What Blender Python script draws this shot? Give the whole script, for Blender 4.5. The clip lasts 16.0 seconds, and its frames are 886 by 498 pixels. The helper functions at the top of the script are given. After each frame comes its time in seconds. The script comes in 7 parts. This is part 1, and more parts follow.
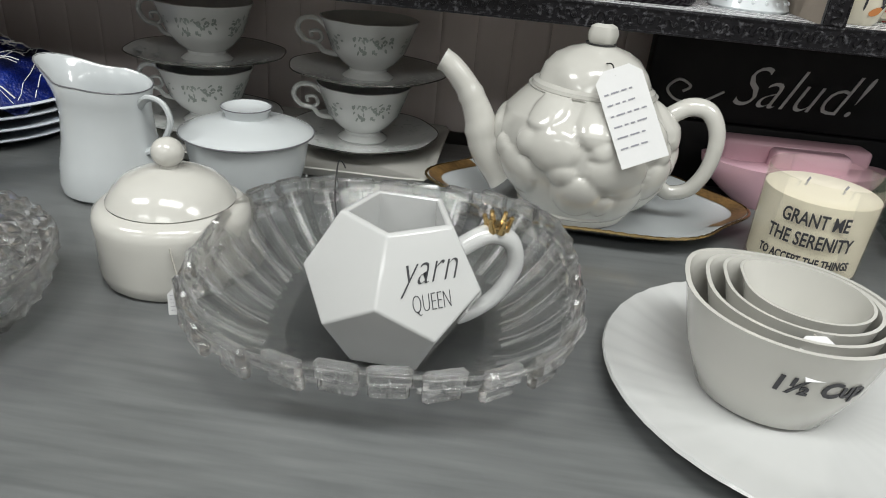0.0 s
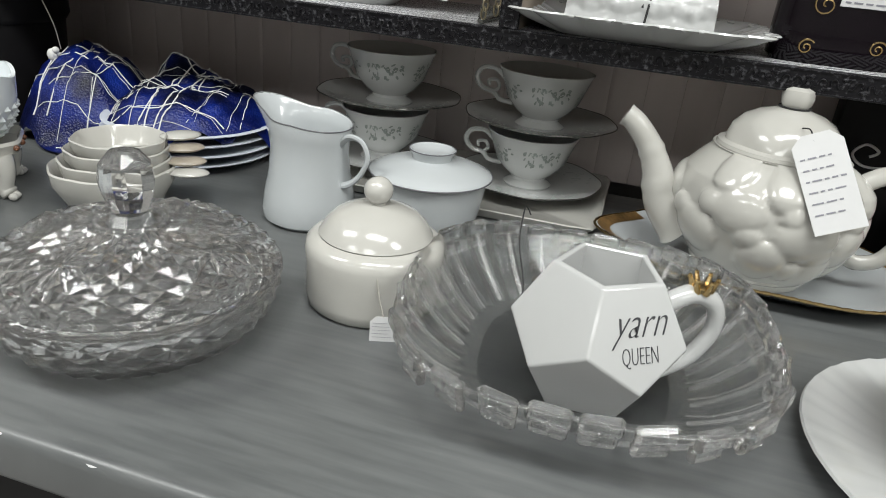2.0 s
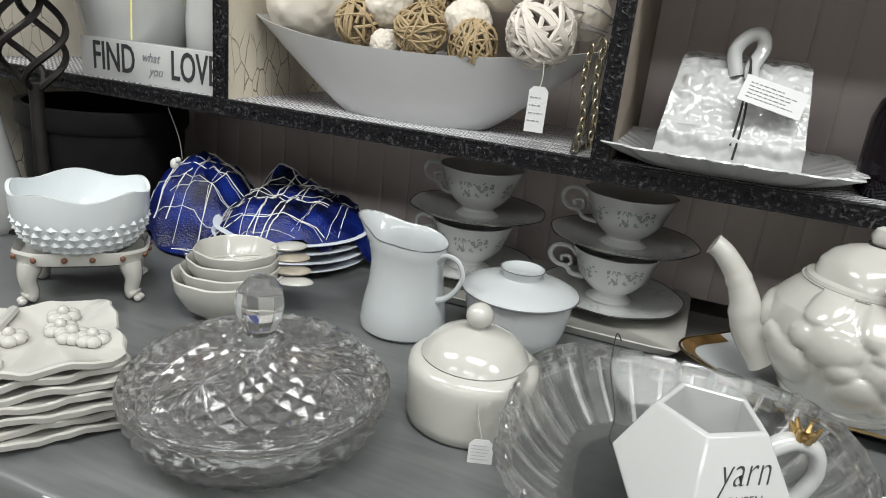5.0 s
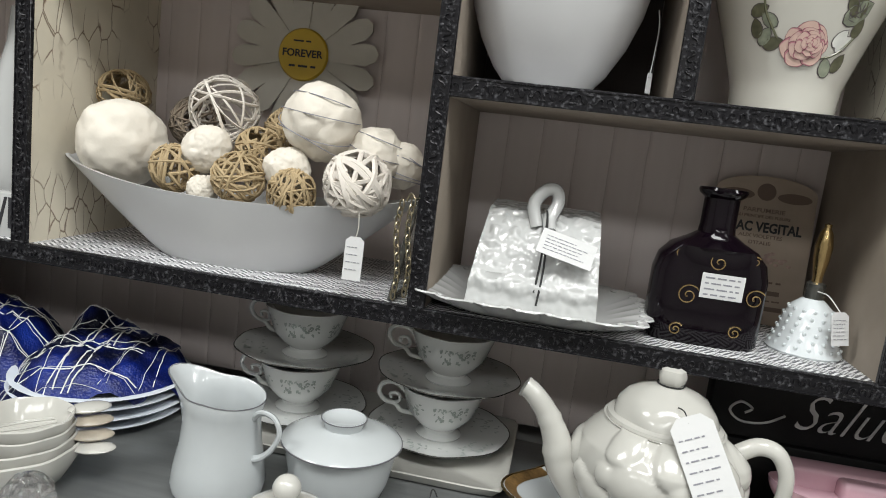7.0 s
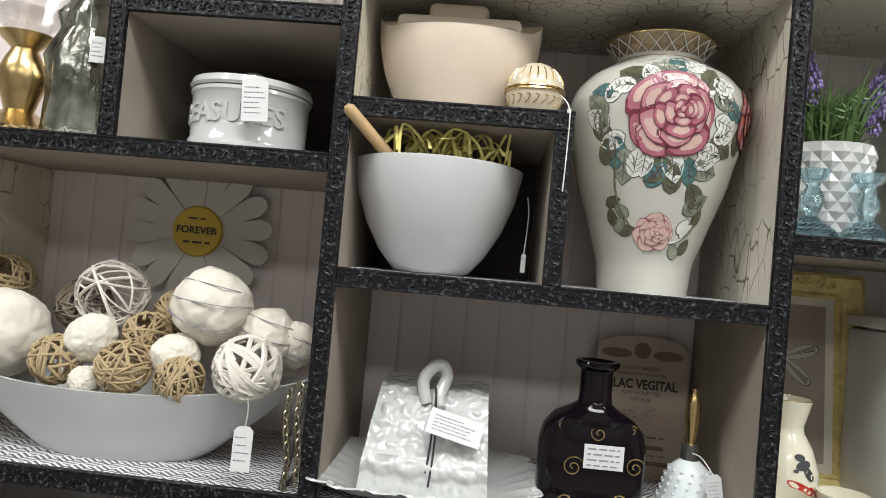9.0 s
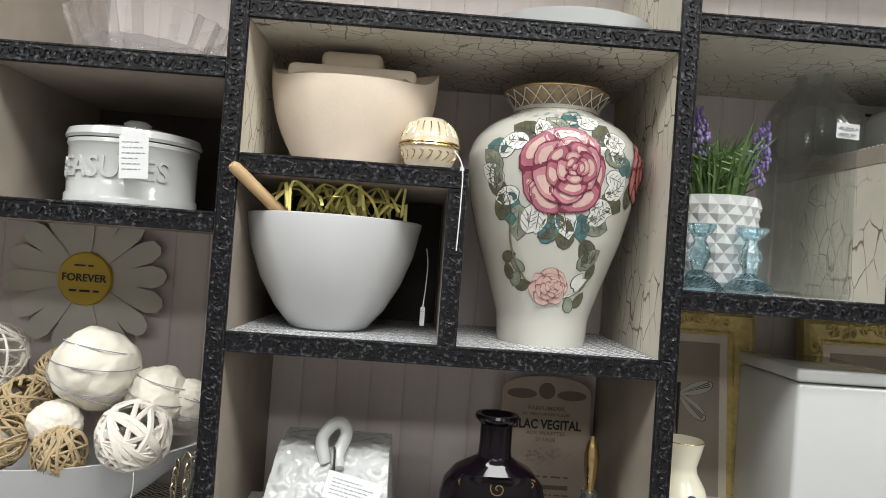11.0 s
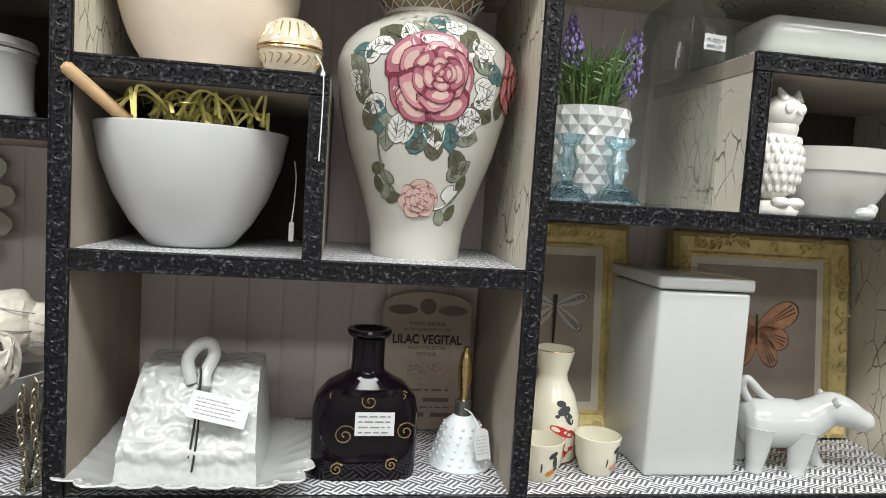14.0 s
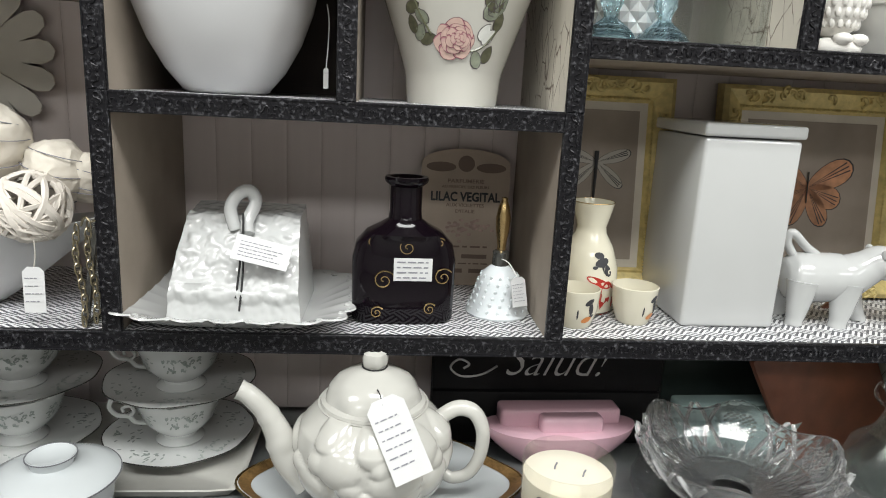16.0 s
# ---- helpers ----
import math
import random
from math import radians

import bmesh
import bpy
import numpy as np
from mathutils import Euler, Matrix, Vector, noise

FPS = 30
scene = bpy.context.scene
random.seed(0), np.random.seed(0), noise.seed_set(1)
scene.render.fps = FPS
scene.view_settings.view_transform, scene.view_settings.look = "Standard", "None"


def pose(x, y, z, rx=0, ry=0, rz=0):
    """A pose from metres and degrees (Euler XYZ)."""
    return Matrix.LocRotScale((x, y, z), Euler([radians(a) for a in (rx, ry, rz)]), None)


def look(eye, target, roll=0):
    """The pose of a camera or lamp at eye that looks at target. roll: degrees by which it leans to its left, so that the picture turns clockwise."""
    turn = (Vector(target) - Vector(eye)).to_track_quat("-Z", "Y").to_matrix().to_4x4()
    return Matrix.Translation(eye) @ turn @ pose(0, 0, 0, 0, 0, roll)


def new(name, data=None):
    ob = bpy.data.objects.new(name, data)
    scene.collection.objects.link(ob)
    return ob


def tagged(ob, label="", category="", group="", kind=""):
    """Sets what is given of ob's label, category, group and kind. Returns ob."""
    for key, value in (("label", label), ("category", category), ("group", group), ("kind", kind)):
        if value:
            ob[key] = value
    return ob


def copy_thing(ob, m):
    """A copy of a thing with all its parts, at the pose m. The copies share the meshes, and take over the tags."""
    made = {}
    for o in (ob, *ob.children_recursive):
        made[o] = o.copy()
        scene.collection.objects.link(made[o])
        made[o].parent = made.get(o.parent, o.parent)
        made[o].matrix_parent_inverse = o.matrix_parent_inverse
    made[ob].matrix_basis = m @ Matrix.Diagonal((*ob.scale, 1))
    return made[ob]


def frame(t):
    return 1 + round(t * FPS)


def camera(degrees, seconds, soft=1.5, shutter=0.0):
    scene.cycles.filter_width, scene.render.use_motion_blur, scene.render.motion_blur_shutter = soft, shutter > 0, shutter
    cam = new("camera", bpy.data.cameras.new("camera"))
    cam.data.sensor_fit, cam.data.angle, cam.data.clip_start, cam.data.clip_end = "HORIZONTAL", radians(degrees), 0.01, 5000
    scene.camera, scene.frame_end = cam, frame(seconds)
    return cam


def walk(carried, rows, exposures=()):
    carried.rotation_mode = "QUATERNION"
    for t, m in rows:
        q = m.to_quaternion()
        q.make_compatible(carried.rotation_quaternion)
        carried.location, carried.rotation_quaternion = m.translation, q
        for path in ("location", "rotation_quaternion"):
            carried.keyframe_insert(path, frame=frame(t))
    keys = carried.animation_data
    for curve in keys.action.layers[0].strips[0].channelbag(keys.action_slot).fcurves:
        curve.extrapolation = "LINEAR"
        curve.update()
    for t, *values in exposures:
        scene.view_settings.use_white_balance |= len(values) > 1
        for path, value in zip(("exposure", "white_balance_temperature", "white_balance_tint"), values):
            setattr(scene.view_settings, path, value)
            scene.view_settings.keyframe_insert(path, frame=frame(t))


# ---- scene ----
cam = camera(66.6, 16.0, 1.0)
PATH = [
    (0, (0.179, -0.603, 1.039), (0.041, 1.179, 0.142), 5.4),
    (0.5, (0.156, -0.613, 1.043), (-0.1, 1.174, 0.181), 5.4),
    (1, (0.144, -0.623, 1.044), (-0.197, 1.158, 0.201), 5.6),
    (1.5, (0.134, -0.625, 1.044), (-0.26, 1.147, 0.206), 5.9),
    (2, (0.122, -0.629, 1.047), (-0.334, 1.134, 0.221), 5.9),
    (2.5, (0.108, -0.638, 1.055), (-0.428, 1.117, 0.26), 6.1),
    (3, (0.097, -0.647, 1.06), (-0.532, 1.088, 0.29), 6.0),
    (3.2, (0.093, -0.649, 1.061), (-0.573, 1.072, 0.291), 5.8),
    (5.3, (0.092, -0.661, 1.093), (-0.559, 1.144, 0.528), 6.1),
    (5.5, (0.09, -0.663, 1.098), (-0.536, 1.162, 0.571), 6.4),
    (6, (0.098, -0.655, 1.118), (-0.474, 1.201, 0.643), 6.6),
    (6.5, (0.114, -0.644, 1.137), (-0.352, 1.258, 0.73), 7.0),
    (7, (0.127, -0.638, 1.146), (-0.202, 1.31, 0.832), 7.0),
    (7.5, (0.137, -0.641, 1.167), (-0.126, 1.329, 0.949), 6.0),
    (8, (0.144, -0.644, 1.19), (-0.046, 1.342, 1.049), 5.3),
    (8.5, (0.154, -0.647, 1.203), (-0.005, 1.347, 1.157), 5.1),
    (9, (0.155, -0.654, 1.22), (0.018, 1.341, 1.261), 5.1),
    (9.2, (0.154, -0.653, 1.231), (0.03, 1.342, 1.29), 4.8),
    (11.3, (0.2, -0.637, 1.292), (0.289, 1.361, 1.295), 4.4),
    (11.5, (0.206, -0.633, 1.29), (0.319, 1.364, 1.269), 4.6),
    (12, (0.212, -0.629, 1.285), (0.364, 1.365, 1.22), 4.6),
    (12.5, (0.223, -0.628, 1.284), (0.416, 1.36, 1.184), 4.6),
    (13, (0.232, -0.629, 1.282), (0.457, 1.355, 1.157), 4.3),
    (13.5, (0.239, -0.632, 1.282), (0.515, 1.346, 1.163), 4.1),
    (14, (0.244, -0.63, 1.276), (0.541, 1.341, 1.112), 3.7),
    (14.5, (0.249, -0.63, 1.27), (0.551, 1.334, 1.044), 3.5),
    (15, (0.251, -0.633, 1.257), (0.517, 1.326, 0.956), 3.3),
    (15.5, (0.255, -0.638, 1.235), (0.478, 1.306, 0.818), 3.4),
    (16, (0.253, -0.635, 1.224), (0.435, 1.302, 0.759), 3.0),
]
walk(cam, [(t, look(eye, target, roll)) for t, eye, target, roll in PATH],
     [(0, -0.02), (3.2, -0.02), (6, 0.06), (9, 0.13), (11.5, 0.22), (16, 0.25)])

# ---- light ----
world = bpy.data.worlds.new("world")
scene.world = world
world.use_nodes = True
world.node_tree.nodes["Background"].inputs[0].default_value = (0.75, 0.8, 0.85, 1)
world.node_tree.nodes["Background"].inputs[1].default_value = 0.02
scene.view_settings.exposure = 0.0


def area(x, y, z, sx, sy, watts, color):
    data = bpy.data.lights.new("ceiling_tube", "AREA")
    data.shape, data.size, data.size_y, data.energy, data.color = "RECTANGLE", sx, sy, watts, color
    ob = new("ceiling_tube", data)
    ob.location = (x, y, z)
    return ob


TUBES = [(-1.5, -1.05), (0.35, -1.05), (2.1, -1.05), (-1.5, -2.9), (0.35, -2.9), (2.1, -2.9)]
for lx, ly in TUBES:
    area(lx, ly, 2.66, 1.15, 0.5, 36 if ly > -2 else 15, (0.98, 1.0, 0.98))

# ---- materials ----
def nodes_of(name):
    m = bpy.data.materials.new(name)
    m.use_nodes = True
    nt = m.node_tree
    return m, nt, nt.nodes["Principled BSDF"]


def add(nt, kind, **sets):
    n = nt.nodes.new(kind)
    for k, v in sets.items():
        n.inputs[k].default_value = v
    return n


def coords(nt, scale=(1, 1, 1), rot=(0, 0, 0)):
    tc = nt.nodes.new("ShaderNodeTexCoord")
    mp = nt.nodes.new("ShaderNodeMapping")
    mp.inputs["Scale"].default_value = scale
    mp.inputs["Rotation"].default_value = rot
    nt.links.new(tc.outputs["Object"], mp.inputs["Vector"])
    return mp.outputs["Vector"]


def ramp(nt, fac, stops):
    r = nt.nodes.new("ShaderNodeValToRGB")
    el = r.color_ramp.elements
    while len(el) < len(stops):
        el.new(0.5)
    for e, (p, c) in zip(el, stops):
        e.position, e.color = p, (*c, 1)
    nt.links.new(fac, r.inputs["Fac"])
    return r.outputs["Color"]


def mixc(nt, fac, a, b):
    n = nt.nodes.new("ShaderNodeMix")
    n.data_type = "RGBA"
    for sock, v in ((n.inputs["Factor"], fac), (n.inputs["A"], a), (n.inputs["B"], b)):
        if isinstance(v, (int, float)):
            sock.default_value = v
        elif isinstance(v, tuple):
            sock.default_value = (*v, 1)
        else:
            nt.links.new(v, sock)
    return n.outputs["Result"]


def maths(nt, op, a, b=0.0):
    n = nt.nodes.new("ShaderNodeMath")
    n.operation = op
    for sock, v in zip(n.inputs, (a, b)):
        if isinstance(v, (int, float)):
            sock.default_value = v
        else:
            nt.links.new(v, sock)
    return n.outputs[0]


def bump(nt, bsdf, height, strength=0.3, dist=0.001):
    b = nt.nodes.new("ShaderNodeBump")
    b.inputs["Strength"].default_value = strength
    b.inputs["Distance"].default_value = dist
    nt.links.new(height, b.inputs["Height"])
    nt.links.new(b.outputs["Normal"], bsdf.inputs["Normal"])


def plain(name, color, rough=0.5, metal=0.0, vary=0.08, scale=40, bumps=0.0, bscale=300, coat=0.0, spec=0.5):
    """A surface with gentle variation at two scales and a fine relief."""
    m, nt, b = nodes_of(name)
    v = coords(nt)
    n1 = add(nt, "ShaderNodeTexNoise", Scale=scale, Detail=6)
    n2 = add(nt, "ShaderNodeTexNoise", Scale=scale * 0.18, Detail=3)
    nt.links.new(v, n1.inputs["Vector"])
    nt.links.new(v, n2.inputs["Vector"])
    f = maths(nt, "MULTIPLY", maths(nt, "ADD", n1.outputs["Fac"], n2.outputs["Fac"]), 0.5)
    lo = tuple(max(0, c * (1 - vary)) for c in color)
    hi = tuple(min(1, c * (1 + vary)) for c in color)
    col = ramp(nt, f, [(0.35, lo), (0.65, hi)])
    nt.links.new(col, b.inputs["Base Color"])
    b.inputs["Roughness"].default_value = rough
    b.inputs["Metallic"].default_value = metal
    b.inputs["Coat Weight"].default_value = coat
    b.inputs["Coat Roughness"].default_value = 0.05
    b.inputs["Specular IOR Level"].default_value = spec
    if bumps:
        n3 = add(nt, "ShaderNodeTexNoise", Scale=bscale, Detail=4)
        nt.links.new(v, n3.inputs["Vector"])
        bump(nt, b, n3.outputs["Fac"], bumps, 0.001)
    return m


def glass(name, color=(1, 1, 1), rough=0.02, ior=1.5, bumps=0.0, thin=0.5, sparkle=0.0, bscale=60):
    """Glass; thin is the share of light that passes straight through, as it does in thin walls; a last share of diffuse
    white paints in the sparkle of cut facets.
    """
    m, nt, b = nodes_of(name)
    b.inputs["Base Color"].default_value = (*color, 1)
    b.inputs["Transmission Weight"].default_value = 1
    b.inputs["Roughness"].default_value = rough
    b.inputs["IOR"].default_value = ior
    if bumps:
        v = coords(nt)
        n3 = add(nt, "ShaderNodeTexNoise", Scale=bscale, Detail=2)
        nt.links.new(v, n3.inputs["Vector"])
        bump(nt, b, n3.outputs["Fac"], bumps, 0.001)
    tr = nt.nodes.new("ShaderNodeBsdfTransparent")
    tr.inputs["Color"].default_value = (*color, 1)
    mx = nt.nodes.new("ShaderNodeMixShader")
    mx.inputs[0].default_value = thin
    nt.links.new(b.outputs[0], mx.inputs[1])
    nt.links.new(tr.outputs[0], mx.inputs[2])
    if sparkle:
        df = nt.nodes.new("ShaderNodeBsdfDiffuse")
        df.inputs["Color"].default_value = (*(0.8 * c for c in color), 1)
        m2 = nt.nodes.new("ShaderNodeMixShader")
        m2.inputs[0].default_value = sparkle
        nt.links.new(mx.outputs[0], m2.inputs[1])
        nt.links.new(df.outputs[0], m2.inputs[2])
        mx = m2
    nt.links.new(mx.outputs[0], nt.nodes["Material Output"].inputs["Surface"])
    return m


PORCELAIN = plain("white_porcelain", (0.495, 0.5, 0.495), 0.12, vary=0.02, scale=20, coat=0.4)
CREAM = plain("cream_glaze", (0.495, 0.486, 0.452), 0.14, vary=0.03, scale=20, coat=0.4)
COOL = plain("cool_white_porcelain", (0.49, 0.515, 0.525), 0.16, vary=0.03, scale=25, coat=0.3)
BOWL_WHITE = plain("satin_white_ceramic", (0.55, 0.55, 0.555), 0.3, vary=0.03, scale=15, coat=0.2)
BISQUE = plain("bisque_white", (0.7, 0.68, 0.64), 0.55, vary=0.04, bumps=0.15)
BEIGE = plain("unglazed_beige", (0.62, 0.52, 0.42), 0.6, vary=0.05, bumps=0.2)
GOLD = plain("gold_trim", (0.55, 0.4, 0.19), 0.25, metal=1.0, vary=0.1)
BRASS = plain("antique_gold_frame", (0.6, 0.48, 0.2), 0.45, metal=0.1, vary=0.25, scale=120, bumps=0.5, bscale=500)
GREYRIM = plain("dark_rim_line", (0.12, 0.12, 0.13), 0.3)
BLACK = plain("black_paint", (0.01, 0.0095, 0.01), 0.5, vary=0.2, spec=0.15)
BLACKGLASS = plain("black_purple_glass", (0.004, 0.002, 0.004), 0.07, vary=0.2, spec=0.3)
IRON = plain("wrought_iron", (0.03, 0.026, 0.025), 0.5, metal=0.5, vary=0.2, bumps=0.3)
RED = plain("dark_red_wax", (0.13, 0.015, 0.015), 0.4)
PAPER = plain("paper_tag", (0.6, 0.6, 0.6), 0.7, vary=0.03, bumps=0.1)
INK = plain("black_ink", (0.03, 0.03, 0.035), 0.5)
GREYINK = plain("grey_ink", (0.22, 0.22, 0.25), 0.6)
THREAD = plain("black_thread", (0.02, 0.02, 0.02), 0.8)
TWINE = plain("grey_twine", (0.4, 0.38, 0.34), 0.9)
WHITETHREAD = plain("white_thread", (0.7, 0.7, 0.68), 0.8)
PINK = plain("pink_glaze", (0.74, 0.47, 0.55), 0.25, vary=0.04, coat=0.3)
AQUA = plain("aqua_glaze", (0.46, 0.62, 0.61), 0.25, vary=0.04, coat=0.3)
WAX = plain("cream_wax", (0.78, 0.72, 0.6), 0.45, vary=0.02)
WOODSPOON = plain("light_wood", (0.5, 0.33, 0.17), 0.5, vary=0.15, scale=60)
STRAW = plain("yellow_paper_shred", (0.85, 0.74, 0.24), 0.6, vary=0.2)
VINE = plain("tan_vine", (0.4, 0.3, 0.17), 0.75, vary=0.25, bumps=0.3)
VINEDARK = plain("grey_brown_vine", (0.2, 0.16, 0.12), 0.8, vary=0.3, bumps=0.3)
VINEWHITE = plain("whitewashed_vine", (0.66, 0.61, 0.55), 0.7, vary=0.15, bumps=0.3)
WRAP = plain("cream_paper_wrap", (0.68, 0.63, 0.55), 0.75, vary=0.06, scale=60, bumps=0.5, bscale=120)
MAROON = plain("reddish_wood", (0.15, 0.05, 0.025), 0.4, vary=0.3, scale=30)
CLEAR = glass("clear_crystal", (1.0, 1.0, 1.0), 0.004, 1.5, 0.0, 0.62)
# Ribs get extra diffuse white, standing in for bright highlights in the glass.
RIB = glass("sparkle_white_facet", (1.0, 1.0, 1.0), 0.01, 1.5, 0.0, 0.12, 0.26)
CUT = glass("cut_crystal_facet", (1.0, 1.0, 1.0), 0.005, 1.52, 0.0, 0.08, 0.02)
CHIPPED = glass("deep_cut_crystal", (1.0, 1.0, 1.0), 0.005, 1.52, 0.0, 0.07, 0.03)
THINGLASS = glass("bottle_glass", (0.97, 0.985, 0.98), 0.01, 1.47, 0.25, 0.72)
BLUEGLASS = glass("pale_blue_glass", (0.76, 0.92, 0.97), 0.01, 1.48, 0.0, 0.35)
CANDLEGLASS = glass("candle_jar_glass", (0.98, 0.98, 0.96), 0.05, 1.4, 0.0, 0.8)
LEAFGREEN = plain("leaf_green", (0.09, 0.16, 0.05), 0.5, vary=0.35, scale=200)
LAVENDER = plain("lavender_purple", (0.2, 0.15, 0.34), 0.7, vary=0.3, scale=200)
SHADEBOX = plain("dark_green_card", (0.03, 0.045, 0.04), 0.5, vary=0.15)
SILVERINK = plain("silver_ink", (0.5, 0.5, 0.5), 0.5)
YELLOW = plain("yellow_enamel", (0.62, 0.42, 0.04), 0.4)
PETALWHITE = plain("chalky_white_petal", (0.58, 0.55, 0.49), 0.6, vary=0.05)
CHAINMETAL = plain("aged_brass_chain", (0.3, 0.26, 0.18), 0.35, metal=1.0, vary=0.3)
DARKGLASS = plain("smoked_pewter", (0.14, 0.14, 0.13), 0.2, metal=0.7, vary=0.5, scale=90)
FLOORMAT = plain("shop_floor", (0.34, 0.33, 0.32), 0.5)
WALLMAT = plain("shop_wall", (0.6, 0.59, 0.57), 0.8)
CEILMAT = plain("shop_ceiling", (0.75, 0.74, 0.72), 0.9)


def table_paint():
    """Grey painted wood with brush streaks along the length."""
    m, nt, b = nodes_of("grey_brushed_paint")
    v = coords(nt, (3, 30, 3), (0, 0, 0.35))
    n1 = add(nt, "ShaderNodeTexNoise", Scale=5, Detail=8)
    nt.links.new(v, n1.inputs["Vector"])
    n2 = add(nt, "ShaderNodeTexNoise", Scale=5, Detail=4)
    nt.links.new(coords(nt), n2.inputs["Vector"])
    f = maths(nt, "MULTIPLY", maths(nt, "ADD", n1.outputs["Fac"], n2.outputs["Fac"]), 0.5)
    nt.links.new(ramp(nt, f, [(0.32, (0.084, 0.089, 0.09)), (0.7, (0.152, 0.158, 0.157))]), b.inputs["Base Color"])
    nt.links.new(ramp(nt, n1.outputs["Fac"], [(0.3, (0.28,) * 3), (0.7, (0.42,) * 3)]), b.inputs["Roughness"])
    bump(nt, b, n1.outputs["Fac"], 0.15, 0.001)
    return m


def crackle(name, base, dark):
    """Crackled paint: pale paint with dark, mostly upright cracks."""
    m, nt, b = nodes_of(name)
    v = coords(nt, (75, 75, 34))
    wob = add(nt, "ShaderNodeTexNoise", Scale=0.7, Detail=4)
    nt.links.new(v, wob.inputs["Vector"])
    shift = mixc(nt, 0.35, v, wob.outputs["Color"])
    vor = nt.nodes.new("ShaderNodeTexVoronoi")
    vor.feature = "DISTANCE_TO_EDGE"
    vor.inputs["Scale"].default_value = 1.1
    nt.links.new(shift, vor.inputs["Vector"])
    n2 = add(nt, "ShaderNodeTexNoise", Scale=14, Detail=4)
    nt.links.new(coords(nt), n2.inputs["Vector"])
    keep = ramp(nt, n2.outputs["Fac"], [(0.42, (0, 0, 0)), (0.52, (1, 1, 1))])
    edge = ramp(nt, vor.outputs["Distance"], [(0.0, (1, 1, 1)), (0.035, (0, 0, 0))])
    crack = maths(nt, "MULTIPLY", edge, keep)
    tone = ramp(nt, n2.outputs["Fac"], [(0.3, tuple(c * 0.82 for c in base)), (0.7, base)])
    nt.links.new(mixc(nt, crack, tone, dark), b.inputs["Base Color"])
    b.inputs["Roughness"].default_value = 0.6
    bump(nt, b, maths(nt, "SUBTRACT", 1.0, crack), 0.5, 0.001)
    return m


def maze_paper():
    """White shelf paper printed with a charcoal maze of slanted strokes."""
    m, nt, b = nodes_of("maze_print_paper")
    v = coords(nt, (1, 1, 1), (0, 0, radians(38)))
    sep = nt.nodes.new("ShaderNodeSeparateXYZ")
    nt.links.new(v, sep.inputs[0])
    cell, line = 0.0162, 0.0054

    def stripe(axis):
        fr = maths(nt, "FRACT", maths(nt, "DIVIDE", maths(nt, "ADD", axis, 10.0), line))
        return maths(nt, "GREATER_THAN", fr, 0.5)

    def parity(axis):
        return maths(nt, "FLOOR", maths(nt, "DIVIDE", maths(nt, "ADD", axis, 10.0), cell))
    chk = maths(nt, "MODULO", maths(nt, "ADD", parity(sep.outputs[0]), parity(sep.outputs[1])), 2.0)
    sx, sy = stripe(sep.outputs[0]), stripe(sep.outputs[1])
    pick = maths(nt, "ADD", maths(nt, "MULTIPLY", sx, chk), maths(nt, "MULTIPLY", sy, maths(nt, "SUBTRACT", 1.0, chk)))
    n2 = add(nt, "ShaderNodeTexNoise", Scale=400, Detail=3)
    nt.links.new(coords(nt), n2.inputs["Vector"])
    dark = ramp(nt, n2.outputs["Fac"], [(0.3, (0.05, 0.05, 0.06)), (0.7, (0.12, 0.12, 0.13))])
    nt.links.new(mixc(nt, pick, dark, (0.72, 0.72, 0.73)), b.inputs["Base Color"])
    b.inputs["Roughness"].default_value = 0.5
    return m


def beadboard():
    m, nt, b = nodes_of("beadboard_paint")
    v = coords(nt, (1, 1, 0.15))
    n1 = add(nt, "ShaderNodeTexNoise", Scale=30, Detail=6)
    nt.links.new(v, n1.inputs["Vector"])
    info = nt.nodes.new("ShaderNodeObjectInfo")
    f = maths(nt, "ADD", maths(nt, "MULTIPLY", n1.outputs["Fac"], 0.7), maths(nt, "MULTIPLY", info.outputs["Random"], 0.3))
    nt.links.new(ramp(nt, f, [(0.2, (0.64, 0.56, 0.54)), (0.8, (0.75, 0.675, 0.655))]), b.inputs["Base Color"])
    b.inputs["Roughness"].default_value = 0.6
    bump(nt, b, n1.outputs["Fac"], 0.15, 0.001)
    return m


def trim_metal():
    """Blackened embossed trim, worn to dull silver on the high spots."""
    m, nt, b = nodes_of("embossed_black_trim")
    v = coords(nt)
    n1 = add(nt, "ShaderNodeTexNoise", Scale=260, Detail=5)
    nt.links.new(v, n1.inputs["Vector"])
    wear = ramp(nt, n1.outputs["Fac"], [(0.55, (0, 0, 0)), (0.72, (1, 1, 1))])
    nt.links.new(mixc(nt, wear, (0.008, 0.0075, 0.0095), (0.11, 0.11, 0.12)), b.inputs["Base Color"])
    b.inputs["Metallic"].default_value = 0.2
    b.inputs["Roughness"].default_value = 0.36
    b.inputs["Specular IOR Level"].default_value = 0.35
    bump(nt, b, n1.outputs["Fac"], 0.5, 0.001)
    return m


TABLE = table_paint()
CRACKLE = crackle("crackle_tan", (0.63, 0.585, 0.495), (0.1, 0.06, 0.035))
CRACKLEPALE = crackle("crackle_cream", (0.7, 0.64, 0.52), (0.16, 0.1, 0.06))
MAZE = maze_paper()
BEAD = beadboard()
TRIM = trim_metal()
SIDE = plain("brown_cardboard_side", (0.31, 0.262, 0.215), 0.7, vary=0.12, scale=25, bumps=0.1)

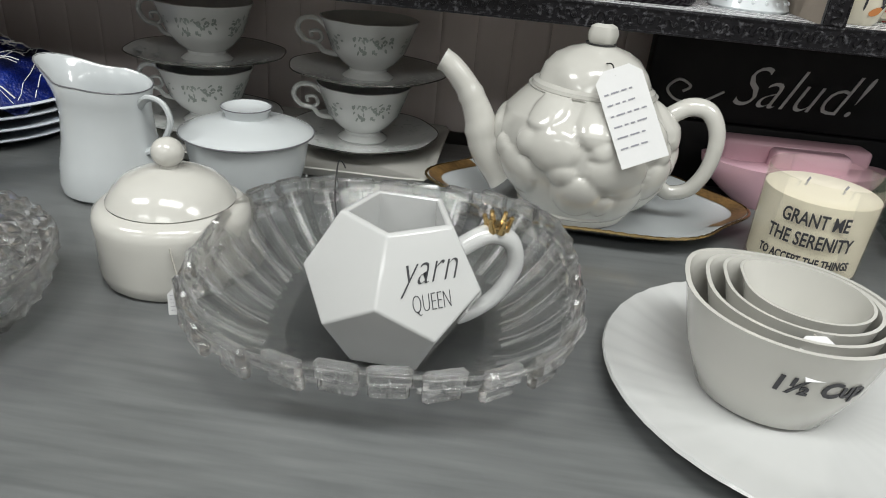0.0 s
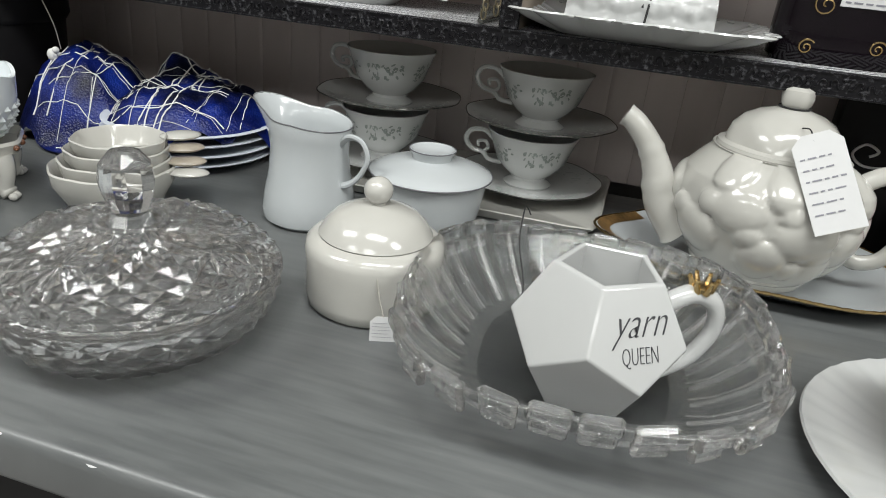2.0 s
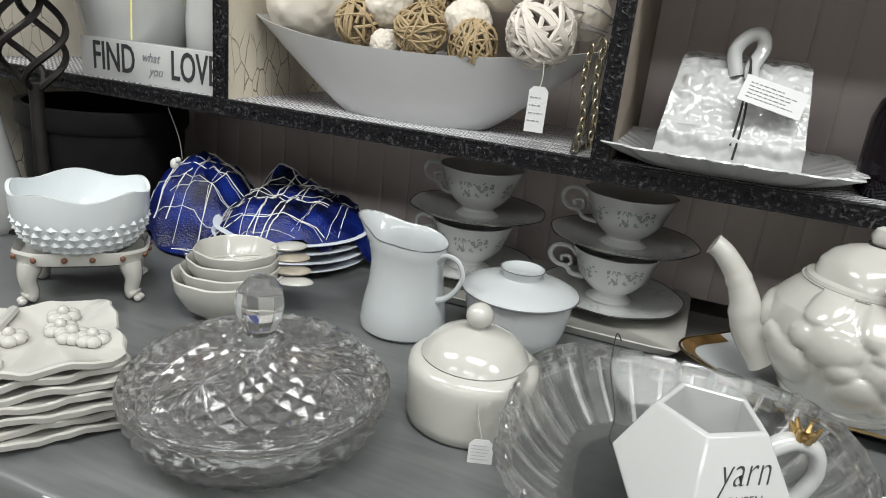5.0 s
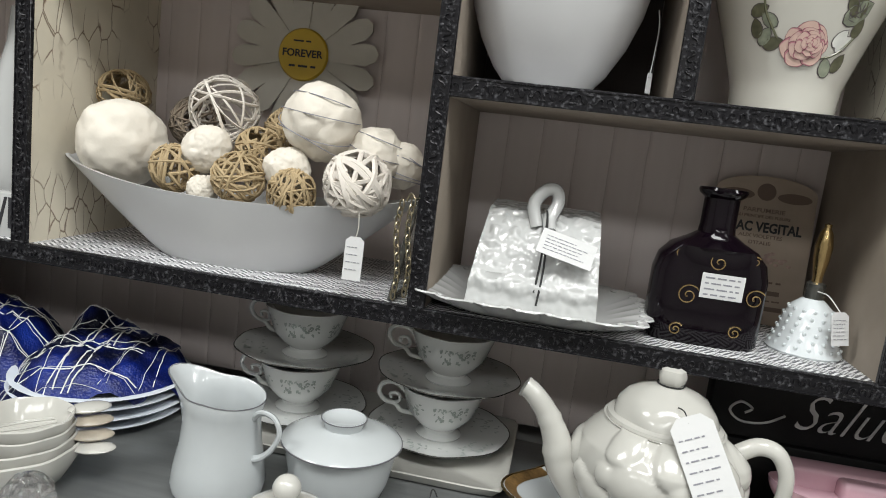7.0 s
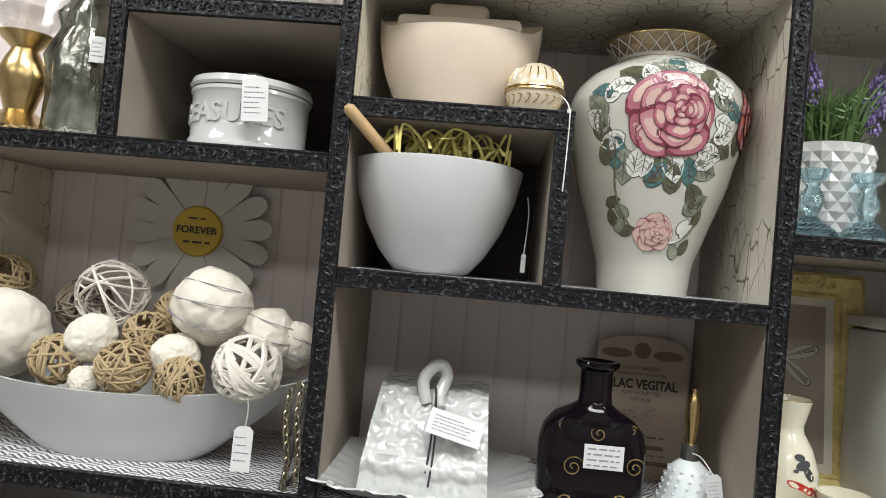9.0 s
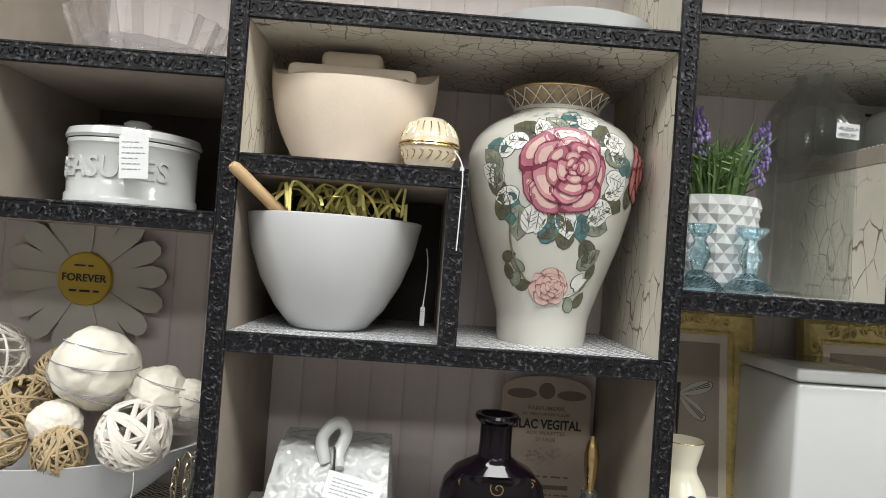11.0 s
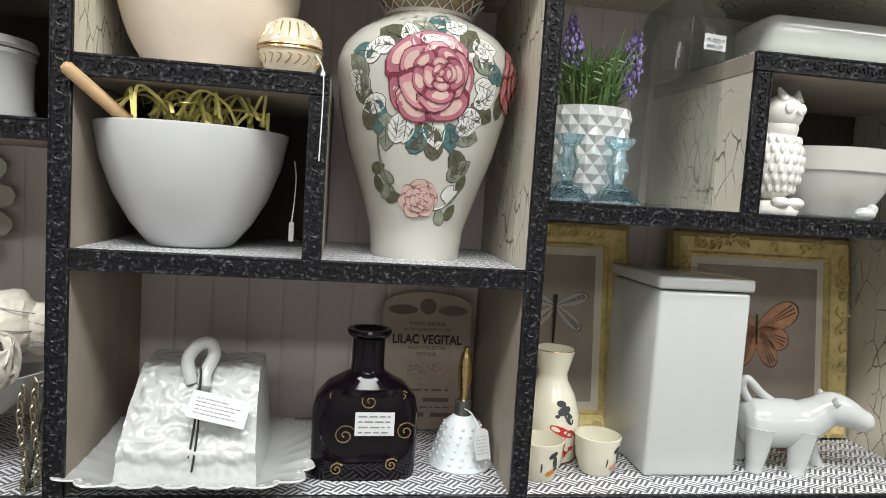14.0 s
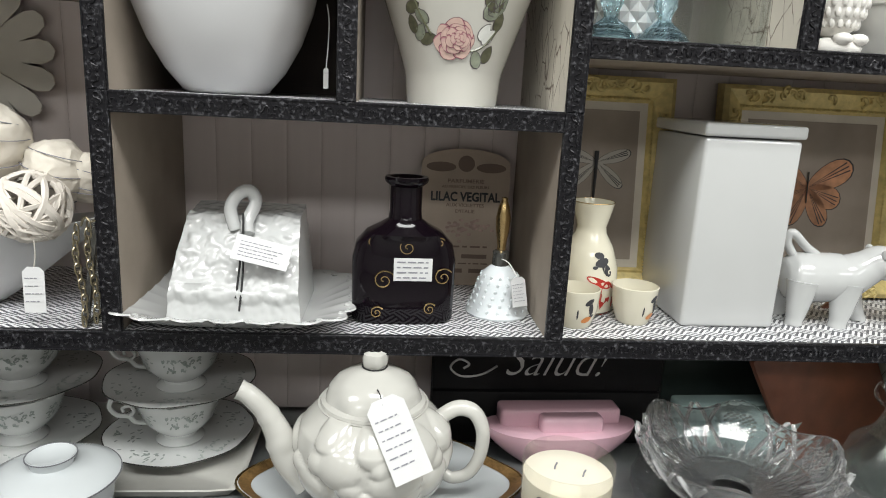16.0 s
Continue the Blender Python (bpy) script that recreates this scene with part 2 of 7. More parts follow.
# ---- mesh helpers ----
def finish(bm, sharp=0.7):
    bmesh.ops.recalc_face_normals(bm, faces=bm.faces[:])
    for f in bm.faces:
        f.smooth = True
    for e in bm.edges:
        if len(e.link_faces) == 2 and e.calc_face_angle(0) > sharp:
            e.smooth = False


def mesh_object(name, bm, mats, sharp=0.7, recalc=True):
    if recalc:
        finish(bm, sharp)
    me = bpy.data.meshes.new(name)
    bm.to_mesh(me)
    bm.free()
    for m in (mats if isinstance(mats, (list, tuple)) else (mats,)):
        me.materials.append(m)
    return new(name, me)


def part(name, bm, mat, parent, label="", sharp=0.7, kind=""):
    ob = mesh_object(name, bm, mat, sharp)
    ob.parent = parent
    return tagged(ob, label, kind=kind)


def thing(name, x, y, z, rz, label, category, group=""):
    ob = new(name)
    ob.empty_display_size = 0.02
    ob.matrix_basis = pose(x, y, z, 0, 0, rz)
    return tagged(ob, label, category, group)


def solo(name, bm, mat, x, y, z, rz, label, category, group="", kind="", rx=0, ry=0, sharp=0.7):
    ob = mesh_object(name, bm, mat, sharp)
    ob.matrix_basis = pose(x, y, z, rx, ry, rz)
    return tagged(ob, label, category, group, kind)


def box(x0, x1, y0, y1, z0, z1, bev=0.0, bm=None, seg=2):
    own = bm is None
    bm = bm or bmesh.new()
    made = bmesh.ops.create_cube(bm, size=1)["verts"]
    for v in made:
        v.co = Vector((x0 + (v.co.x + .5) * (x1 - x0), y0 + (v.co.y + .5) * (y1 - y0), z0 + (v.co.z + .5) * (z1 - z0)))
    if bev:
        es = list({e for v in made for e in v.link_edges})
        bmesh.ops.bevel(bm, geom=es, offset=bev, segments=seg, affect="EDGES", profile=0.5)
    return bm


def lathe(prof, seg=48, sx=1.0, sy=1.0, fn=None, bm=None, at=(0, 0, 0)):
    """Turns a profile of (radius, height); fn(angle, radius, height) may shift each point."""
    bm = bm or bmesh.new()
    rings = []
    for r, z in prof:
        if r <= 1e-6:
            rings.append([bm.verts.new((at[0], at[1], z + at[2]))])
            continue
        ring = []
        for i in range(seg):
            a = 2 * math.pi * i / seg
            rr, zz = (r, z) if fn is None else fn(a, r, z)
            ring.append(bm.verts.new((rr * math.cos(a) * sx + at[0], rr * math.sin(a) * sy + at[1], zz + at[2])))
        rings.append(ring)
    for p, q in zip(rings, rings[1:]):
        if len(p) == 1 and len(q) == 1:
            continue
        for i in range(seg):
            j = (i + 1) % seg
            if len(p) == 1:
                bm.faces.new((p[0], q[j], q[i]))
            elif len(q) == 1:
                bm.faces.new((p[i], p[j], q[0]))
            else:
                bm.faces.new((p[i], p[j], q[j], q[i]))
    return bm


def smooth_line(pts, n=6, closed=False):
    """Catmull-Rom through the points."""
    P = [Vector(p) for p in pts]
    k = len(P)
    out = []
    for i in range(k if closed else k - 1):
        g = (lambda j: P[j % k]) if closed else (lambda j: P[min(max(j, 0), k - 1)])
        a, b, c, d = g(i - 1), g(i), g(i + 1), g(i + 2)
        for s in range(n):
            t = s / n
            out.append(0.5 * ((2 * b) + (c - a) * t + (2 * a - 5 * b + 4 * c - d) * t * t + (3 * b - a - 3 * c + d) * t ** 3))
    if not closed:
        out.append(P[-1])
    return out


def tube(pts, r, seg=8, closed=False, bm=None, flat=1.0):
    """A round bar along points; r a number or one radius a point."""
    bm = bm or bmesh.new()
    P = [Vector(p) for p in pts]
    n = len(P)
    R = [r] * n if isinstance(r, (int, float)) else [r[min(int(i * len(r) / n), len(r) - 1)] if len(r) != n else r[i] for i in range(n)]
    rings, side = [], None
    for i, p in enumerate(P):
        a, b = (P[(i - 1) % n], P[(i + 1) % n]) if closed else (P[max(i - 1, 0)], P[min(i + 1, n - 1)])
        d = (b - a).normalized() if (b - a).length > 1e-9 else Vector((0, 0, 1))
        if side is None:
            side = d.orthogonal().normalized()
        side = (side - d * side.dot(d))
        side = side.normalized() if side.length > 1e-9 else d.orthogonal().normalized()
        up = d.cross(side)
        rings.append([bm.verts.new(p + (side * math.cos(2 * math.pi * k / seg) + up * math.sin(2 * math.pi * k / seg) * flat) * R[i]) for k in range(seg)])
    for i in range(n if closed else n - 1):
        p, q = rings[i], rings[(i + 1) % n]
        for k in range(seg):
            bm.faces.new((p[k], p[(k + 1) % seg], q[(k + 1) % seg], q[k]))
    if not closed:
        bm.faces.new(rings[0][::-1])
        bm.faces.new(rings[-1])
    return bm


def ball(bm, x, y, z, r, sx=1, sy=1, sz=1, seg=12, rings=8):
    made = bmesh.ops.create_uvsphere(bm, u_segments=seg, v_segments=rings, radius=r)["verts"]
    for v in made:
        v.co = Vector((v.co.x * sx + x, v.co.y * sy + y, v.co.z * sz + z))
    return bm


def lattice(curve, rows, cols, rise, inner=(), fn=None, bm=None):
    """A turned shell cut into diamonds with raised points; curve lists (radius, height) from edge to edge, rows is even,
    and inner gives the rings of the smooth back face from the last edge to the first."""
    bm = bm or bmesh.new()
    ts = np.linspace(0, 1, len(curve))

    def at(t, a):
        r, z = float(np.interp(t, ts, [p[0] for p in curve])), float(np.interp(t, ts, [p[1] for p in curve]))
        if fn:
            r, z = fn(a, r, z)
        return Vector((r * math.cos(a), r * math.sin(a), z))
    step = 2 * math.pi / cols
    grid = [[bm.verts.new(at(j / rows, step * (i + 0.5 * (j % 2)))) for i in range(cols)] for j in range(rows + 1)]
    for j in range(rows + 1):
        o = j % 2
        for i in range(cols):
            a, b = grid[j][i], grid[j][(i + 1) % cols]
            up = grid[j + 1][(i + o) % cols] if j < rows else None
            dn = grid[j - 1][(i + o) % cols] if j > 0 else None
            edge = [v for v in (a, dn, b, up) if v]
            mid = sum((v.co for v in edge), Vector()) / len(edge)
            if up and dn:
                n = (b.co - a.co).cross(up.co - dn.co).normalized()
                c = bm.verts.new(mid + n * rise)
                for k in range(4):
                    bm.faces.new((edge[k], edge[(k + 1) % 4], c))
            else:
                bm.faces.new(edge)
    if inner:
        last = grid[-1]
        for r, z in inner:
            if r < 1e-6:
                c = bm.verts.new((0, 0, z))
                for i in range(cols):
                    bm.faces.new((last[i], last[(i + 1) % cols], c))
                return bm
            ring = []
            for i in range(cols):
                rr, zz = fn(step * i, r, z) if fn else (r, z)
                ring.append(bm.verts.new((rr * math.cos(step * i), rr * math.sin(step * i), zz)))
            for i in range(cols):
                bm.faces.new((last[i], last[(i + 1) % cols], ring[(i + 1) % cols], ring[i]))
            last = ring
        for i in range(cols):
            bm.faces.new((last[i], last[(i + 1) % cols], grid[0][(i + 1) % cols], grid[0][i]))
    return bm


def move(bm, m):
    bmesh.ops.transform(bm, matrix=m, verts=bm.verts[:])
    return bm


def letters(text, size, depth=0.0006, shear=0.0, bold=0.0, squeeze=1.0, spacing=1.0):
    """Raised lettering from the built-in font, centred, in the x-z plane, facing -y."""
    cu = bpy.data.curves.new("letters", "FONT")
    cu.body, cu.size, cu.extrude, cu.shear, cu.offset = text, size, depth, shear, bold
    cu.align_x, cu.align_y, cu.space_character = "CENTER", "CENTER", spacing
    cu.resolution_u = 3
    tmp = new("letters", cu)
    me = bpy.data.meshes.new_from_object(tmp.evaluated_get(bpy.context.evaluated_depsgraph_get()))
    bpy.data.objects.remove(tmp)
    bpy.data.curves.remove(cu)
    bm = bmesh.new()
    bm.from_mesh(me)
    bpy.data.meshes.remove(me)
    for v in bm.verts:
        v.co = Vector((v.co.x * squeeze, -v.co.z, v.co.y))
    return bm


def wrap(bm, radius, turn=-90.0):
    """Bends flat lettering round an upright cylinder; radius a number or a function of height."""
    for v in bm.verts:
        r = radius(v.co.z) if callable(radius) else radius
        a = radians(turn) + v.co.x / r
        rr = r - v.co.y
        v.co = Vector((rr * math.cos(a), rr * math.sin(a), v.co.z))
    return bm


def scribble(bm, x0, x1, z, h, y=-0.0006, rng=random):
    """Bars in place of a handwritten line that cannot be read."""
    x = x0
    while x < x1 - h * 0.4:
        w = rng.uniform(0.6, 2.2) * h
        w = min(w, x1 - x)
        box(x, x + w, y - 0.0003, y, z - h * 0.16, z + h * 0.16, bm=bm)
        x += w + h * 0.5
    return bm


def price_tag(x, y, z, rz, w, h, label, rows=3, rx=0, ry=0, parent=None, string=None, punched=True, strmat=None, writing=None):
    """A hanging paper tag with a clipped top, a string and rows of writing bars; its origin is its top middle."""
    bm = bmesh.new()
    c = w * 0.22 if punched else 0.0005
    outline = [(-w / 2, -h), (w / 2, -h), (w / 2, -c), (w / 2 - c, 0), (-w / 2 + c, 0), (-w / 2, -c)]
    a = [bm.verts.new((px, -0.0004, pz)) for px, pz in outline]
    b2 = [bm.verts.new((px, 0.0004, pz)) for px, pz in outline]
    bm.faces.new(a)
    bm.faces.new(b2[::-1])
    for i in range(6):
        bm.faces.new((a[i], b2[i], b2[(i + 1) % 6], a[(i + 1) % 6]))
    tag = thing("price_tag", x, y, z, rz, label, "price tag")
    tag.matrix_basis = pose(x, y, z, rx, ry, rz)
    part("card", bm, PAPER, tag)
    inkbm = bmesh.new()
    rng = random.Random(int(abs(x * 1e4)) + 7)
    rows = rows + 2 if rows > 1 else rows
    for i in range(rows):
        scribble(inkbm, -w * 0.4, w * rng.uniform(0.15, 0.4), -h * (0.24 + 0.68 * i / max(rows, 1)), h * 0.05 if punched else h * 0.09, rng=rng)
    part("writing", inkbm, GREYINK, tag, "dark handwritten lines")
    if string:
        part("string", tube(smooth_line(string, 5), 0.0006, 5), strmat or TWINE, tag, "thin string")
    return tag

# ---- setting ----
T, S1, S2, M3, B3, CT, LS, LU, TOP = 0.79, 0.981, 1.207, 1.376, 1.276, 1.436, 1.318, 1.465, 1.524
BACK = 0.222
XL, XD, XA, XM, XB, XC, XE, XF = -0.45, -0.239, -0.001, 0.217, 0.43, 0.648, 0.94, -0.9


def structure(name, bm, mat, label, sharp=0.7):
    return tagged(mesh_object(name, bm, mat, sharp), label, kind="structure")


structure("floor", box(-4, 4, -5, 0.4, -0.05, 0), FLOORMAT, "worn grey shop floor")
structure("ceiling", box(-4, 4, -5, 0.4, 2.75, 2.8), CEILMAT, "off-white shop ceiling")
structure("wall_north", box(-4, 4, 0.3, 0.4, 0, 2.75), WALLMAT, "plain grey shop wall behind the shelves")
structure("wall_south", box(-4, 4, -5.1, -5, 0, 2.75), WALLMAT, "plain grey shop wall")
structure("wall_east", box(4, 4.1, -5.1, 0.4, 0, 2.75), WALLMAT, "plain grey shop wall")
structure("wall_west", box(-4.1, -4, -5.1, 0.4, 0, 2.75), WALLMAT, "plain grey shop wall")
for lx, ly in TUBES:
    lamp = thing("ceiling_light", lx, ly, 2.69, 0, "long white fluorescent ceiling light in a metal tray", "ceiling light", "ceiling lights")
    fr = bmesh.new()
    for a, b2, c, d in ((-.62, -.6, -.29, .29), (.6, .62, -.29, .29), (-.6, .6, -.29, -.27), (-.6, .6, .27, .29)):
        box(a, b2, c, d, -0.03, 0.06, bm=fr)
    box(-.6, .6, -.27, .27, 0.03, 0.06, bm=fr)
    part("frame", fr, CEILMAT, lamp)

# counter with a rounded, worn front edge
counter = thing("display_counter", 0.1, -0.12, 0, 0, "grey brush-painted wooden display counter with a worn edge", "counter")
bm = box(-1.3, 1.3, -0.3, 0.298, T - 0.035, T, 0.007, seg=3)
part("countertop", bm, TABLE, counter)
part("body", box(-1.27, 1.27, -0.27, 0.29, 0.0, T - 0.035), BLACK, counter, "dark painted counter body")
rng = random.Random(4)
wear = bmesh.new()
for i in range(70):
    x = rng.uniform(-1.2, 0.9)
    ball(wear, x, -0.2975 + rng.uniform(-.0005, .0012), T - rng.uniform(0.001, 0.0035), rng.uniform(0.001, 0.0026), sx=rng.uniform(1, 4), sz=0.35, sy=0.5, seg=6, rings=4)
part("chipped_paint", wear, PAPER, counter, "pale chips along the edge", kind="stuff")


# embossed trim
def scroll(bm, cx, cz, flip, rng, y=-0.0032):
    """A leafy S-scroll: two hooks that curl opposite ways and a leaf on each side."""
    k, lean = rng.uniform(0.88, 1.1), rng.uniform(-0.25, 0.25)
    pts = []
    for i in range(17):
        t = i / 8 - 1
        a = abs(t) * 3.9 + lean
        r = 0.0034 * (1.05 - 0.75 * abs(t)) * k
        sg = 1 if t >= 0 else -1
        pts.append((cx + flip * sg * (0.0034 - math.cos(a) * r), y, cz + sg * math.sin(a) * r * 1.25))
    tube(pts, 0.00085, 4, bm=bm, flat=0.8)
    for sg in (-1, 1):
        ball(bm, cx + sg * 0.0052, y + 0.0004, cz - sg * flip * 0.0044, 0.0021 * k, sx=1.1, sy=0.45, sz=0.6, seg=6, rings=4)


def strip_relief(length, h):
    """Running scrolls along x from 0 to length, centred on z = 0."""
    bm = bmesh.new()
    rng = random.Random(int(length * 1000))
    n = max(1, int(length / 0.0138))
    for i in range(n):
        scroll(bm, (i + 0.5) * length / n, rng.uniform(-0.0006, 0.0006), 1 if i % 2 else -1, rng)
    for s in (-1, 1):
        tube([(0, -0.003, s * h * 0.44), (length, -0.003, s * h * 0.44)], 0.0008, 4, bm=bm)
    return bm


def shelf(x0, x1, ztop, label, thick=0.019, under=None, y0=0.0):
    ob = thing("shelf", x0, 0, ztop, 0, label, "shelf")
    ob["kind"] = "structure"
    part("board", box(0, x1 - x0, 0.003, BACK, -thick, -0.001), under or SIDE, ob)
    part("shelf_paper", box(0.0, x1 - x0, 0.0015, BACK - 0.001, -0.001, 0.0), MAZE, ob, "white paper with a charcoal maze print")
    part("trim", box(0, x1 - x0, -0.0025, 0.003, -thick, 0.0005, 0.0008, seg=1), TRIM, ob, "embossed black trim")
    part("relief", move(strip_relief(x1 - x0, thick), Matrix.Translation((0, 0, -thick / 2))), TRIM, ob, kind="stuff")
    return ob


def post(x, z0, z1, left, right, label, w=0.018):
    ob = thing("upright", x, 0, z0, 0, label, "upright")
    ob["kind"] = "structure"
    part("panel", box(-w / 2 + 0.0006, 0, 0.003, BACK, 0, z1 - z0), left, ob)
    part("panel", box(0.0, w / 2 - 0.0006, 0.003, BACK, 0, z1 - z0), right, ob)
    part("trim", box(-w / 2, w / 2, -0.003, 0.003, 0, z1 - z0, 0.0008, seg=1), TRIM, ob, "embossed black trim")
    bm = move(strip_relief(z1 - z0, w), pose(0, -0.0005, 0, 0, -90, 0))
    part("relief", bm, TRIM, ob, kind="stuff")
    return ob


SHELF_LABEL = "shelf lined with maze-print paper, edged in embossed black trim"
UP_LABEL = "upright shelf divider faced with embossed black trim"
ZT = 1.8
hw = 0.0091
shelf(XF + hw, XE - hw, S1, SHELF_LABEL, 0.02)
shelf(XA + hw, XB - hw, S2, SHELF_LABEL)
shelf(XA + hw, XM + hw, M3, SHELF_LABEL)
shelf(XB + hw, XE - hw, B3, SHELF_LABEL)
shelf(XC - hw, XE - hw, CT, SHELF_LABEL)
shelf(XF + hw, XA - hw, LS, SHELF_LABEL)
shelf(XD + hw, XA - hw, LU, SHELF_LABEL)
shelf(XA + hw, XB - hw, TOP, SHELF_LABEL, under=CRACKLE)
shelf(XB + hw, XE - hw, TOP + 0.02, SHELF_LABEL, under=CRACKLE)
shelf(XF + hw, XE - hw, ZT + 0.02, SHELF_LABEL)
post(XF, T + 0.0005, ZT, SIDE, CRACKLE, UP_LABEL)
post(XL, S1, LS - 0.0195, SIDE, CRACKLEPALE, UP_LABEL)
post(XD, LS, ZT, SIDE, SIDE, UP_LABEL)
post(XA, S1, S2, SIDE, SIDE, UP_LABEL)
post(XA, S2, M3, SIDE, SIDE, UP_LABEL)
post(XA, M3, ZT, SIDE, CRACKLEPALE, UP_LABEL)
post(XM, S2, M3 - 0.0195, SIDE, SIDE, UP_LABEL)
post(XB, S1, S2, SIDE, CRACKLE, UP_LABEL)
post(XB, S2, ZT, CRACKLE, CRACKLE, UP_LABEL)
post(XC, B3, CT - 0.0195, CRACKLE, SIDE, UP_LABEL)
post(XE, T + 0.0005, ZT, CRACKLE, SIDE, UP_LABEL)

# back of the shelves: tongue-and-groove boards
back = thing("wall_back", 0, BACK, T, 0, "pinkish beige beadboard behind the shelves", "wall")
back["kind"] = "structure"
part("backing", box(XF, XE, 0.008, 0.02, 0, ZT - T), SIDE, back)
PW = 0.043
plank_bm = bmesh.new()
secs = [(0.0, 0.0022), (0.0022, 0.0012), (0.005, 0.0008), (PW - 0.005, 0.0008), (PW - 0.0022, 0.0012), (PW - 0.0002, 0.0022)]
lo = [plank_bm.verts.new((px, py, 0)) for px, py in secs]
hi = [plank_bm.verts.new((px, py, ZT - T)) for px, py in secs]
for i in range(5):
    plank_bm.faces.new((lo[i], lo[i + 1], hi[i + 1], hi[i]))
plank = part("plank", plank_bm, BEAD, back)
for i in range(1, int((XE - XF) / PW)):
    ob = new("plank", plank.data)
    ob.parent = back
    ob.location = (XF + i * PW, 0, 0)
plank.location = (XF, 0, 0)

# Dark brown sheets across the backs of three small boxes.
DARKBACK = plain("dark_brown_backing", (0.05, 0.037, 0.033), 0.7, vary=0.2, scale=25, bumps=0.1)
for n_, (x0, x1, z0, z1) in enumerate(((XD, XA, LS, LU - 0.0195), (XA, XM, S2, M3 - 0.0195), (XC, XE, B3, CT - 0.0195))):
    structure("trim_%d" % (n_ + 1), box(x0 + 0.0095, x1 - 0.0095, BACK - 0.006, BACK - 0.001, z0 + 0.0005, z1 - 0.0005), DARKBACK, "dark brown sheet across the back of a small shelf box")

# ---- things on the counter ----
def handle_loop(pts, r, bm=None, seg=8, flat=1.0):
    return tube(smooth_line(pts, 6), r, seg, bm=bm, flat=flat)


# creamer jug
jug = thing("creamer_jug", -0.16, -0.072, T, 0, "pale bluish-white porcelain creamer jug with a grey rim line", "jug")


def jug_fn(a, r, z):
    d = max(0.0, math.cos(a - math.radians(172)))
    k = max(0.0, (z - 0.055) / 0.045)
    return r + 0.022 * d ** 8 * k * k, z + 0.012 * d ** 4 * k * k - 0.006 * max(0, math.cos(a)) * k


part("body", lathe([(0, 0.001), (0.038, 0), (0.043, 0.004), (0.0445, 0.012), (0.042, 0.03), (0.038, 0.05), (0.036, 0.07), (0.0365, 0.085), (0.039, 0.098), (0.0385, 0.1), (0.0365, 0.098), (0.0345, 0.085), (0.034, 0.07), (0.036, 0.05), (0.04, 0.03), (0.041, 0.012), (0, 0.006)], 56, fn=jug_fn), COOL, jug)
rimpts = []
for i in range(48):
    a = 2 * math.pi * i / 48
    r, z = jug_fn(a, 0.0388, 0.0995)
    rimpts.append((r * math.cos(a), r * math.sin(a), z))
part("rim_line", tube(rimpts, 0.0007, 5, closed=True), GREYRIM, jug, "dark grey rim line")
part("handle", handle_loop([(0.033, -0.008, 0.08), (0.044, -0.011, 0.09), (0.058, -0.014, 0.088), (0.064, -0.015, 0.075), (0.058, -0.014, 0.059), (0.047, -0.011, 0.047), (0.036, -0.009, 0.042)], 0.0037, flat=0.7), COOL, jug)

# covered sugar dish with a flat ring knob
cov = thing("covered_sugar_dish", -0.052, -0.033, T, 0, "pale bluish porcelain sugar dish with a lid and grey rims", "sugar dish")
part("bowl", lathe([(0, 0.002), (0.04, 0), (0.0445, 0.003), (0.05, 0.02), (0.0535, 0.04), (0.055, 0.0535), (0.052, 0.0535), (0.047, 0.02), (0, 0.008)], 56), COOL, cov)
lid = part("lid", lathe([(0, 0.053), (0.057, 0.0537), (0.0595, 0.0555), (0.058, 0.0575), (0.048, 0.0615), (0.036, 0.0655), (0.024, 0.068), (0.019, 0.0692), (0.0195, 0.073), (0.0225, 0.0775), (0.021, 0.0785), (0.017, 0.0755), (0, 0.0745)], 56), COOL, cov)
part("rim_line", tube([(0.0595 * math.cos(i * math.pi / 28), 0.0595 * math.sin(i * math.pi / 28), 0.0557) for i in range(56)], 0.0008, 5, closed=True), GREYRIM, lid, "dark grey rim line")
part("knob_line", tube([(0.0222 * math.cos(i * math.pi / 20), 0.0222 * math.sin(i * math.pi / 20), 0.078) for i in range(40)], 0.0007, 5, closed=True), GREYRIM, lid, "dark grey rim line")

# cream sugar bowl with a ball knob and a small tag
sug = thing("sugar_bowl", -0.043, -0.194, T, 0, "ivory ceramic sugar bowl with a domed lid and ball knob", "sugar bowl")
part("bowl", lathe([(0, 0.002), (0.043, 0), (0.046, 0.003), (0.047, 0.01), (0.047, 0.034), (0.0478, 0.042), (0.0465, 0.048), (0.0425, 0.0515), (0.0385, 0.0525), (0.038, 0.05), (0.041, 0.01), (0, 0.006)], 64), CREAM, sug)
sug.scale = (1.1, 1.1, 1.05)
lid = part("lid", lathe([(0, 0.05), (0.0375, 0.0515), (0.0388, 0.0535), (0.0375, 0.056), (0.034, 0.062), (0.027, 0.0685), (0.016, 0.073), (0.0055, 0.0748), (0.005, 0.077)], 64), CREAM, sug)
part("knob", ball(bmesh.new(), 0, 0, 0.0845, 0.0098, seg=24, rings=16), CREAM, lid)
price_tag(-0.014, -0.2475, T + 0.018, 20, 0.018, 0.019, "small scalloped white price tag on a sugar bowl", 3, rx=-8, string=[(0, 0, 0), (-0.004, 0.0035, 0.014), (-0.0065, 0.0055, 0.03), (-0.007, 0.0105, 0.0365), (-0.0065, 0.018, 0.045)])

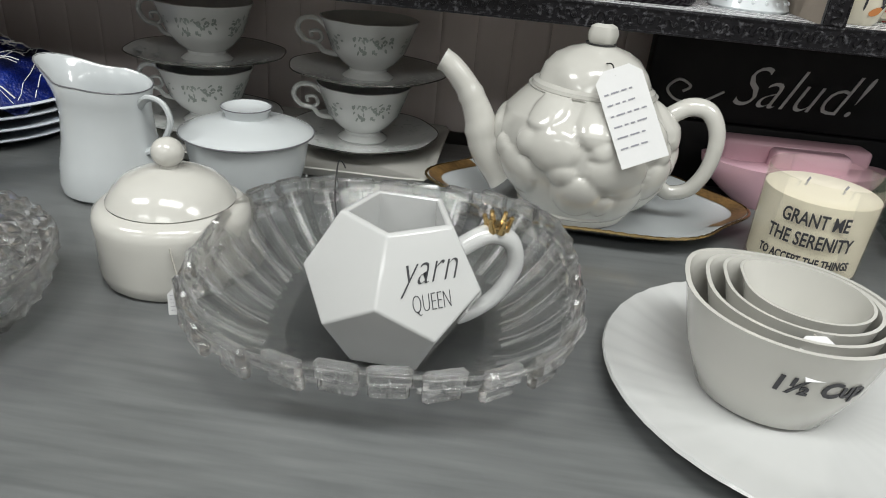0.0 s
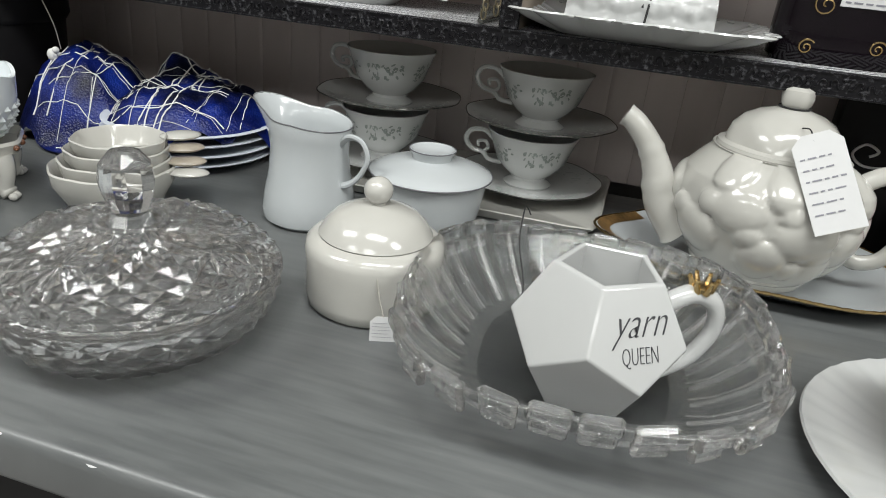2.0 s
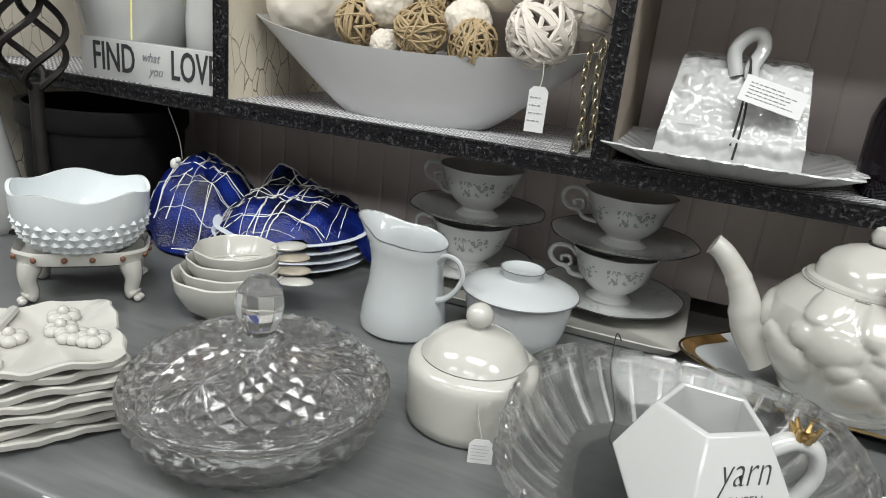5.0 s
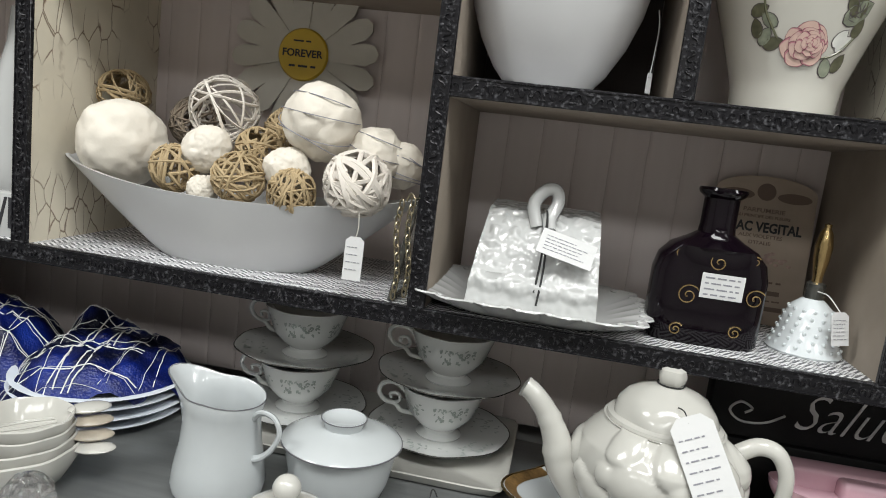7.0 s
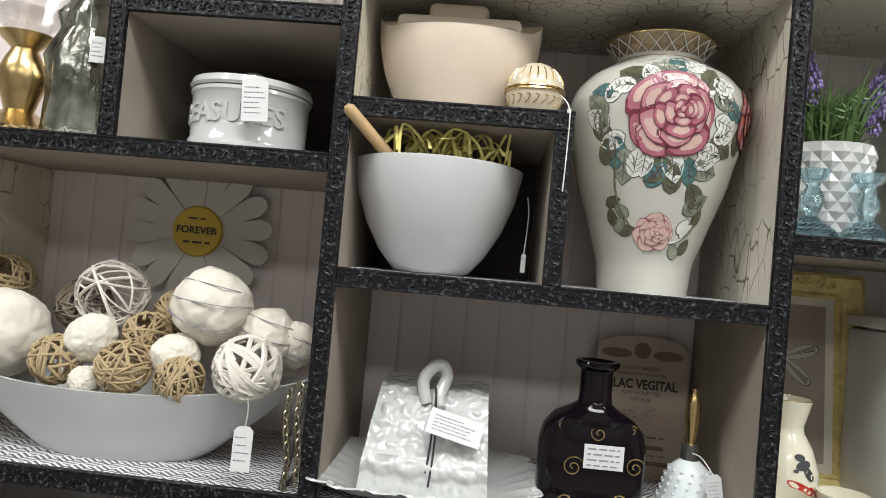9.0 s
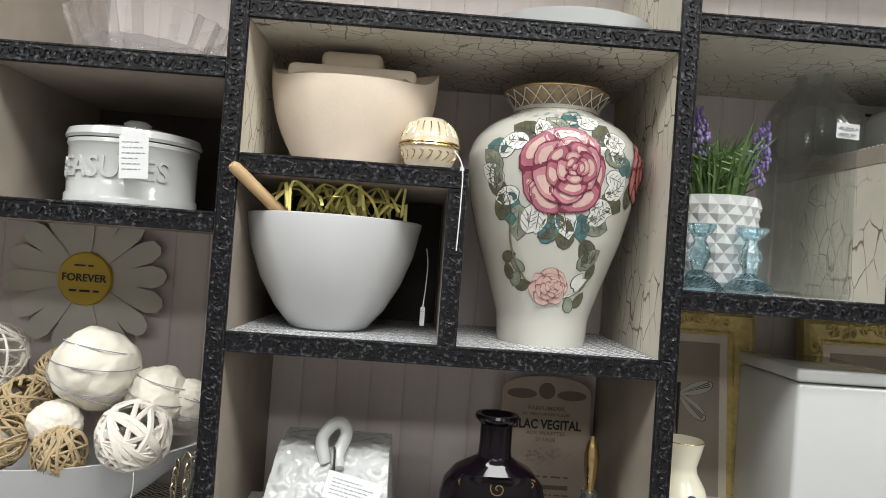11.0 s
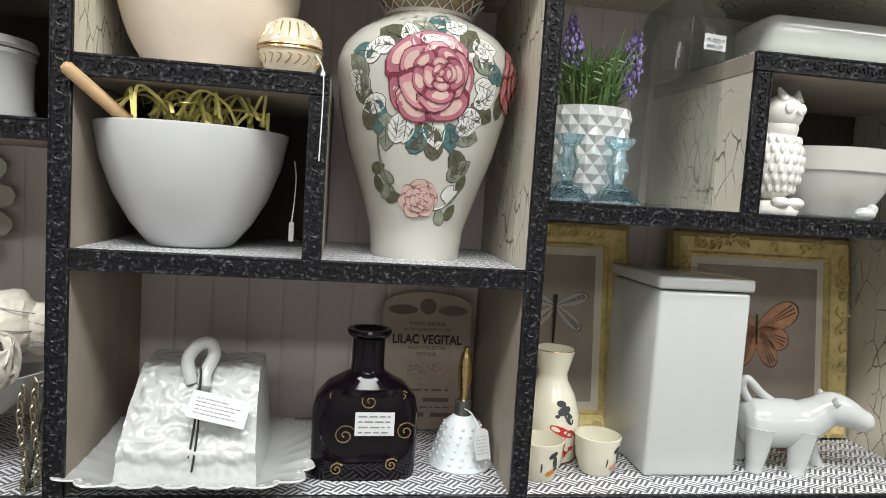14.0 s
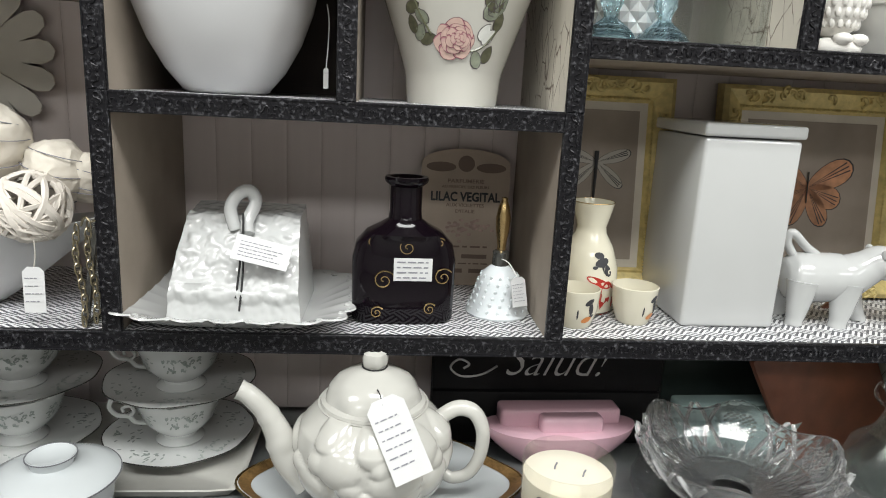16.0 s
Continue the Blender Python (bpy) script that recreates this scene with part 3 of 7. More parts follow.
# tray and stacked teacups
tray = solo("serving_tray", lathe([(0, 0.001), (0.9, 0), (0.95, 0.002), (1, 0.011), (0.985, 0.012), (0.93, 0.006), (0, 0.005)], 64, sx=1, sy=1,
            fn=lambda a, r, z: (r / max(abs(math.cos(a)) , abs(math.sin(a))) * (1 if max(abs(math.cos(a)), abs(math.sin(a))) > 0.74 else 0.97), z)), CREAM, 0, 0, 0, 0,
            "cream rectangular ceramic serving tray under the teacups", "tray")
tray.matrix_basis = Matrix.Translation((-0.06, 0.108, T)) @ Matrix.Diagonal((0.172, 0.1, 1, 1))


def sprig(bm_leaf, rad_fn, a0, z0, rng, n=7, spread=0.012):
    """Small painted leaves over a turned surface."""
    for i in range(n):
        a = a0 + rng.uniform(-1, 1) * spread / 0.04
        z = z0 + rng.uniform(-1, 1) * spread * 0.5
        decal(bm_leaf, rad_fn, a, z, rng.uniform(0.0016, 0.003), rng.uniform(0.0008, 0.0014), rng.uniform(0, 180), 6)


def decal(bm, rad_fn, a0, z0, rx, rz, turn, n=10, lift=0.0004, pts=None):
    """A painted patch laid on a turned surface: an ellipse, or points in its own plane."""
    c, s = math.cos(radians(turn)), math.sin(radians(turn))
    pts = pts or [(math.cos(2 * math.pi * i / n), math.sin(2 * math.pi * i / n)) for i in range(n)]
    ring = []
    for u, v in pts:
        x, z = u * rx * c - v * rz * s, u * rx * s + v * rz * c
        r = rad_fn(z0 + z) + lift
        a = a0 + x / max(r, 0.004)
        ring.append(bm.verts.new((r * math.cos(a), r * math.sin(a), z0 + z)))
    r = rad_fn(z0) + lift
    mid = bm.verts.new((r * math.cos(a0), r * math.sin(a0), z0))
    for i in range(len(ring)):
        bm.faces.new((mid, ring[i], ring[(i + 1) % len(ring)]))


def table_radius(prof):
    zs, rs = [p[1] for p in prof], [p[0] for p in prof]
    return lambda z: float(np.interp(z, zs, rs))


LEAFGREY = plain("grey_green_print", (0.27, 0.3, 0.28), 0.3, vary=0.25, scale=200)
SAUCERMAT = plain("grey_white_china", (0.6, 0.61, 0.6), 0.15, vary=0.03, coat=0.3)


def cup_and_saucer():
    """A saucer, then a footed cup with a looped handle, as two things."""
    saucer = thing("saucer", 0, 0, 0, 0, "white china saucer with grey-green floral sprigs and a silver rim", "saucer", "stacked saucers")
    sp = [(0, 0.002), (0.028, 0), (0.03, 0.002), (0.05, 0.007), (0.066, 0.011), (0.073, 0.0135), (0.073, 0.0145), (0.066, 0.0125), (0.05, 0.0085), (0.03, 0.0045), (0, 0.004)]
    fn = lambda a, r, z: (r * (1 + 0.012 * math.cos(8 * a) * (r / 0.073) ** 3), z)
    part("dish", lathe(sp, 56, fn=fn), SAUCERMAT, saucer)
    part("rim_line", tube([(fn(a, 0.0732, 0)[0] * math.cos(a), fn(a, 0.0732, 0)[0] * math.sin(a), 0.0142) for a in [i * math.pi / 28 for i in range(56)]], 0.0007, 5, closed=True), DARKGLASS, saucer, "silver rim line")
    bm = bmesh.new()
    rng = random.Random(3)
    for k in range(5):
        a = 2 * math.pi * k / 5 + 0.4
        for i in range(24):
            rr, aa = rng.uniform(0.04, 0.066), a + rng.gauss(0, 0.24)
            h = float(np.interp(rr, [0.03, 0.05, 0.066], [0.0045, 0.0085, 0.0125])) + 0.0005
            m = pose(rr * math.cos(aa), rr * math.sin(aa), h, 0, 0, rng.uniform(0, 180))
            q = [bm.verts.new(m @ Vector((math.cos(t * 1.047) * 0.0026, math.sin(t * 1.047) * 0.0011, 0))) for t in range(6)]
            bm.faces.new(q)
    part("floral_print", bm, LEAFGREY, saucer, kind="stuff")
    cup = thing("teacup", 0, 0, 0, 0, "white footed china teacup with floral sprigs and a curled handle", "teacup", "stacked teacups")
    cp = [(0, 0.001), (0.025, 0), (0.026, 0.002), (0.019, 0.007), (0.019, 0.01), (0.028, 0.017), (0.037, 0.028), (0.0415, 0.041), (0.046, 0.0535), (0.0485, 0.058), (0.0475, 0.0585), (0.0405, 0.041), (0.033, 0.026), (0, 0.014)]
    part("bowl", lathe(cp, 56, fn=lambda a, r, z: (r * (1 + 0.012 * math.cos(8 * a) * (z / 0.054)), z)), SAUCERMAT, cup)
    part("handle", handle_loop([(-0.04, 0, 0.043), (-0.052, 0, 0.053), (-0.066, 0, 0.052), (-0.071, 0, 0.042), (-0.064, 0, 0.032), (-0.052, 0, 0.029), (-0.045, 0, 0.022), (-0.031, 0, 0.02)], 0.0026), SAUCERMAT, cup)
    part("handle_curl", handle_loop([(-0.053, 0, 0.029), (-0.047, 0, 0.034), (-0.05, 0, 0.041), (-0.058, 0, 0.04), (-0.057, 0, 0.035)], 0.0019), SAUCERMAT, cup)
    bm = bmesh.new()
    rf = table_radius([(0.019, 0.01), (0.028, 0.017), (0.037, 0.028), (0.0415, 0.041), (0.046, 0.0535)])
    for k in range(5):
        sprig(bm, rf, 2 * math.pi * k / 5 - 1.3, 0.038, rng, 42, 0.019)
    part("floral_print", bm, LEAFGREY, cup, kind="stuff")
    return saucer, cup


saucer, cup = cup_and_saucer()
first = True
for sxx, syy, zz0, rot in ((0.02, 0.122, T + 0.0065, 10), (-0.16, 0.122, T + 0.0065, 4)):
    for lev in range(2):
        z = zz0 + lev * 0.069
        ms, mc = pose(sxx + 0.004 * lev, syy, z, 0, 0, rot + 30 * lev), pose(sxx + 0.004 * lev, syy - 0.001 * lev, z + 0.0045, 0, 0, rot - 6 * lev)
        if first:
            saucer.matrix_basis, cup.matrix_basis, first = ms @ Matrix.Diagonal((1.15, 1.15, 1.05, 1)), mc @ Matrix.Diagonal((1.07, 1.07, 1.06, 1)), False
        else:
            copy_thing(saucer, ms), copy_thing(cup, mc)

# gold-edged scalloped plate and teapot
PLX, PLY = 0.262, 0.018
gp = thing("scalloped_platter", PLX, PLY, T, 0, "pale blue-white scalloped oval platter with a gold rope edge", "platter")
gfn = lambda a, r, z: (r * (1 + 0.045 * math.cos(6 * a) * min(1, r / 0.8)), z)
part("dish", lathe([(0, 0.002), (0.62, 0), (0.7, 0.003), (0.95, 0.016), (1.0, 0.0175), (0.985, 0.019), (0.75, 0.0075), (0, 0.006)], 96, sx=0.148, sy=0.096, fn=gfn), COOL, gp)
rope = [(0.148 * gfn(a, 1, 0)[0] * math.cos(a), 0.096 * gfn(a, 1, 0)[0] * math.sin(a), 0.0185) for a in [i * 2 * math.pi / 180 for i in range(180)]]
part("gold_rope_edge", tube(rope, [0.0012 if i % 2 else 0.0017 for i in range(180)], 6, closed=True), GOLD, gp, "twisted gold edge")
BROWNGOLD = plain("brown_gold_border", (0.22, 0.13, 0.05), 0.35, metal=0.4, vary=0.4, scale=300)
for side in (0, 1):
    bm = bmesh.new()
    rows = []
    for i in range(25):
        a = side * math.pi + (i / 24 - 0.5) * 1.15
        k = gfn(a, 1, 0)[0]
        rows.append([bm.verts.new((0.148 * k * f * math.cos(a), 0.096 * k * f * math.sin(a), h)) for f, h in ((0.9, 0.0155), (0.985, 0.0198))])
    for p, q in zip(rows, rows[1:]):
        bm.faces.new((p[0], q[0], q[1], p[1]))
    part("border", bm, BROWNGOLD, gp, "brown and gold patterned border")

TPZ = T + 0.008
tp = thing("teapot", 0.25, 0.0, TPZ, 0, "glossy ivory ceramic teapot embossed with rounded leaves", "teapot")
rng = random.Random(11)
puffs = [(-2.0, 0.075, 0.3), (-1.25, 0.06, 0.36), (-0.6, 0.05, 0.3), (-0.1, 0.06, 0.3), (0.5, 0.06, 0.4), (1.4, 0.06, 0.4), (2.2, 0.055, 0.35), (-1.65, 0.035, 0.3), (-2.5, 0.045, 0.34),
         (-0.85, 0.09, 0.26), (-1.55, 0.1, 0.24), (-0.35, 0.03, 0.25), (-1.0, 0.025, 0.25), (-2.2, 0.105, 0.25), (-0.25, 0.09, 0.24), (3.0, 0.07, 0.35),
         (-1.85, 0.055, 0.16), (-1.45, 0.08, 0.15), (-1.05, 0.045, 0.17), (-0.65, 0.075, 0.15), (-0.3, 0.055, 0.15), (-2.3, 0.075, 0.17), (-2.75, 0.06, 0.18), (-0.05, 0.035, 0.15), (0.15, 0.08, 0.16), (-1.3, 0.028, 0.15)]


def tp_fn(a, r, z):
    add_r = 0
    for pa, pz, w in puffs:
        d = math.hypot((math.remainder(a - pa, 2 * math.pi)) / w, (z - pz) / (0.021 if w > 0.2 else 0.012))
        if d < 1:
            add_r = max(add_r, (0.007 if w > 0.2 else 0.0062) * math.sqrt(1 - d * d))
    return r - 0.003 + add_r, z


body = [(0, 0.001), (0.05, 0), (0.052, 0.004)]
for i in range(61):
    t = i / 60
    z = 0.006 + t * 0.107
    body.append((0.052 + (0.034 * math.sin(math.pi * t / 1.22) ** 0.8) - 0.006 * t - (0.009 * max(0, t - 0.8) / 0.2), z))
part("body", lathe(body + [(0, 0.113)], 180, fn=lambda a, r, z: tp_fn(a, r, z) if 0.008 < z < 0.112 else (r, z)), CREAM, tp, sharp=0.9)
lid = part("lid", lathe([(0, 0.111), (0.0535, 0.1115), (0.0555, 0.1135), (0.0545, 0.1165), (0.0495, 0.1185), (0.0485, 0.1225), (0.045, 0.131), (0.037, 0.1395), (0.026, 0.1455), (0.0145, 0.149), (0.0085, 0.151)], 72, fn=lambda a, r, z: (r * (1 + 0.022 * math.sin(7 * a + z * 180) * (0.118 < z < 0.147)), z)), CREAM, tp)
kb = lathe([(0.0085, 0.148), (0.0125, 0.153), (0.0135, 0.159), (0.012, 0.165), (0.007, 0.1675), (0.004, 0.166), (0, 0.168)], 24, fn=lambda a, r, z: (r * (1 + 0.06 * math.cos(5 * a)), z))
part("knob", kb, CREAM, lid)
part("spout", tube(smooth_line([(-0.066, 0, 0.028), (-0.089, 0, 0.05), (-0.1, 0, 0.078), (-0.112, 0, 0.1), (-0.128, -0.001, 0.118), (-0.138, -0.001, 0.124)], 5), [0.024, 0.0225, 0.021, 0.0198, 0.0186, 0.0176, 0.0168, 0.016, 0.0168, 0.0148, 0.014, 0.0134, 0.0128, 0.0122, 0.0128, 0.0115, 0.0112, 0.011, 0.0108, 0.0106, 0.0104, 0.0102, 0.01, 0.01, 0.0104, 0.0106], 16), CREAM, tp)
part("handle", handle_loop([(0.07, 0, 0.094), (0.088, -0.002, 0.106), (0.106, -0.004, 0.103), (0.117, -0.005, 0.083), (0.116, -0.005, 0.055), (0.105, -0.004, 0.033), (0.088, -0.002, 0.026), (0.078, 0, 0.03)], 0.0085, flat=0.75, seg=12), CREAM, tp)
tp.scale = (0.97, 0.97, 1.0)
part("thread", tube([(0.0128 * math.cos(i / 3), 0.0128 * math.sin(i / 3), 0.1508) for i in range(19)], 0.0008, 5, closed=True), THREAD, lid, "black thread round the knob")
price_tag(0.258, -0.055, TPZ + 0.142, 6, 0.037, 0.078, "large white paper price tag hung on a teapot", 4, rx=-28, ry=-24, punched=True, strmat=THREAD,
          string=[(-0.002, 0.0, -0.006), (-0.001, 0.004, 0.004), (-0.003, 0.02, 0.01), (-0.006, 0.034, 0.013)])


# crystal bowl with a dodecahedral mug
def crystal_bowl(cx, cy, hx, hy, height, label):
    ob = thing("crystal_bowl", cx, cy, T, 4, label, "bowl")
    n = 168
    wall = [(0.64, 0.003), (0.77, height * 0.32), (0.88, height * 0.6), (0.95, height * 0.84)]

    def fn(a, r, z, flute=0.0):
        c, s = math.cos(a), math.sin(a)
        p = 3.2
        k = 1 / (abs(c) ** p + abs(s) ** p) ** (1 / p)
        rr = r * (1 + (k - 1) * min(1, r / 0.6))
        up = max(0, (z - 0.012) / height)
        zz = z * (1 + 0.22 * up * (abs(c) ** 3 - 0.35))
        rr *= 1 + flute * (abs((a * 42 / (2 * math.pi)) % 1 - 0.5) * 4 - 1)
        if up > 0.85:
            zz += 0.0022 * math.cos(28 * a)
        return rr, zz
    prof = [(0, 0.0), (0.55, 0.0)] + wall + [(1.0, height * 0.97), (1.0, height), (0.965, height), (0.915, height * 0.86), (0.84, height * 0.63), (0.73, height * 0.36), (0.6, 0.0095), (0, 0.0085)]
    part("bowl", lathe(prof, n, sx=hx, sy=hy, fn=lambda a, r, z: fn(a, r, z, 0.021 if (r, z) in wall else 0.0)), CLEAR, ob, sharp=0.1)
    for i in range(28):
        a = 2 * math.pi * (i + 0.5) / 28
        # prism ribs on the wall and two rows of squared blocks along the rim
        pts = []
        for r, z in wall:
            rr, zz = fn(a, r * 1.012, z)
            pts.append((rr * math.cos(a) * hx, rr * math.sin(a) * hy, zz))
        part("cut_rib", tube(smooth_line(pts, 3), 0.0019, 3), RIB, ob, sharp=0.2)
        turn = math.degrees(math.atan2(math.sin(a) / hy, math.cos(a) / hx))
        for rad, lvl, half, hz in ((0.985, 0.93, 0.0115, 0.0062), (0.958, 0.7, 0.0105, 0.0052)):
            r, z = fn(a, rad, height * lvl)
            m = pose(r * math.cos(a) * hx, r * math.sin(a) * hy, z, 0, 0, turn)
            part("rim_block", move(box(-0.0032, 0.0032, -half, half, -hz, hz, 0.0022, seg=1), m), CUT, ob, sharp=0.1)
    edge = []
    for i in range(112):
        a = 2 * math.pi * i / 112
        r, z = fn(a, 1.0, height * 0.99)
        edge.append((r * math.cos(a) * hx, r * math.sin(a) * hy, z))
    part("rim_edge", tube(edge, 0.0013, 5, closed=True), CUT, ob, sharp=0.1)
    return ob


crystal_bowl(0.117, -0.219, 0.118, 0.125, 0.05, "clear cut-crystal bowl with a scalloped rim holding a mug")
price_tag(0.045, -0.17, T + 0.075, 15, 0.001, 0.001, "twisted black and white string tied over a bowl rim", 0, strmat=THREAD,
          string=[(0.028, 0.048, -0.012), (0.025, 0.05, -0.007), (0.022, 0.045, -0.008), (0.02, 0.03, -0.03), (0.024, 0.0, -0.052), (0.018, -0.03, -0.06), (0.03, -0.05, -0.0605)])


def dodeca(a):
    phi = (1 + 5 ** 0.5) / 2
    vs = [Vector((x, y, z)) for x in (-1, 1) for y in (-1, 1) for z in (-1, 1)]
    for s in (-1, 1):
        for t in (-1, 1):
            vs += [Vector((0, s / phi, t * phi)), Vector((s / phi, t * phi, 0)), Vector((t * phi, 0, s / phi))]
    k = a / (2 / phi)
    best = None
    for m in [Matrix.Rotation(math.atan(g), 3, ax) for g in (1 / phi, -1 / phi, phi, -phi) for ax in "XY"]:
        w = [m @ v for v in vs]
        top = max(v.z for v in w)
        if sum(abs(v.z - top) < 1e-4 for v in w) == 5:
            best = w
    return [v * k for v in best]


EDGE = 0.0388
mug = thing("geometric_mug", 0.127, -0.263, T + 0.0115, 0, "white faceted pentagon mug with black lettering and a gold crown", "mug")
dv = dodeca(EDGE)
top_z = max(v.z for v in dv)
bm = bmesh.new()
for v in dv:
    bm.verts.new(v)
bmesh.ops.convex_hull(bm, input=bm.verts[:])
bmesh.ops.dissolve_limit(bm, angle_limit=0.05, verts=bm.verts[:], edges=bm.edges[:])
topv = [v for v in bm.verts if abs(v.co.z - top_z) < 1e-4]
ang = min(math.atan2(v.co.y, v.co.x) for v in topv)
move(bm, Matrix.Rotation(radians(-92) - ang, 4, "Z") @ Matrix.Translation((0, 0, 0)))
topf = [f for f in bm.faces if f.normal.z > 0.99 or (sum(abs(v.co.z - top_z) < 1e-4 for v in f.verts) == 5)][0]
ins = bmesh.ops.inset_region(bm, faces=[topf], thickness=0.0038, use_even_offset=True)
rim_in = list(topf.verts)
low = bmesh.ops.extrude_face_region(bm, geom=[topf])
nv = [g for g in low["geom"] if isinstance(g, bmesh.types.BMVert)]
if topf.is_valid:
    bmesh.ops.delete(bm, geom=[topf], context="FACES_ONLY")
for v in nv:
    v.co.z -= 0.055
    v.co.x *= 1.12
    v.co.y *= 1.12
sharp_e = [e for e in bm.edges if len(e.link_faces) == 2 and e.calc_face_angle(0) > 0.3]
bmesh.ops.bevel(bm, geom=sharp_e, offset=0.0016, segments=3, affect="EDGES", profile=0.6)
move(bm, Matrix.Translation((0, 0, top_z)))
part("body", bm, PORCELAIN, mug, sharp=0.5)
face_dir = radians(-92 + 36)
part("handle", handle_loop([(0.034, 0.012, 0.062), (0.05, 0.02, 0.07), (0.064, 0.026, 0.064), (0.068, 0.028, 0.046), (0.058, 0.024, 0.026), (0.04, 0.017, 0.014), (0.03, 0.012, 0.016)], 0.0062, flat=0.85, seg=12), PORCELAIN, mug)
crown = bmesh.new()
for i in range(6):
    a = i * math.pi / 3
    tube([(0.0048 * math.cos(a), 0.0048 * math.sin(a), 0), (0.008 * math.cos(a), 0.008 * math.sin(a), 0.0075)], [0.0026, 0.0012], 6, bm=crown)
    ball(crown, 0.008 * math.cos(a), 0.008 * math.sin(a), 0.008, 0.0016, seg=6, rings=4)
lathe([(0, 0), (0.006, 0), (0.0065, 0.003), (0.005, 0.004), (0, 0.004)], 16, bm=crown)
part("crown", move(crown, Matrix.Translation((0.0545, 0.022, 0.0725))), GOLD, mug, "small shiny gold crown")
# lettering on the upper facet beside the front corner
tiltf = 90 - 63.435
fm = Matrix.Rotation(face_dir + math.pi / 2, 4, "Z") @ Matrix.Translation((0, 0, top_z)) @ Matrix.Rotation(radians(-tiltf), 4, "X") @ Matrix.Translation((0.0, -EDGE * 1.1135 - 0.0002, 0.0))
part("lettering", move(move(letters("yarn", 0.0255, 0.0003, 0.5, -0.0005, 0.74), Matrix.Translation((0.001, 0, 0.0065))), fm), INK, mug, "black script word")
part("lettering", move(move(letters("QUEEN", 0.0142, 0.0003, 0.0, -0.0004, 0.5), Matrix.Translation((0.001, 0, -0.0115))), fm), INK, mug, "black capital letters")

# white dinner plate with nested measuring cups
dp = solo("dinner_plate", lathe([(0, 0.001), (0.07, 0), (0.075, 0.002), (0.095, 0.007), (0.118, 0.014), (0.1205, 0.0155), (0.1195, 0.017), (0.094, 0.0105), (0.076, 0.006), (0, 0.005)], 96, fn=lambda a, r, z: (r, z + (0.0016 * math.sin(38 * a) * math.sin(r * 260) if r > 0.08 and z > 0.006 else 0))), PORCELAIN, 0.376, -0.252, T, 0, "large white dinner plate with an embossed rim", "plate")
mc = [(0.058, 0.064, 0.0), (0.049, 0.056, 0.0075), (0.042, 0.05, 0.0145), (0.035, 0.044, 0.021)]
for k, (r, h, z0) in enumerate(mc):
    cupm = thing("measuring_cup", 0.352 + 0.004 * k, -0.252 + 0.003 * k, T + 0.0055 + z0, -52, "cream ceramic measuring cup with a pouring lip, nested in a stack", "measuring cup", "nested measuring cups")
    fnm = lambda a, rr, z, r=r, h=h: (rr + (0.008 * max(0, math.cos(a - math.pi)) ** 10 * max(0, z / h) ** 3), z)
    part("bowl", lathe([(0, 0.001), (r * 0.6, 0), (r * 0.68, 0.003), (r * 0.86, h * 0.45), (r * 0.97, h * 0.9), (r, h), (r * 0.95, h), (r * 0.82, h * 0.45), (r * 0.6, 0.005), (0, 0.0045)], 56, fn=fnm), CREAM, cupm)
    if k == 0:
        part("lettering", wrap(move(letters("1\u00bd Cup", 0.0152, 0.0003, 0.08, 0.0004), Matrix.Translation((0.004, 0, 0.0405))), lambda z: float(np.interp(z, [0.003, 0.0288, 0.0576, 0.064], [0.0394, 0.0499, 0.0563, 0.058])) + 0.0006, -38), INK, cupm, "dark grey lettering")
price_tag(0.352, -0.288, T + 0.068, 10, 0.02, 0.024, "small scalloped white price tag on measuring cups", 3, rx=-48, string=[(0, 0, 0), (0.0, 0.008, 0.006), (-0.002, 0.02, 0.002)])

# jar candle
cd = thing("jar_candle", 0.443, -0.052, T, 0, "cream wax candle in a clear glass jar with dark lettering", "candle")
part("glass_jar", lathe([(0, 0), (0.043, 0), (0.0455, 0.003), (0.047, 0.066), (0.0465, 0.0675), (0.0458, 0.066), (0.0448, 0.006), (0, 0.005)], 56), CANDLEGLASS, cd)
part("wax", lathe([(0, 0.0055), (0.0442, 0.0062), (0.0452, 0.055), (0.044, 0.0555), (0.02, 0.0548), (0, 0.0545)], 48), WAX, cd, "cream wax")
for wx, wy in ((-0.012, 0.008), (0.014, -0.006)):
    part("wick", tube([(wx, wy, 0.0535), (wx + 0.001, wy, 0.058), (wx + 0.0025, wy, 0.0605)], 0.0009, 6), GREYINK, cd)
cd.scale = (0.97, 0.97, 1.28)
for i, (txt, sz) in enumerate((("GRANT ME", 0.0125), ("THE SERENITY", 0.0125), ("TO ACCEPT THE THINGS", 0.0078))):
    part("lettering", wrap(move(letters(txt, sz, 0.0002, 0, 0.0002, 0.85), Matrix.Translation((0, 0, 0.045 - i * 0.0135))), 0.0475, -112), INK, cd, "dark lettering")


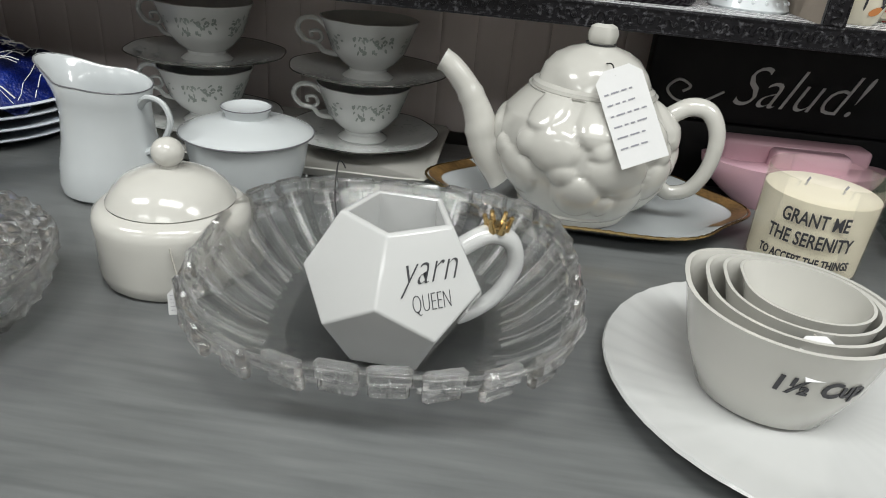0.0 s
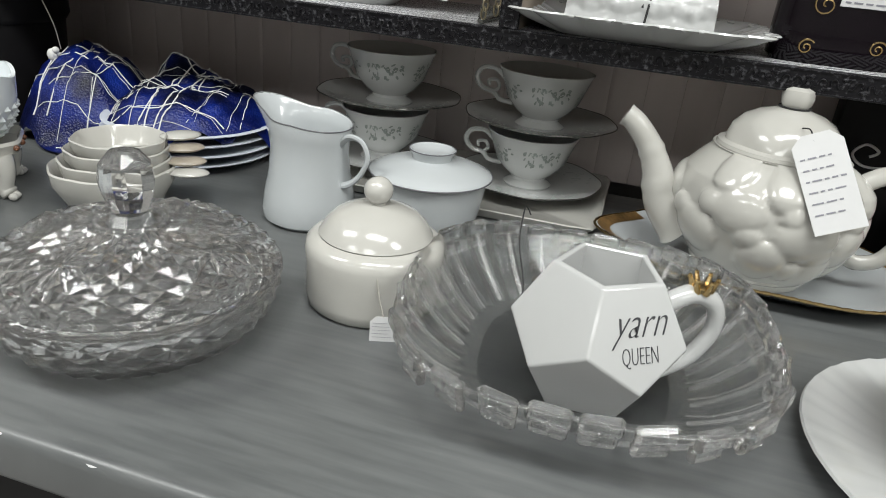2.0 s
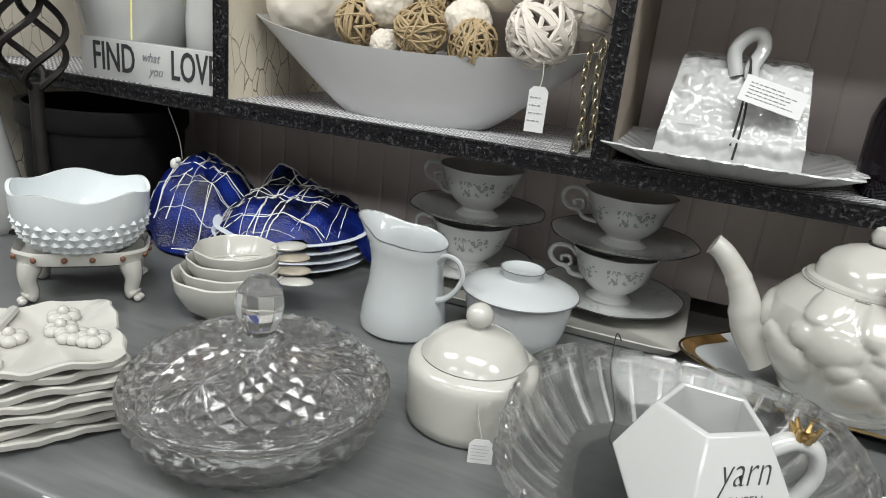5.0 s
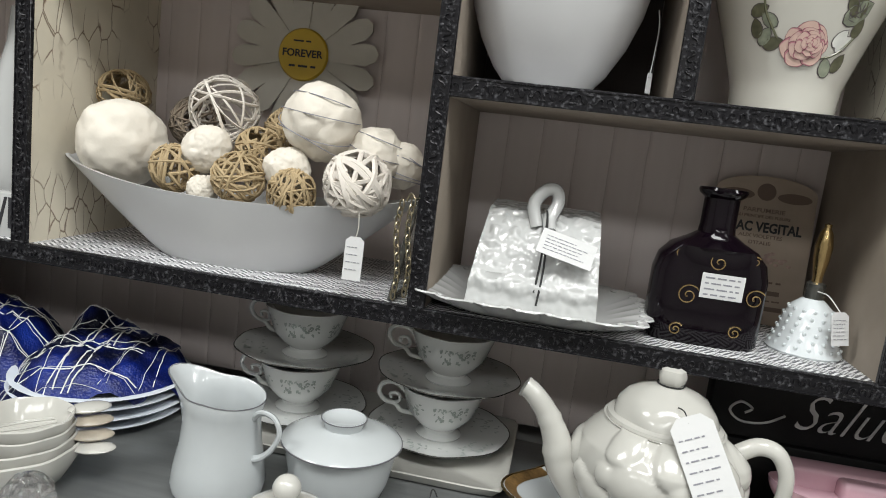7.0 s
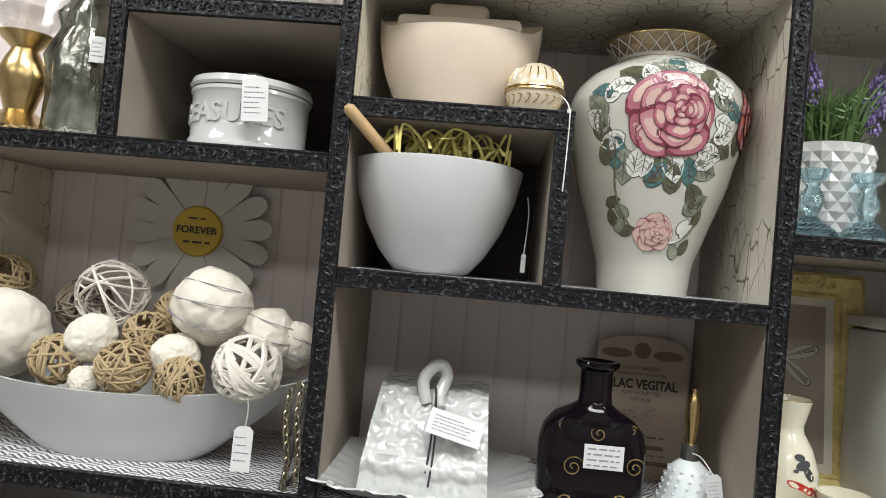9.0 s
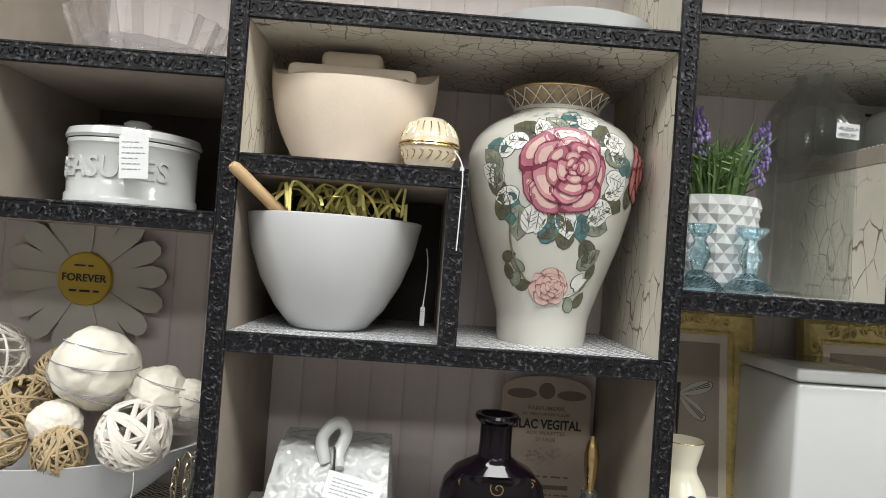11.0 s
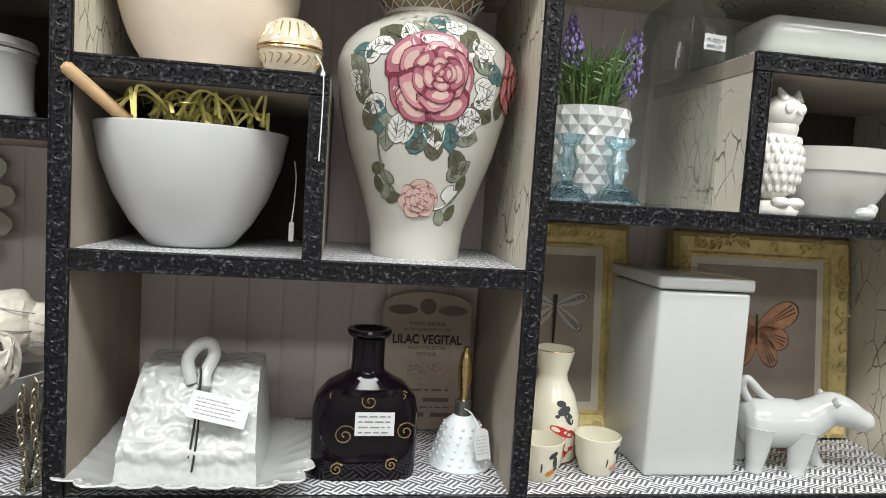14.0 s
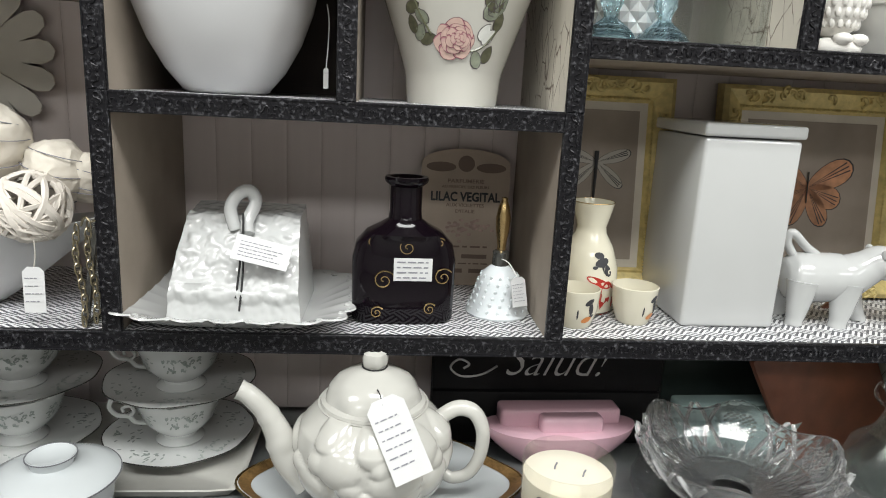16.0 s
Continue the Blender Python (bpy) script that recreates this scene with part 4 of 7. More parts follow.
# half-moon planters
def planter(x, y, mat, label):
    ob = thing("basket_planter", x, y, T, 2, label, "planter")
    bm = bmesh.new()
    rings = []
    for j in range(9):
        t = j / 8
        ring = []
        for i in range(48):
            a = 2 * math.pi * i / 48
            hxx = 0.045 + 0.045 * math.sin(t * math.pi / 2)
            hyy = 0.022 + 0.014 * t
            ring.append(bm.verts.new((hxx * math.copysign(abs(math.cos(a)) ** 0.8, math.cos(a)), hyy * math.sin(a), t * 0.05 + 0.006 * t * abs(math.cos(a)) ** 3)))
        rings.append(ring)
    for p, q in zip(rings, rings[1:]):
        for i in range(48):
            bm.faces.new((p[i], p[(i + 1) % 48], q[(i + 1) % 48], q[i]))
    bm.faces.new(rings[0][::-1])
    bm.faces.new(rings[-1])
    part("body", bm, mat, ob)
    part("back_rim", box(-0.072, 0.072, -0.004, 0.026, 0.045, 0.075, 0.005, seg=3), mat, ob)
    part("front_block", box(-0.028, 0.046, -0.022, 0.0, 0.045, 0.072, 0.006, seg=3), mat, ob)
    rows = bmesh.new()
    for rr in range(2):
        scribble(rows, -0.035, 0.035, 0.034 - rr * 0.012, 0.008, 0.0, random.Random(5 + rr))
    for v in rows.verts:
        v.co.y -= 0.0345 * math.sqrt(max(0, 1 - (v.co.x / 0.09) ** 2)) * (0.86 + 0.2 * v.co.z / 0.05)
    part("raised_marks", rows, mat, ob, "faint raised marks")
    ob.scale = (1.03, 1.0, 0.9)
    return ob


planter(0.474, 0.092, PINK, "glossy pink half-moon ceramic basket planter")
planter(0.702, 0.112, AQUA, "glossy aqua half-moon ceramic basket planter")

# black sign on its ledge box
sign = thing("salud_sign", 0.466, 0.142, T, 0, "black wooden box sign with silver script lettering", "sign")
part("board", box(-0.145, 0.145, -0.01, 0.018, 0.072, 0.168, 0.001), BLACK, sign)
part("ledge", box(-0.145, 0.145, -0.0125, 0.018, 0.0, 0.07, 0.0015), BLACK, sign)
part("lettering", move(letters("Salud!", 0.062, 0.0004, 0.5, -0.0009, 0.86), Matrix.Translation((0.004, -0.0104, 0.11))), SILVERINK, sign, "silver script lettering")
sw = tube(smooth_line([(-0.066, -0.0106, 0.104), (-0.086, -0.0106, 0.092), (-0.111, -0.0106, 0.09), (-0.124, -0.0106, 0.101), (-0.114, -0.0106, 0.112), (-0.101, -0.0106, 0.106), (-0.108, -0.0106, 0.1)], 5), 0.0014, 6)
part("flourish", sw, SILVERINK, sign)


# covered crystal candy dish
def candy_dish(x, y):
    ob = thing("candy_dish", x, y, T, 20, "clear cut-crystal covered candy dish with a faceted knob", "candy dish")
    under = [(0.05, 0.0), (0.066, 0.005), (0.079, 0.014), (0.0875, 0.026), (0.0915, 0.038), (0.0925, 0.0455)]
    part("bowl", lattice(under, 8, 30, 0.0026, [(0.087, 0.0455), (0.081, 0.03), (0.07, 0.018), (0.05, 0.009), (0.02, 0.008), (0.02, 0.0)]), CHIPPED, ob, sharp=0.05)
    curve = [(0.0925, 0.0475), (0.089, 0.053), (0.083, 0.058), (0.073, 0.0635), (0.06, 0.0685), (0.046, 0.0725), (0.031, 0.0755), (0.018, 0.0775)]
    lid = part("lid", lattice(curve, 12, 28, 0.0024, [(0.013, 0.0765), (0.03, 0.0705), (0.058, 0.0635), (0.078, 0.0555), (0.087, 0.0475)]), CHIPPED, ob, sharp=0.05)
    part("knob", lathe([(0.015, 0.077), (0.0105, 0.084), (0.012, 0.089), (0.0155, 0.097), (0.017, 0.106), (0.0155, 0.116), (0.009, 0.124), (0, 0.1265)], 9), CHIPPED, lid, sharp=0.1)
    part("lid_edge", tube([(0.0922 * math.cos(i * math.pi / 30), 0.0922 * math.sin(i * math.pi / 30), 0.0472) for i in range(60)], 0.0017, 6, closed=True), CUT, lid)
    part("neck_ring", tube([(0.021 * math.cos(i * math.pi / 16), 0.021 * math.sin(i * math.pi / 16), 0.0785) for i in range(32)], 0.0022, 6, closed=True), CUT, lid)
    dome = lambda r: float(np.interp(r, [p[0] for p in curve[::-1]], [p[1] for p in curve[::-1]])) + 0.0012
    for k in range(4):
        # large star cuts, each of long prisms that meet at a point
        a0 = math.radians(-112) + k * math.pi / 2
        cx, cy = 0.057 * math.cos(a0), 0.057 * math.sin(a0)
        bm = bmesh.new()
        for i in range(12):
            a = i * math.pi / 6
            r1 = 0.027 if i % 2 else 0.021
            p, q = Vector((cx + 0.002 * math.cos(a), cy + 0.002 * math.sin(a))), Vector((cx + r1 * math.cos(a), cy + r1 * math.sin(a)))
            m = (p + q) / 2
            tube([(p.x, p.y, dome(p.length)), (m.x, m.y, dome(m.length) + 0.0008), (q.x, q.y, dome(q.length) - 0.0008)], [0.0008, 0.0026, 0.0005], 3, bm=bm)
        part("star_cut", bm, CHIPPED, lid, sharp=0.1, kind="stuff")


candy_dish(-0.168, -0.302)

# stack of ornate cream plates shaped like folded napkins
for i in range(7):
    rng = random.Random(20 + i)
    n = 64

    def nf(a, r, z, i=i):
        c, s = math.cos(a), math.sin(a)
        k = 1 / max(abs(c), abs(s))
        k = min(k, 1.3)
        return r * k * (1 + 0.025 * math.sin(9 * a + i * 1.7) + 0.012 * math.sin(17 * a + i)), z + 0.0016 * math.sin(7 * a + i * 2) * (r / 1.0)
    pl = thing("napkin_plate", -0.318 + rng.uniform(-.002, .002), -0.348 + rng.uniform(-.002, .002), T + 0.0018 + i * 0.0085, -36 + rng.uniform(-3, 3), "cream ceramic plate with ruffled edges in a stack", "plate", "stacked ruffled plates")
    part("dish", lathe([(0, 0), (0.8, 0), (0.98, 0.003), (1, 0.0075), (0.97, 0.0085), (0.75, 0.005), (0, 0.005)], n, sx=0.056, sy=0.048, fn=nf), CREAM, pl)
    if i == 6:
        for k in range(5):
            bm = bmesh.new()
            fx, fy = rng.uniform(-0.03, 0.02), rng.uniform(-0.025, 0.03)
            for j in range(6):
                a = j * math.pi / 3
                ball(bm, fx + 0.0065 * math.cos(a), fy + 0.0065 * math.sin(a), 0.0075, 0.006, sz=0.7, seg=8, rings=6)
            ball(bm, fx, fy, 0.0115, 0.0045, seg=8, rings=6)
            part("flower", bm, CREAM, pl)
        part("bow", tube(smooth_line([(-0.05, -0.02, 0.007), (-0.01, -0.03, 0.010), (0.02, -0.036, 0.012), (0.04, -0.028, 0.009), (0.05, -0.03, 0.006)], 5), 0.004, 8), CREAM, pl)

# footed dish with a hobnail bowl on it
fd = thing("footed_dish", -0.478, -0.176, T, 42, "cream oval dish on four paw feet with brown dots", "dish")
part("tray", lathe([(0, 0.036), (0.8, 0.036), (0.95, 0.04), (1.0, 0.05), (0.97, 0.053), (0.9, 0.045), (0, 0.043)], 56, sx=0.062, sy=0.045, fn=lambda a, r, z: (r * min(1.14, 1 / (abs(math.cos(a)) ** 4 + abs(math.sin(a)) ** 4) ** 0.25), z)), CREAM, fd)
for sx in (-1, 1):
    for sy in (-1, 1):
        bm = tube(smooth_line([(sx * 0.044, sy * 0.03, 0.039), (sx * 0.047, sy * 0.033, 0.024), (sx * 0.045, sy * 0.032, 0.01), (sx * 0.049, sy * 0.034, 0.004)], 4), [0.011, 0.011, 0.0105, 0.0095, 0.0085, 0.008, 0.0075, 0.0075, 0.0075, 0.008, 0.0085, 0.008, 0.006], 10)
        for t in (-1, 0, 1):
            ball(bm, sx * (0.051 + 0.002 * (t == 0)), sy * 0.037 + t * 0.005, 0.004, 0.0044, sz=0.85, seg=8, rings=6)
        part("foot", bm, CREAM, fd)
BROWNDOT = plain("brown_glaze_dot", (0.16, 0.07, 0.04), 0.3)
for i in range(16):
    a = 2 * math.pi * (i + 0.5) / 16
    k = min(1.14, 1 / (abs(math.cos(a)) ** 4 + abs(math.sin(a)) ** 4) ** 0.25) * 0.99
    part("brown_dot", ball(bmesh.new(), 0.062 * k * math.cos(a), 0.045 * k * math.sin(a), 0.0465, 0.003, seg=8, rings=6), BROWNDOT, fd)
hb = thing("hobnail_bowl", -0.478, -0.176, T + 0.0432, 0, "milk-glass bowl with diamond points and a wavy rim", "bowl")
MILK = plain("milk_glass", (0.7, 0.74, 0.76), 0.12, vary=0.02, coat=0.4)
hp = [(0, 0), (0.032, 0), (0.042, 0.006), (0.054, 0.018), (0.06, 0.032), (0.063, 0.046), (0.064, 0.068), (0.0605, 0.068), (0.057, 0.034), (0.04, 0.01), (0, 0.006)]
part("bowl", lathe(hp, 80, fn=lambda a, r, z: (r, z + 0.0032 * math.cos(5 * a) * max(0, (z - 0.046) / 0.022))), MILK, hb)
bm = bmesh.new()
rf = table_radius([(0.042, 0.006), (0.054, 0.018), (0.06, 0.032), (0.0615, 0.044)])
for row in range(4):
    z = 0.012 + row * 0.0085
    for i in range(30):
        a = 2 * math.pi * (i + 0.5 * (row % 2)) / 30
        r = rf(z)
        m = pose(0, 0, 0, 0, 0, math.degrees(a))
        q = [bm.verts.new(m @ Vector(p)) for p in ((r - 0.0005, -0.006, z), (rf(z - 0.005) - 0.0005, 0, z - 0.0055), (r - 0.0005, 0.006, z), (rf(z + 0.005) - 0.0005, 0, z + 0.0055), (r + 0.0038, 0, z))]
        for k in range(4):
            bm.faces.new((q[k], q[(k + 1) % 4], q[4]))
part("diamond_relief", bm, MILK, hb, sharp=0.3, kind="stuff")

# nested measuring cups with tab handles
GLAZEBROWN = plain("toasted_glaze", (0.42, 0.37, 0.3), 0.3, vary=0.3)
for k, (r, h, z0) in enumerate(((0.054, 0.042, 0.0), (0.048, 0.036, 0.013), (0.0445, 0.032, 0.027), (0.041, 0.028, 0.04))):
    mcup = thing("measuring_cup", -0.328 + 0.002 * k, -0.138 + 0.002 * k, T + z0, 24 + 9 * k, "cream melon-shaped ceramic measuring cup with a tab handle, nested", "measuring cup", "nested melon measuring cups")
    part("bowl", lathe([(0, 0.001), (r * 0.55, 0), (r * 0.8, h * 0.25), (r * 0.98, h * 0.7), (r, h * 0.97), (r * 0.97, h), (r * 0.93, h * 0.93), (r * 0.74, h * 0.3), (0, 0.005)], 60, fn=lambda a, rr, z: (rr * (1 + 0.018 * math.cos(8 * a)), z)), CREAM, mcup)
    bm = ball(bmesh.new(), r + 0.013, 0, h * 0.88, 0.017, sx=1.15, sy=0.75, sz=0.24, seg=16, rings=10)
    part("tab_handle", bm, GLAZEBROWN if k in (1, 2) else CREAM, mcup)
    if k == 3:
        bm = bmesh.new()
        for q in (-1, 0, 1):
            tube(smooth_line([(-0.026, q * 0.008, h * 0.55), (0, q * 0.013, h * 0.5), (0.026, q * 0.008, h * 0.55)], 4), 0.0014, 5, bm=bm)
        part("inner_ribs", bm, CREAM, mcup)

# plates under blue tulle
BLUERIM = plain("white_blue_plate", (0.62, 0.66, 0.72), 0.2, vary=0.04)
for i in range(4):
    solo("bundled_plate", lathe([(0, 0.001), (0.06, 0), (0.07, 0.002), (0.096, 0.009), (0.098, 0.0105), (0.095, 0.0115), (0.07, 0.005), (0, 0.004)], 56), BLUERIM, -0.375 + 0.002 * (i % 2), 0.045, T + i * 0.011, 0, "white plate in a stack wrapped with blue tulle", "plate", "wrapped plates")


def blue_tulle():
    m, nt, b = nodes_of("royal_blue_tulle")
    v = coords(nt)
    n1 = add(nt, "ShaderNodeTexNoise", Scale=18, Detail=5)
    nt.links.new(v, n1.inputs["Vector"])
    vor = add(nt, "ShaderNodeTexVoronoi", Scale=420)
    nt.links.new(v, vor.inputs["Vector"])
    nt.links.new(ramp(nt, n1.outputs["Fac"], [(0.36, (0.001, 0.002, 0.013)), (0.5, (0.002, 0.007, 0.08)), (0.68, (0.006, 0.026, 0.23))]), b.inputs["Base Color"])
    b.inputs["Roughness"].default_value = 0.35
    b.inputs["Specular IOR Level"].default_value = 0.35
    bump(nt, b, vor.outputs["Distance"], 0.6, 0.001)
    return m


TULLE = blue_tulle()
tl = thing("blue_tulle_bundle", -0.415, 0.05, T, 0, "crumpled royal blue tulle with white thread lines tied over plates", "wrapping")


def tulle_h(u, v):
    """Height of the crumpled cloth over the plates; u along the shelf, v into it."""
    d1 = math.hypot((u - 0.035) / 0.118, (v - 0.005) / 0.118)
    d2 = math.hypot((u + 0.1) / 0.085, v / 0.09)
    h = max(0.078 * max(0, 1 - d1 ** 4), 0.1 * max(0, 1 - d2 ** 2.6), 0.0)
    d3 = math.hypot((u + 0.015) / 0.03, (v - 0.05) / 0.03)
    h += 0.03 * math.exp(-d3 * d3) - 0.012 * math.exp(-((u + 0.035) / 0.018) ** 2)
    h += 0.009 * noise.noise(Vector((u * 40, v * 40, 2))) + 0.006 * noise.noise(Vector((u * 95, v * 95, 5)))
    return max(h, 0.004)


bm = bmesh.new()
NU, NV = 70, 40
grid = [[None] * NV for _ in range(NU)]
for i in range(NU):
    for j in range(NV):
        a = 2 * math.pi * i / NU
        r = (j + 0.001) / (NV - 1)
        rim = 1 + 0.06 * math.sin(5 * a + 1) + 0.05 * math.sin(9 * a)
        u, v = -0.018 + 0.158 * r * rim * math.cos(a), 0.108 * r * rim * math.sin(a)
        grid[i][j] = bm.verts.new((u, v, tulle_h(u, v)))
for i in range(NU):
    for j in range(NV - 1):
        p, q = grid[i], grid[(i + 1) % NU]
        bm.faces.new((p[j], p[j + 1], q[j + 1], q[j]))
part("tulle", bm, TULLE, tl, sharp=3)
rng = random.Random(8)
for k in range(40):
    # woven lines run in loose pairs along two crossing directions
    a = (0.35, 1.75)[k % 2] + rng.uniform(-0.16, 0.16)
    side = ((k // 4) / 9 - 0.5) * 0.26 + (k // 2 % 2) * 0.006
    c = Vector((-0.02 - math.sin(a) * side, -0.01 + math.cos(a) * side))
    L = rng.uniform(0.1, 0.2)
    bend = rng.uniform(-0.35, 0.35)
    pts = []
    for s in range(28):
        t = s / 27 - 0.5
        u, v = c.x + math.cos(a + bend * t) * L * t * 1.6, c.y + math.sin(a + bend * t) * L * t * 1.6
        if math.hypot((u + 0.018) / 0.152, v / 0.102) < 1:
            pts.append((u, v, tulle_h(u, v) + 0.0008))
    if len(pts) > 3:
        part("white_thread", tube(pts, rng.choice((0.0004, 0.0006, 0.0009)), 5, flat=0.6), WHITETHREAD, tl)
part("knot", ball(ball(bmesh.new(), -0.125, -0.03, 0.094, 0.006, sz=1.3, seg=8, rings=6), -0.12, -0.03, 0.1, 0.004, seg=8, rings=6), WHITETHREAD, tl, "white ribbon knot")
part("hanging_string", tube(smooth_line([(-0.122, -0.02, 0.1), (-0.118, -0.03, 0.13), (-0.12, -0.045, 0.168)], 5), 0.0006, 5), TWINE, tl)

# iron candlestick at the end of the counter
ic = thing("iron_candlestick", -0.692, -0.05, T, 0, "dark wrought-iron candlestick with a twisted cage and red candle", "candlestick")
part("base", lathe([(0, 0), (0.06, 0), (0.06, 0.004), (0.03, 0.01), (0.012, 0.02), (0.009, 0.06), (0.0085, 0.18), (0, 0.18)], 32), IRON, ic)
for k in range(4):
    pts = []
    for s in range(17):
        t = s / 16
        a = k * math.pi / 2 + t * math.pi * 1.1
        r = 0.008 + 0.033 * math.sin(math.pi * t) ** 0.9
        pts.append((r * math.cos(a), r * math.sin(a), 0.175 + t * 0.115))
    part("cage_bar", tube(pts, 0.0042, 6), IRON, ic)
part("drip_pan", lathe([(0, 0.288), (0.02, 0.289), (0.058, 0.297), (0.06, 0.3), (0.055, 0.301), (0.02, 0.294), (0, 0.293)], 32), IRON, ic)
solo("pillar_candle", lathe([(0, 0), (0.03, 0), (0.032, 0.003), (0.032, 0.075), (0.027, 0.078), (0, 0.074)], 32), RED, -0.692, -0.05, T + 0.2945, 0, "dark red pillar candle on an iron candlestick", "candle")
# black pot shape added for the dark void behind the footed dish, and a pale urn at the far end
dpl = thing("dark_planter", -0.7, 0.06, T, 0, "black pot shape added for the dark void under the shelf", "planter")
part("pot", lathe([(0, 0), (0.09, 0), (0.1, 0.02), (0.105, 0.12), (0.1, 0.12), (0.09, 0.03), (0, 0.02)], 32), BLACK, dpl)
part("rim", lathe([(0.1, 0.1205), (0.108, 0.1205), (0.111, 0.126), (0.11, 0.15), (0.101, 0.15), (0.1, 0.1205)], 32), BLACK, dpl)
solo("pale_urn", lathe([(0, 0), (0.05, 0), (0.055, 0.01), (0.05, 0.06), (0.038, 0.12), (0.03, 0.17), (0.025, 0.17), (0.033, 0.12), (0, 0.02)], 32), PORCELAIN, -0.735, -0.11, T, 0, "pale glazed urn at the end of the counter", "urn")


# pressed-glass bowl on stacked glass plates
def pressed_bowl(x, y):
    for i in range(3):
        solo("glass_plate", lathe([(0, 0), (0.06, 0), (0.09, 0.006), (0.105, 0.012), (0.105, 0.0135), (0.088, 0.009), (0, 0.003)], 48, fn=lambda a, r, z: (r * (1 + 0.02 * math.cos(16 * a)), z)), CLEAR, x, y, T + i * 0.0075, 0, "clear glass plate in a stack under a crystal bowl", "plate", "stacked glass plates")
    ob = thing("pressed_glass_bowl", x, y, T + 0.0255, 0, "large clear pressed-glass bowl with diamond panels and a wavy rim", "bowl")

    def fn(a, r, z):
        up = max(0, z / 0.08)
        return r * (1 + 0.05 * math.cos(6 * a) * up ** 2), z + (0.012 * math.cos(6 * a) + 0.0015 * math.cos(60 * a)) * max(0, up - 0.5) * 2
    part("bowl", lattice([(0.045, 0.0), (0.06, 0.006), (0.085, 0.026), (0.1, 0.052), (0.106, 0.074)], 8, 48, 0.0016, [(0.1, 0.074), (0.094, 0.052), (0.08, 0.029), (0.055, 0.011), (0.02, 0.007), (0.02, 0.0)], fn), CHIPPED, ob, sharp=0.05)
    rfp = table_radius([(0.06, 0.006), (0.085, 0.026), (0.1, 0.052), (0.106, 0.072)])
    for k in range(6):
        bm = bmesh.new()
        a0 = 2 * math.pi * k / 6
        for i in range(-4, 5):
            for j in range(-4, 5):
                if abs(i) + abs(j) <= 5:
                    a, z = a0 + (i - j) * 0.034, 0.045 + (i + j) * 0.0034
                    r = rfp(z)
                    ball(bm, r * math.cos(a), r * math.sin(a), z, 0.0025, seg=4, rings=3)
        part("diamond_panel", bm, RIB, ob, sharp=0.2, kind="stuff")
        for s in (-1, 1):
            pts = [(a0 + s * 0.26 * t, 0.014 + 0.058 * t) for t in (0, 0.25, 0.5, 0.75, 1)]
            for turned in ([(a + s * 0.24, z) for a, z in pts], [(2 * a0 - a + s * 0.5, z) for a, z in pts]):
                part("cut_band", tube([(rfp(z) * 1.008 * math.cos(a), rfp(z) * 1.008 * math.sin(a), z) for a, z in turned], 0.003, 3), RIB, ob, sharp=0.2)
    ob.scale = (1.0, 1.0, 0.7)


pressed_bowl(0.64, -0.012)
dc = thing("glass_decanter", 0.845, 0.02, T, 0, "clear etched glass decanter with a curled top", "decanter")
part("body", lathe([(0, 0), (0.035, 0), (0.045, 0.012), (0.05, 0.035), (0.043, 0.06), (0.022, 0.08), (0.015, 0.1), (0.017, 0.125), (0.021, 0.135), (0.019, 0.135), (0.013, 0.1), (0.02, 0.079), (0.04, 0.06), (0.046, 0.035), (0.04, 0.012), (0, 0.008)], 40), THINGLASS, dc)
part("handle", handle_loop([(-0.015, 0, 0.12), (-0.03, 0, 0.138), (-0.034, 0, 0.125), (-0.022, 0, 0.112)], 0.0025), THINGLASS, dc)
solo("reddish_board", box(-0.09, 0.09, -0.004, 0.004, 0, 0.2, 0.002), MAROON, 0.87, 0.12, T, 20, "reddish brown wooden board leaning at the end", "board", ry=-28, rx=-8)
gb = thing("dark_green_box", 0.715, 0.2, T, 0, "dark green gift box with a small price label", "box")
part("body", box(-0.075, 0.085, -0.012, 0.014, 0, 0.155, 0.002), SHADEBOX, gb)
part("label", box(-0.055, -0.025, -0.0135, -0.0122, 0.105, 0.135), GREYINK, gb, "small grey printed label")

# ---- things on the shelves ----
# boat-shaped bowl
boat = thing("boat_bowl", -0.232, 0.075, S1, 3, "long white ceramic boat-shaped bowl holding decorative balls", "bowl")
bm = bmesh.new()
rings = []
NB = 72


def boat_ring(t, inner=0.0):
    """t from the foot (0) to the rim (1)."""
    ring = []
    hx = 0.088 + 0.122 * t ** 0.92 - inner
    hy = 0.036 + 0.034 * t ** 0.8 - inner
    for i in range(NB):
        a = 2 * math.pi * i / NB
        c, s = math.cos(a), math.sin(a)
        x = hx * c
        if c < 0:
            x *= 1.03
        y = hy * math.copysign(abs(s) ** 1.25, s)
        z = 0.078 * t + 0.022 * t * abs(c) ** 2.4
        ring.append((x, y, z))
    return ring


specs = [(0.0, 0), (0.1, 0), (0.3, 0), (0.5, 0), (0.7, 0), (0.88, 0), (1.0, 0), (1.0, 0.004), (0.8, 0.005), (0.5, 0.006), (0.12, 0.007)]
for t, inn in specs:
    rings.append([bm.verts.new(p) for p in boat_ring(t, inn)])
for p, q in zip(rings, rings[1:]):
    for i in range(NB):
        bm.faces.new((p[i], p[(i + 1) % NB], q[(i + 1) % NB], q[i]))
bm.faces.new(rings[0][::-1])
bm.faces.new(rings[-1])
part("body", bm, BOWL_WHITE, boat)
price_tag(-0.07, 0.001, S1 + 0.061, 4, 0.019, 0.044, "long white paper tag hung from a bowl", 2, rx=-3, string=[(0, 0, -0.004), (0.001, 0.004, 0.01), (-0.001, 0.008, 0.024)])


